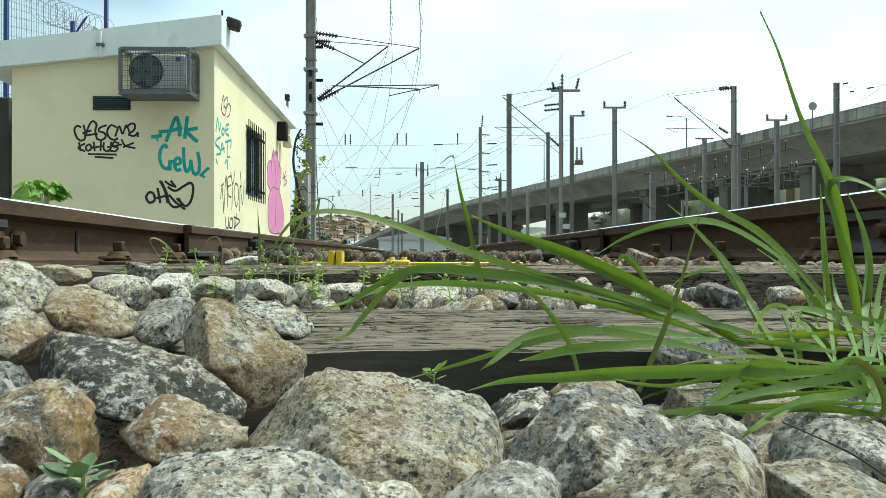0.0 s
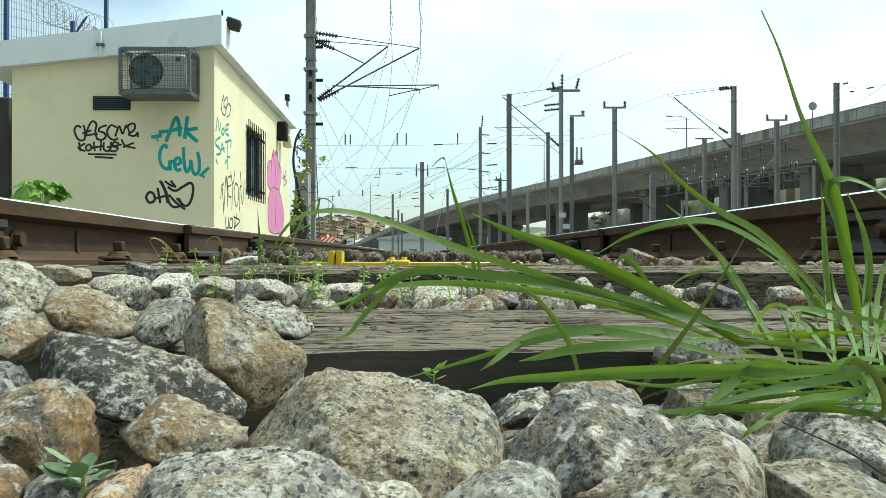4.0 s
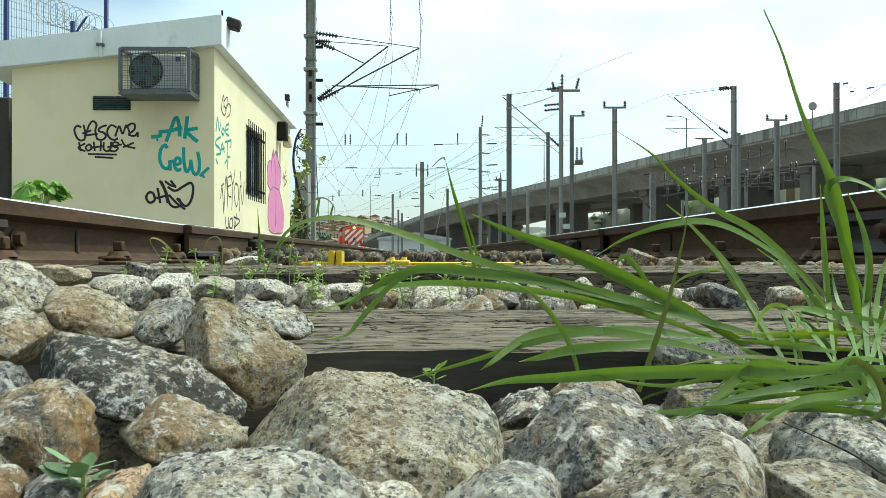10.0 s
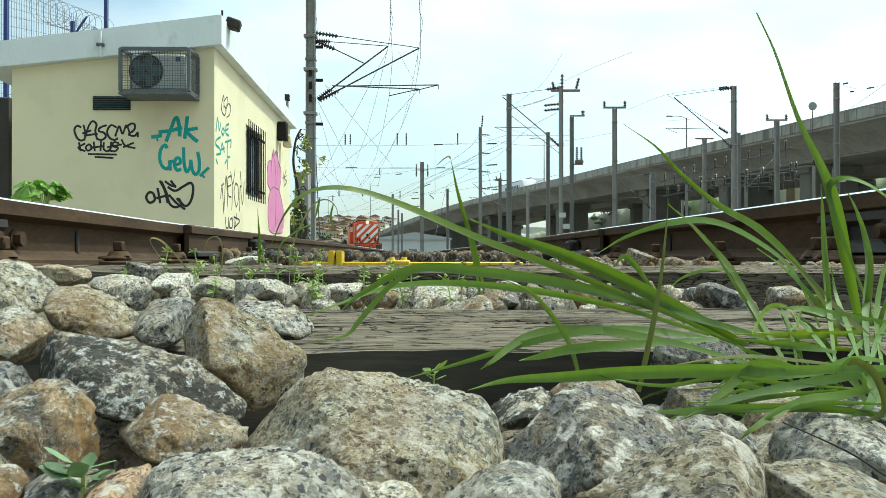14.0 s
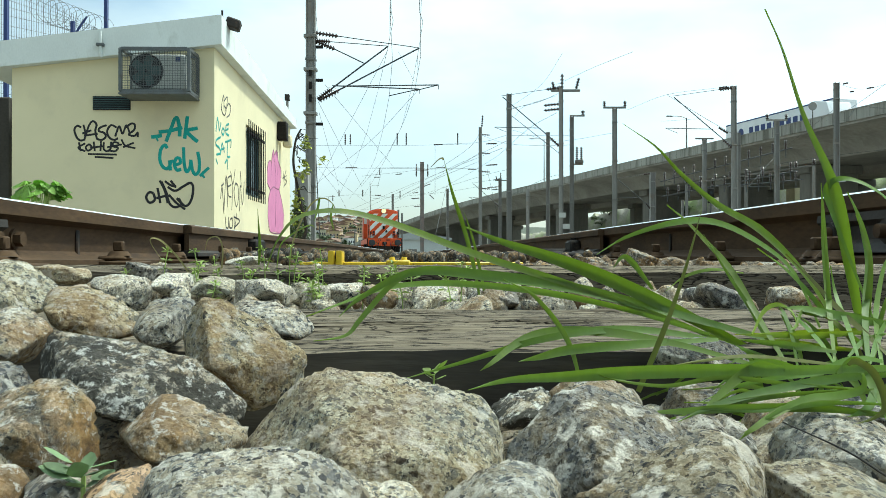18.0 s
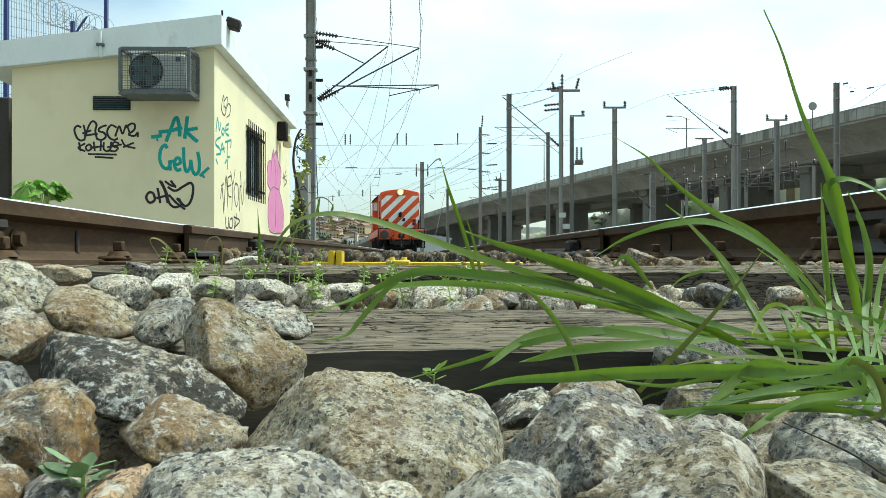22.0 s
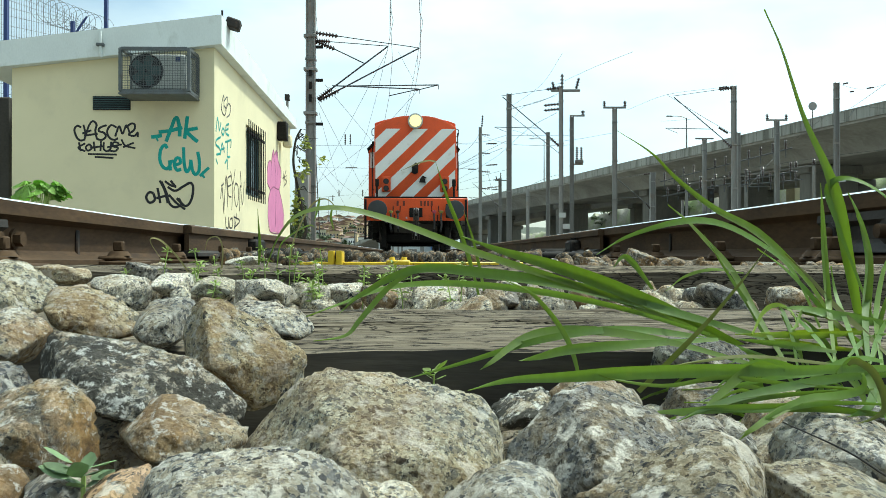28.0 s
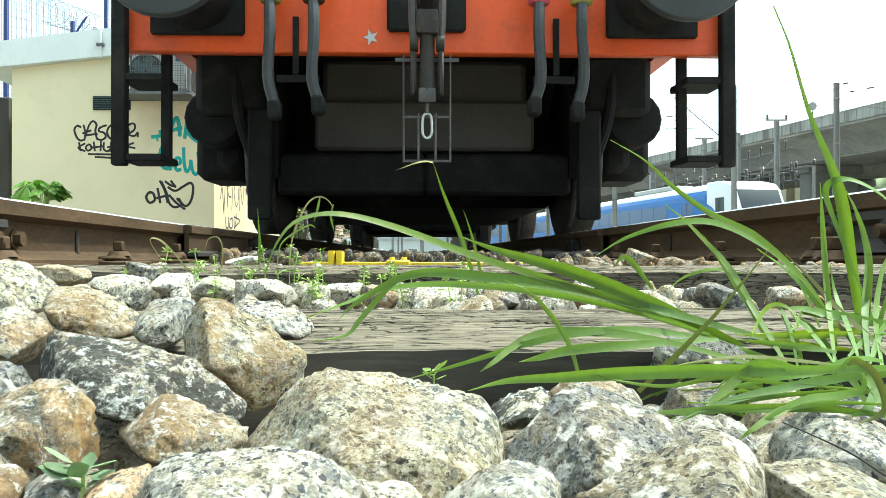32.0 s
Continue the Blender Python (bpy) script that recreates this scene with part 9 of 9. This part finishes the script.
for k, (p, h) in enumerate((((-0.2799, 0.85, 0.0137), 0.028), ((-0.2447, 0.85, 0.0108), 0.030), ((-0.2399, 0.82, 0.0065), 0.022), ((-0.2112, 0.9, 0.012), 0.018), ((-0.1884, 0.9, 0.009), 0.034), ((-0.1595, 0.88, 0.0056), 0.040), ((-0.1548, 0.88, 0.0127), 0.024), ((-0.1302, 0.88, 0.0039), 0.026), ((-0.1272, 0.9, 0.009), 0.034),
                           ((-0.0787, 0.85, 0.0023), 0.022), ((-0.0533, 0.85, 0.0108), 0.014), ((-0.0476, 0.85, 0.0023), 0.022), ((-0.0317, 0.85, -0.0005), 0.022), ((-0.2964, 0.8, 0.002), 0.020), ((-0.3087, 0.8, 0.002), 0.014), ((-0.1972, 0.86, 0.0019), 0.020))):
    weed(p, h * 1.12, k)
rw = random.Random(77)
for k in range(26):
    y = rw.uniform(0.70, 0.92) if k < 18 else rw.uniform(1.2, 1.48)
    weed((rw.uniform(-0.24, 0.02) * y / 0.8, y, rw.uniform(-0.012, 0.004)), rw.uniform(0.014, 0.034), 40 + k)
DULL_LEAF = shader("dull_leaf", (0.23, 0.32, 0.16), 0.6, spread=0.3, scale=60, fine=300, bump=0.1, depth=0.001, vary=0.25)
LITTLE = thing("seedling", "tiny fresh green seedling against a sleeper", "weed", (-0.0038, 0.355, -0.0119))
SEED2 = thing("seedling", "dull green leaves growing between front stones", "weed", (-0.0868, 0.205, -0.0165))
for root, sc, n in ((LITTLE, 0.0045, 9), (SEED2, 0.0064, 12)):
    r = random.Random(n)
    part("stem", add_tube(bmesh.new(), [(0, 0, -0.02), (0, 0, sc * 0.8)], sc * 0.1, 5), WEED, root)
    for k in range(n):
        a = 6.28 * k / n + r.random()
        b = bmesh.new()
        d = Vector((math.cos(a), math.sin(a) * 0.6, r.uniform(-0.1, 0.9)))
        s = Vector((-math.sin(a), math.cos(a), r.uniform(-0.4, 0.4))) * sc * r.uniform(0.28, 0.42)
        o = Vector((0, 0, sc * (0.3 + 0.25 * (k % 4)))) + d * sc * 0.5 * r.random()
        vs = [b.verts.new(o + v) for v in (Vector((0, 0, 0)), d * sc * 0.3 + s * 0.75, d * sc * 0.65 + s, d * sc * 1.0 + s * 0.6, d * sc * 1.2, d * sc * 1.0 - s * 0.6, d * sc * 0.65 - s, d * sc * 0.3 - s * 0.75)]
        mid = b.verts.new(o + d * sc * 0.6 + Vector((0, 0, -sc * 0.08)))
        for i in range(8):
            b.faces.new((mid, vs[i], vs[(i + 1) % 8]))
        bmesh.ops.solidify(b, geom=b.faces[:], thickness=0.0004)
        part("leaf", b, WEED if root is LITTLE else DULL_LEAF, root)


TWIG = thing("twig", "thin dark dry twig lying over the front stones", "twig", (0.094, 0.2, -0.004))
part("stick", add_tube(bmesh.new(), smooth_line([(-0.002, 0.03, 0.0005), (0.006, 0.01, -0.0028), (0.012, 0, -0.0072), (0.022, -0.01, -0.0125)], 12), 0.0002, 6, 0.00035), RUST_DARK, TWIG)


# ---- what moves ----
def motions():
    # the locomotive: seconds, and how far along the track its buffer beam stands
    run = [(0, 176.77), (3, 147.91), (6, 121.27), (7, 113.5), (8, 107.4), (9, 102.96), (10, 98.85), (11, 94.96), (12, 91.3), (13, 87.75), (14.5, 82.2), (16.5, 73.32), (17, 70.65), (18, 64.88), (19, 60.22), (20, 55.78), (21, 51.78), (22, 47.57), (23, 43.24), (24, 38.69), (25, 34.25), (25.5, 32.14), (27.5, 24.03), (28, 21.93), (28.5, 19.71), (29, 17.37), (29.5, 15.27), (30, 13.1), (30.5, 10.85), (31, 8.53), (31.6, 5.68), (32, 3.66)]
    walk(LOCO, [(t, pose(track_x(y) + float(np.interp(y, [3, 8.5, 12.5, 20], [0.03, 0.04, 0.026, 0])), y, 0.157 + track_z(y + 1), 0, 0, track_turn(y + 5))) for t, y in run])

    # its wheels turn with the way it makes
    ts = [k * 0.1 for k in range(321)]
    ys = np.interp(ts, [t for t, y in run], [y for t, y in run])
    for axle, y0 in WHEELS:
        walk(axle, [(t, pose(0, y0, 0.46, math.degrees((ys[0] - y) / 0.46), 0, 0)) for t, y in zip(ts, ys)])
    # the lorry drives along the viaduct: seconds, and how far out its tail is
    tail = [(0, 297), (8.5, 278), (10, 252), (11, 230), (12, 211), (13, 193), (14, 175), (14.5, 165), (16.5, 121.2), (17, 111), (18, 94), (18.5, 86.6), (19, 79.1), (19.6, 70.6), (21.5, 45), (24, 30), (32, 28)]
    vy = [p.y for p in VLINE]
    def deck_at(y):
        k = max(1, min(len(vy) - 2, int(np.searchsorted(vy, y))))
        u = (y - vy[k - 1]) / (vy[k] - vy[k - 1])
        return VLINE[k - 1].lerp(VLINE[k], u), VLINE[k - 1] - VLINE[k]
    rows = []
    for t, y in tail:
        p, d = deck_at(y)
        q, _ = deck_at(y - 14)
        d = q - p
        turn = math.degrees(math.atan2(-d.x, d.y))
        pitch = math.degrees(math.atan2(d.z, math.hypot(d.x, d.y)))
        left = Vector((d.y, -d.x, 0)).normalized()
        at = p - left * 4.6
        rows.append((t, pose(at.x, at.y, at.z - 1.45, pitch, 0, turn)))
    walk(LORRY, rows)
    # the passenger train comes up on the track further over: seconds, and metres short of its last place
    d = (TB - TA).normalized()
    turn = math.degrees(math.atan2(d.x, -d.y))
    rows = []
    for t, s in ((0, 571), (20, 235), (28, 95.4), (28.6, 68.1), (29, 57.5), (29.4, 48.0), (29.7, 42.0), (30, 35.5), (31, 16.5), (31.6, 7.6), (32, 1.8)):
        p = TB - d * s
        rows.append((t, pose(p.x, p.y, 0.2, 0, 0, turn)))
    walk(TRAIN, rows)
    # grass in the wind
    def sway(ob, rows):
        walk(ob, [(t, pose(*ob.location, ax, ay, 0)) for t, ax, ay in rows])
    wind = [(t, 0.9 * math.sin(t * 1.9) + 0.6 * math.sin(t * 4.3 + 1) + 0.8 * math.exp(-((t - 7.6) / 0.7) ** 2) + 0.8 * math.exp(-((t - 14.0) / 0.7) ** 2)) for t in [k * 0.4 for k in range(81)]]
    for k, (ob, give) in enumerate(SWAY):
        if give:
            sway(ob, [(t, 0.6 * give * math.sin(t * 1.3 + k), give * (g * 0.9 + 0.5 * math.sin(t * 2.7 + k * 1.7))) for t, g in wind])
    sway(TALL, [(0, 0, 0), (1, 0, 0.4), (2, 0, -0.4), (3, 0, 0.3), (6, 0, 0), (7, 0, 1.2), (8, 0, 0.4), (9, 0, 1.6), (10, 0, 0.6), (11, 0, 1.0), (12, 0, -0.8), (13, 0, 1.6), (14, 0, -0.6), (17, 0, -1.0), (18, 0, 0.8), (19, 0, 0.3),
                (20, 0, -0.5), (22, 0, 0.6), (23, 0, -2.0), (25, 0, -0.9), (28, 0, 0.7), (30, 0, 0.2), (31, 0, 1.2), (32, 0, 2.2)])
    sway(CREST, [(0, 0, 0), (2, 0, 0.5), (3, 0, -0.4), (6, 0, 0), (6.6, 0, 2), (7, 0, 10), (7.5, 0, 2), (8, 0, 0.5), (10, 0, -0.5), (13, 0, 0.3), (13.5, 0, 5), (14, 0, 1), (17, 0, -1), (18, 0, 1), (19, 0, 0), (23, 0, -1.5), (25, 0, -0.5), (28, 0, -0.4), (31, 0, -1), (32, 0, -2.2)])
    sway(LONG, [(0, 0, 0), (2, 0, 0.5), (3, 0, 0), (6, 0, 0.2), (7, 0, -1), (7.6, 0, 1.5), (8, 0, 2.6), (8.5, 0, 0.6), (9, 0, -0.7), (10, 0, -0.8), (11, 0, -0.2), (13, 0, -0.5), (13.6, 0, 1.5), (14, 0, 2.8), (14.5, 0, 0.2), (17, 0, 0.4), (19, 0, -0.3),
                (21, 0, 0), (23, 0, -0.6), (25, 0, 0.1), (25.5, 0, 1.8), (28, 0, 0.4), (29, 0, -0.3), (31, 0, -0.2), (32, 0, -0.3)])
    sway(BROAD, [(0, 0, 0), (6, 0, 0.3), (7, 0, -0.3), (9, 0, 0.2), (12, 0, 0.2), (14, 0, -0.5), (17, 0, -1.5), (20, 0, -2.1), (25, 0, -2.6), (28, 0, -3.1), (32, 0, -3.2)])
    sway(UPRIGHT, [(0, 0, 0), (1, 0, -1), (2, 0, 1), (3, 0, -2), (6, 0, -4), (8, 0, -1), (9, 0, -4), (11, 0, -2), (13, 0, -1), (16.5, 0, -3), (19, 0, -4), (20, 0, -3), (21, 0, -5), (23, 0, -5), (25, 0, -6), (28, 0, -7), (32, 0, -8)])
    sway(LEANER, [(t, 0, a) for t, a in ((0, 19.5), (1, 20), (2, 22), (3.4, 33.5), (5.6, 37), (7, 46), (7.8, 36), (8.5, 32), (9, 40), (10, 16), (12, 3), (13, 5), (14, 9.5), (15.5, 15), (17, 20.5), (19, 19), (20, 20), (21, 34.5), (23, 43), (25, 40.5), (28, 42.5), (31, 42.5), (32, 43))])
    sway(BOW, [(t, 0, 3 * g) for t, g in wind])
    # the withered tip swings round into the wind late on
    walk(droop, [(t, pose(*droop.location, 0, 0, a)) for t, a in ((0, -78), (22, -78), (25.5, -60), (28, -30), (30, -8), (32, 0))])


motions()
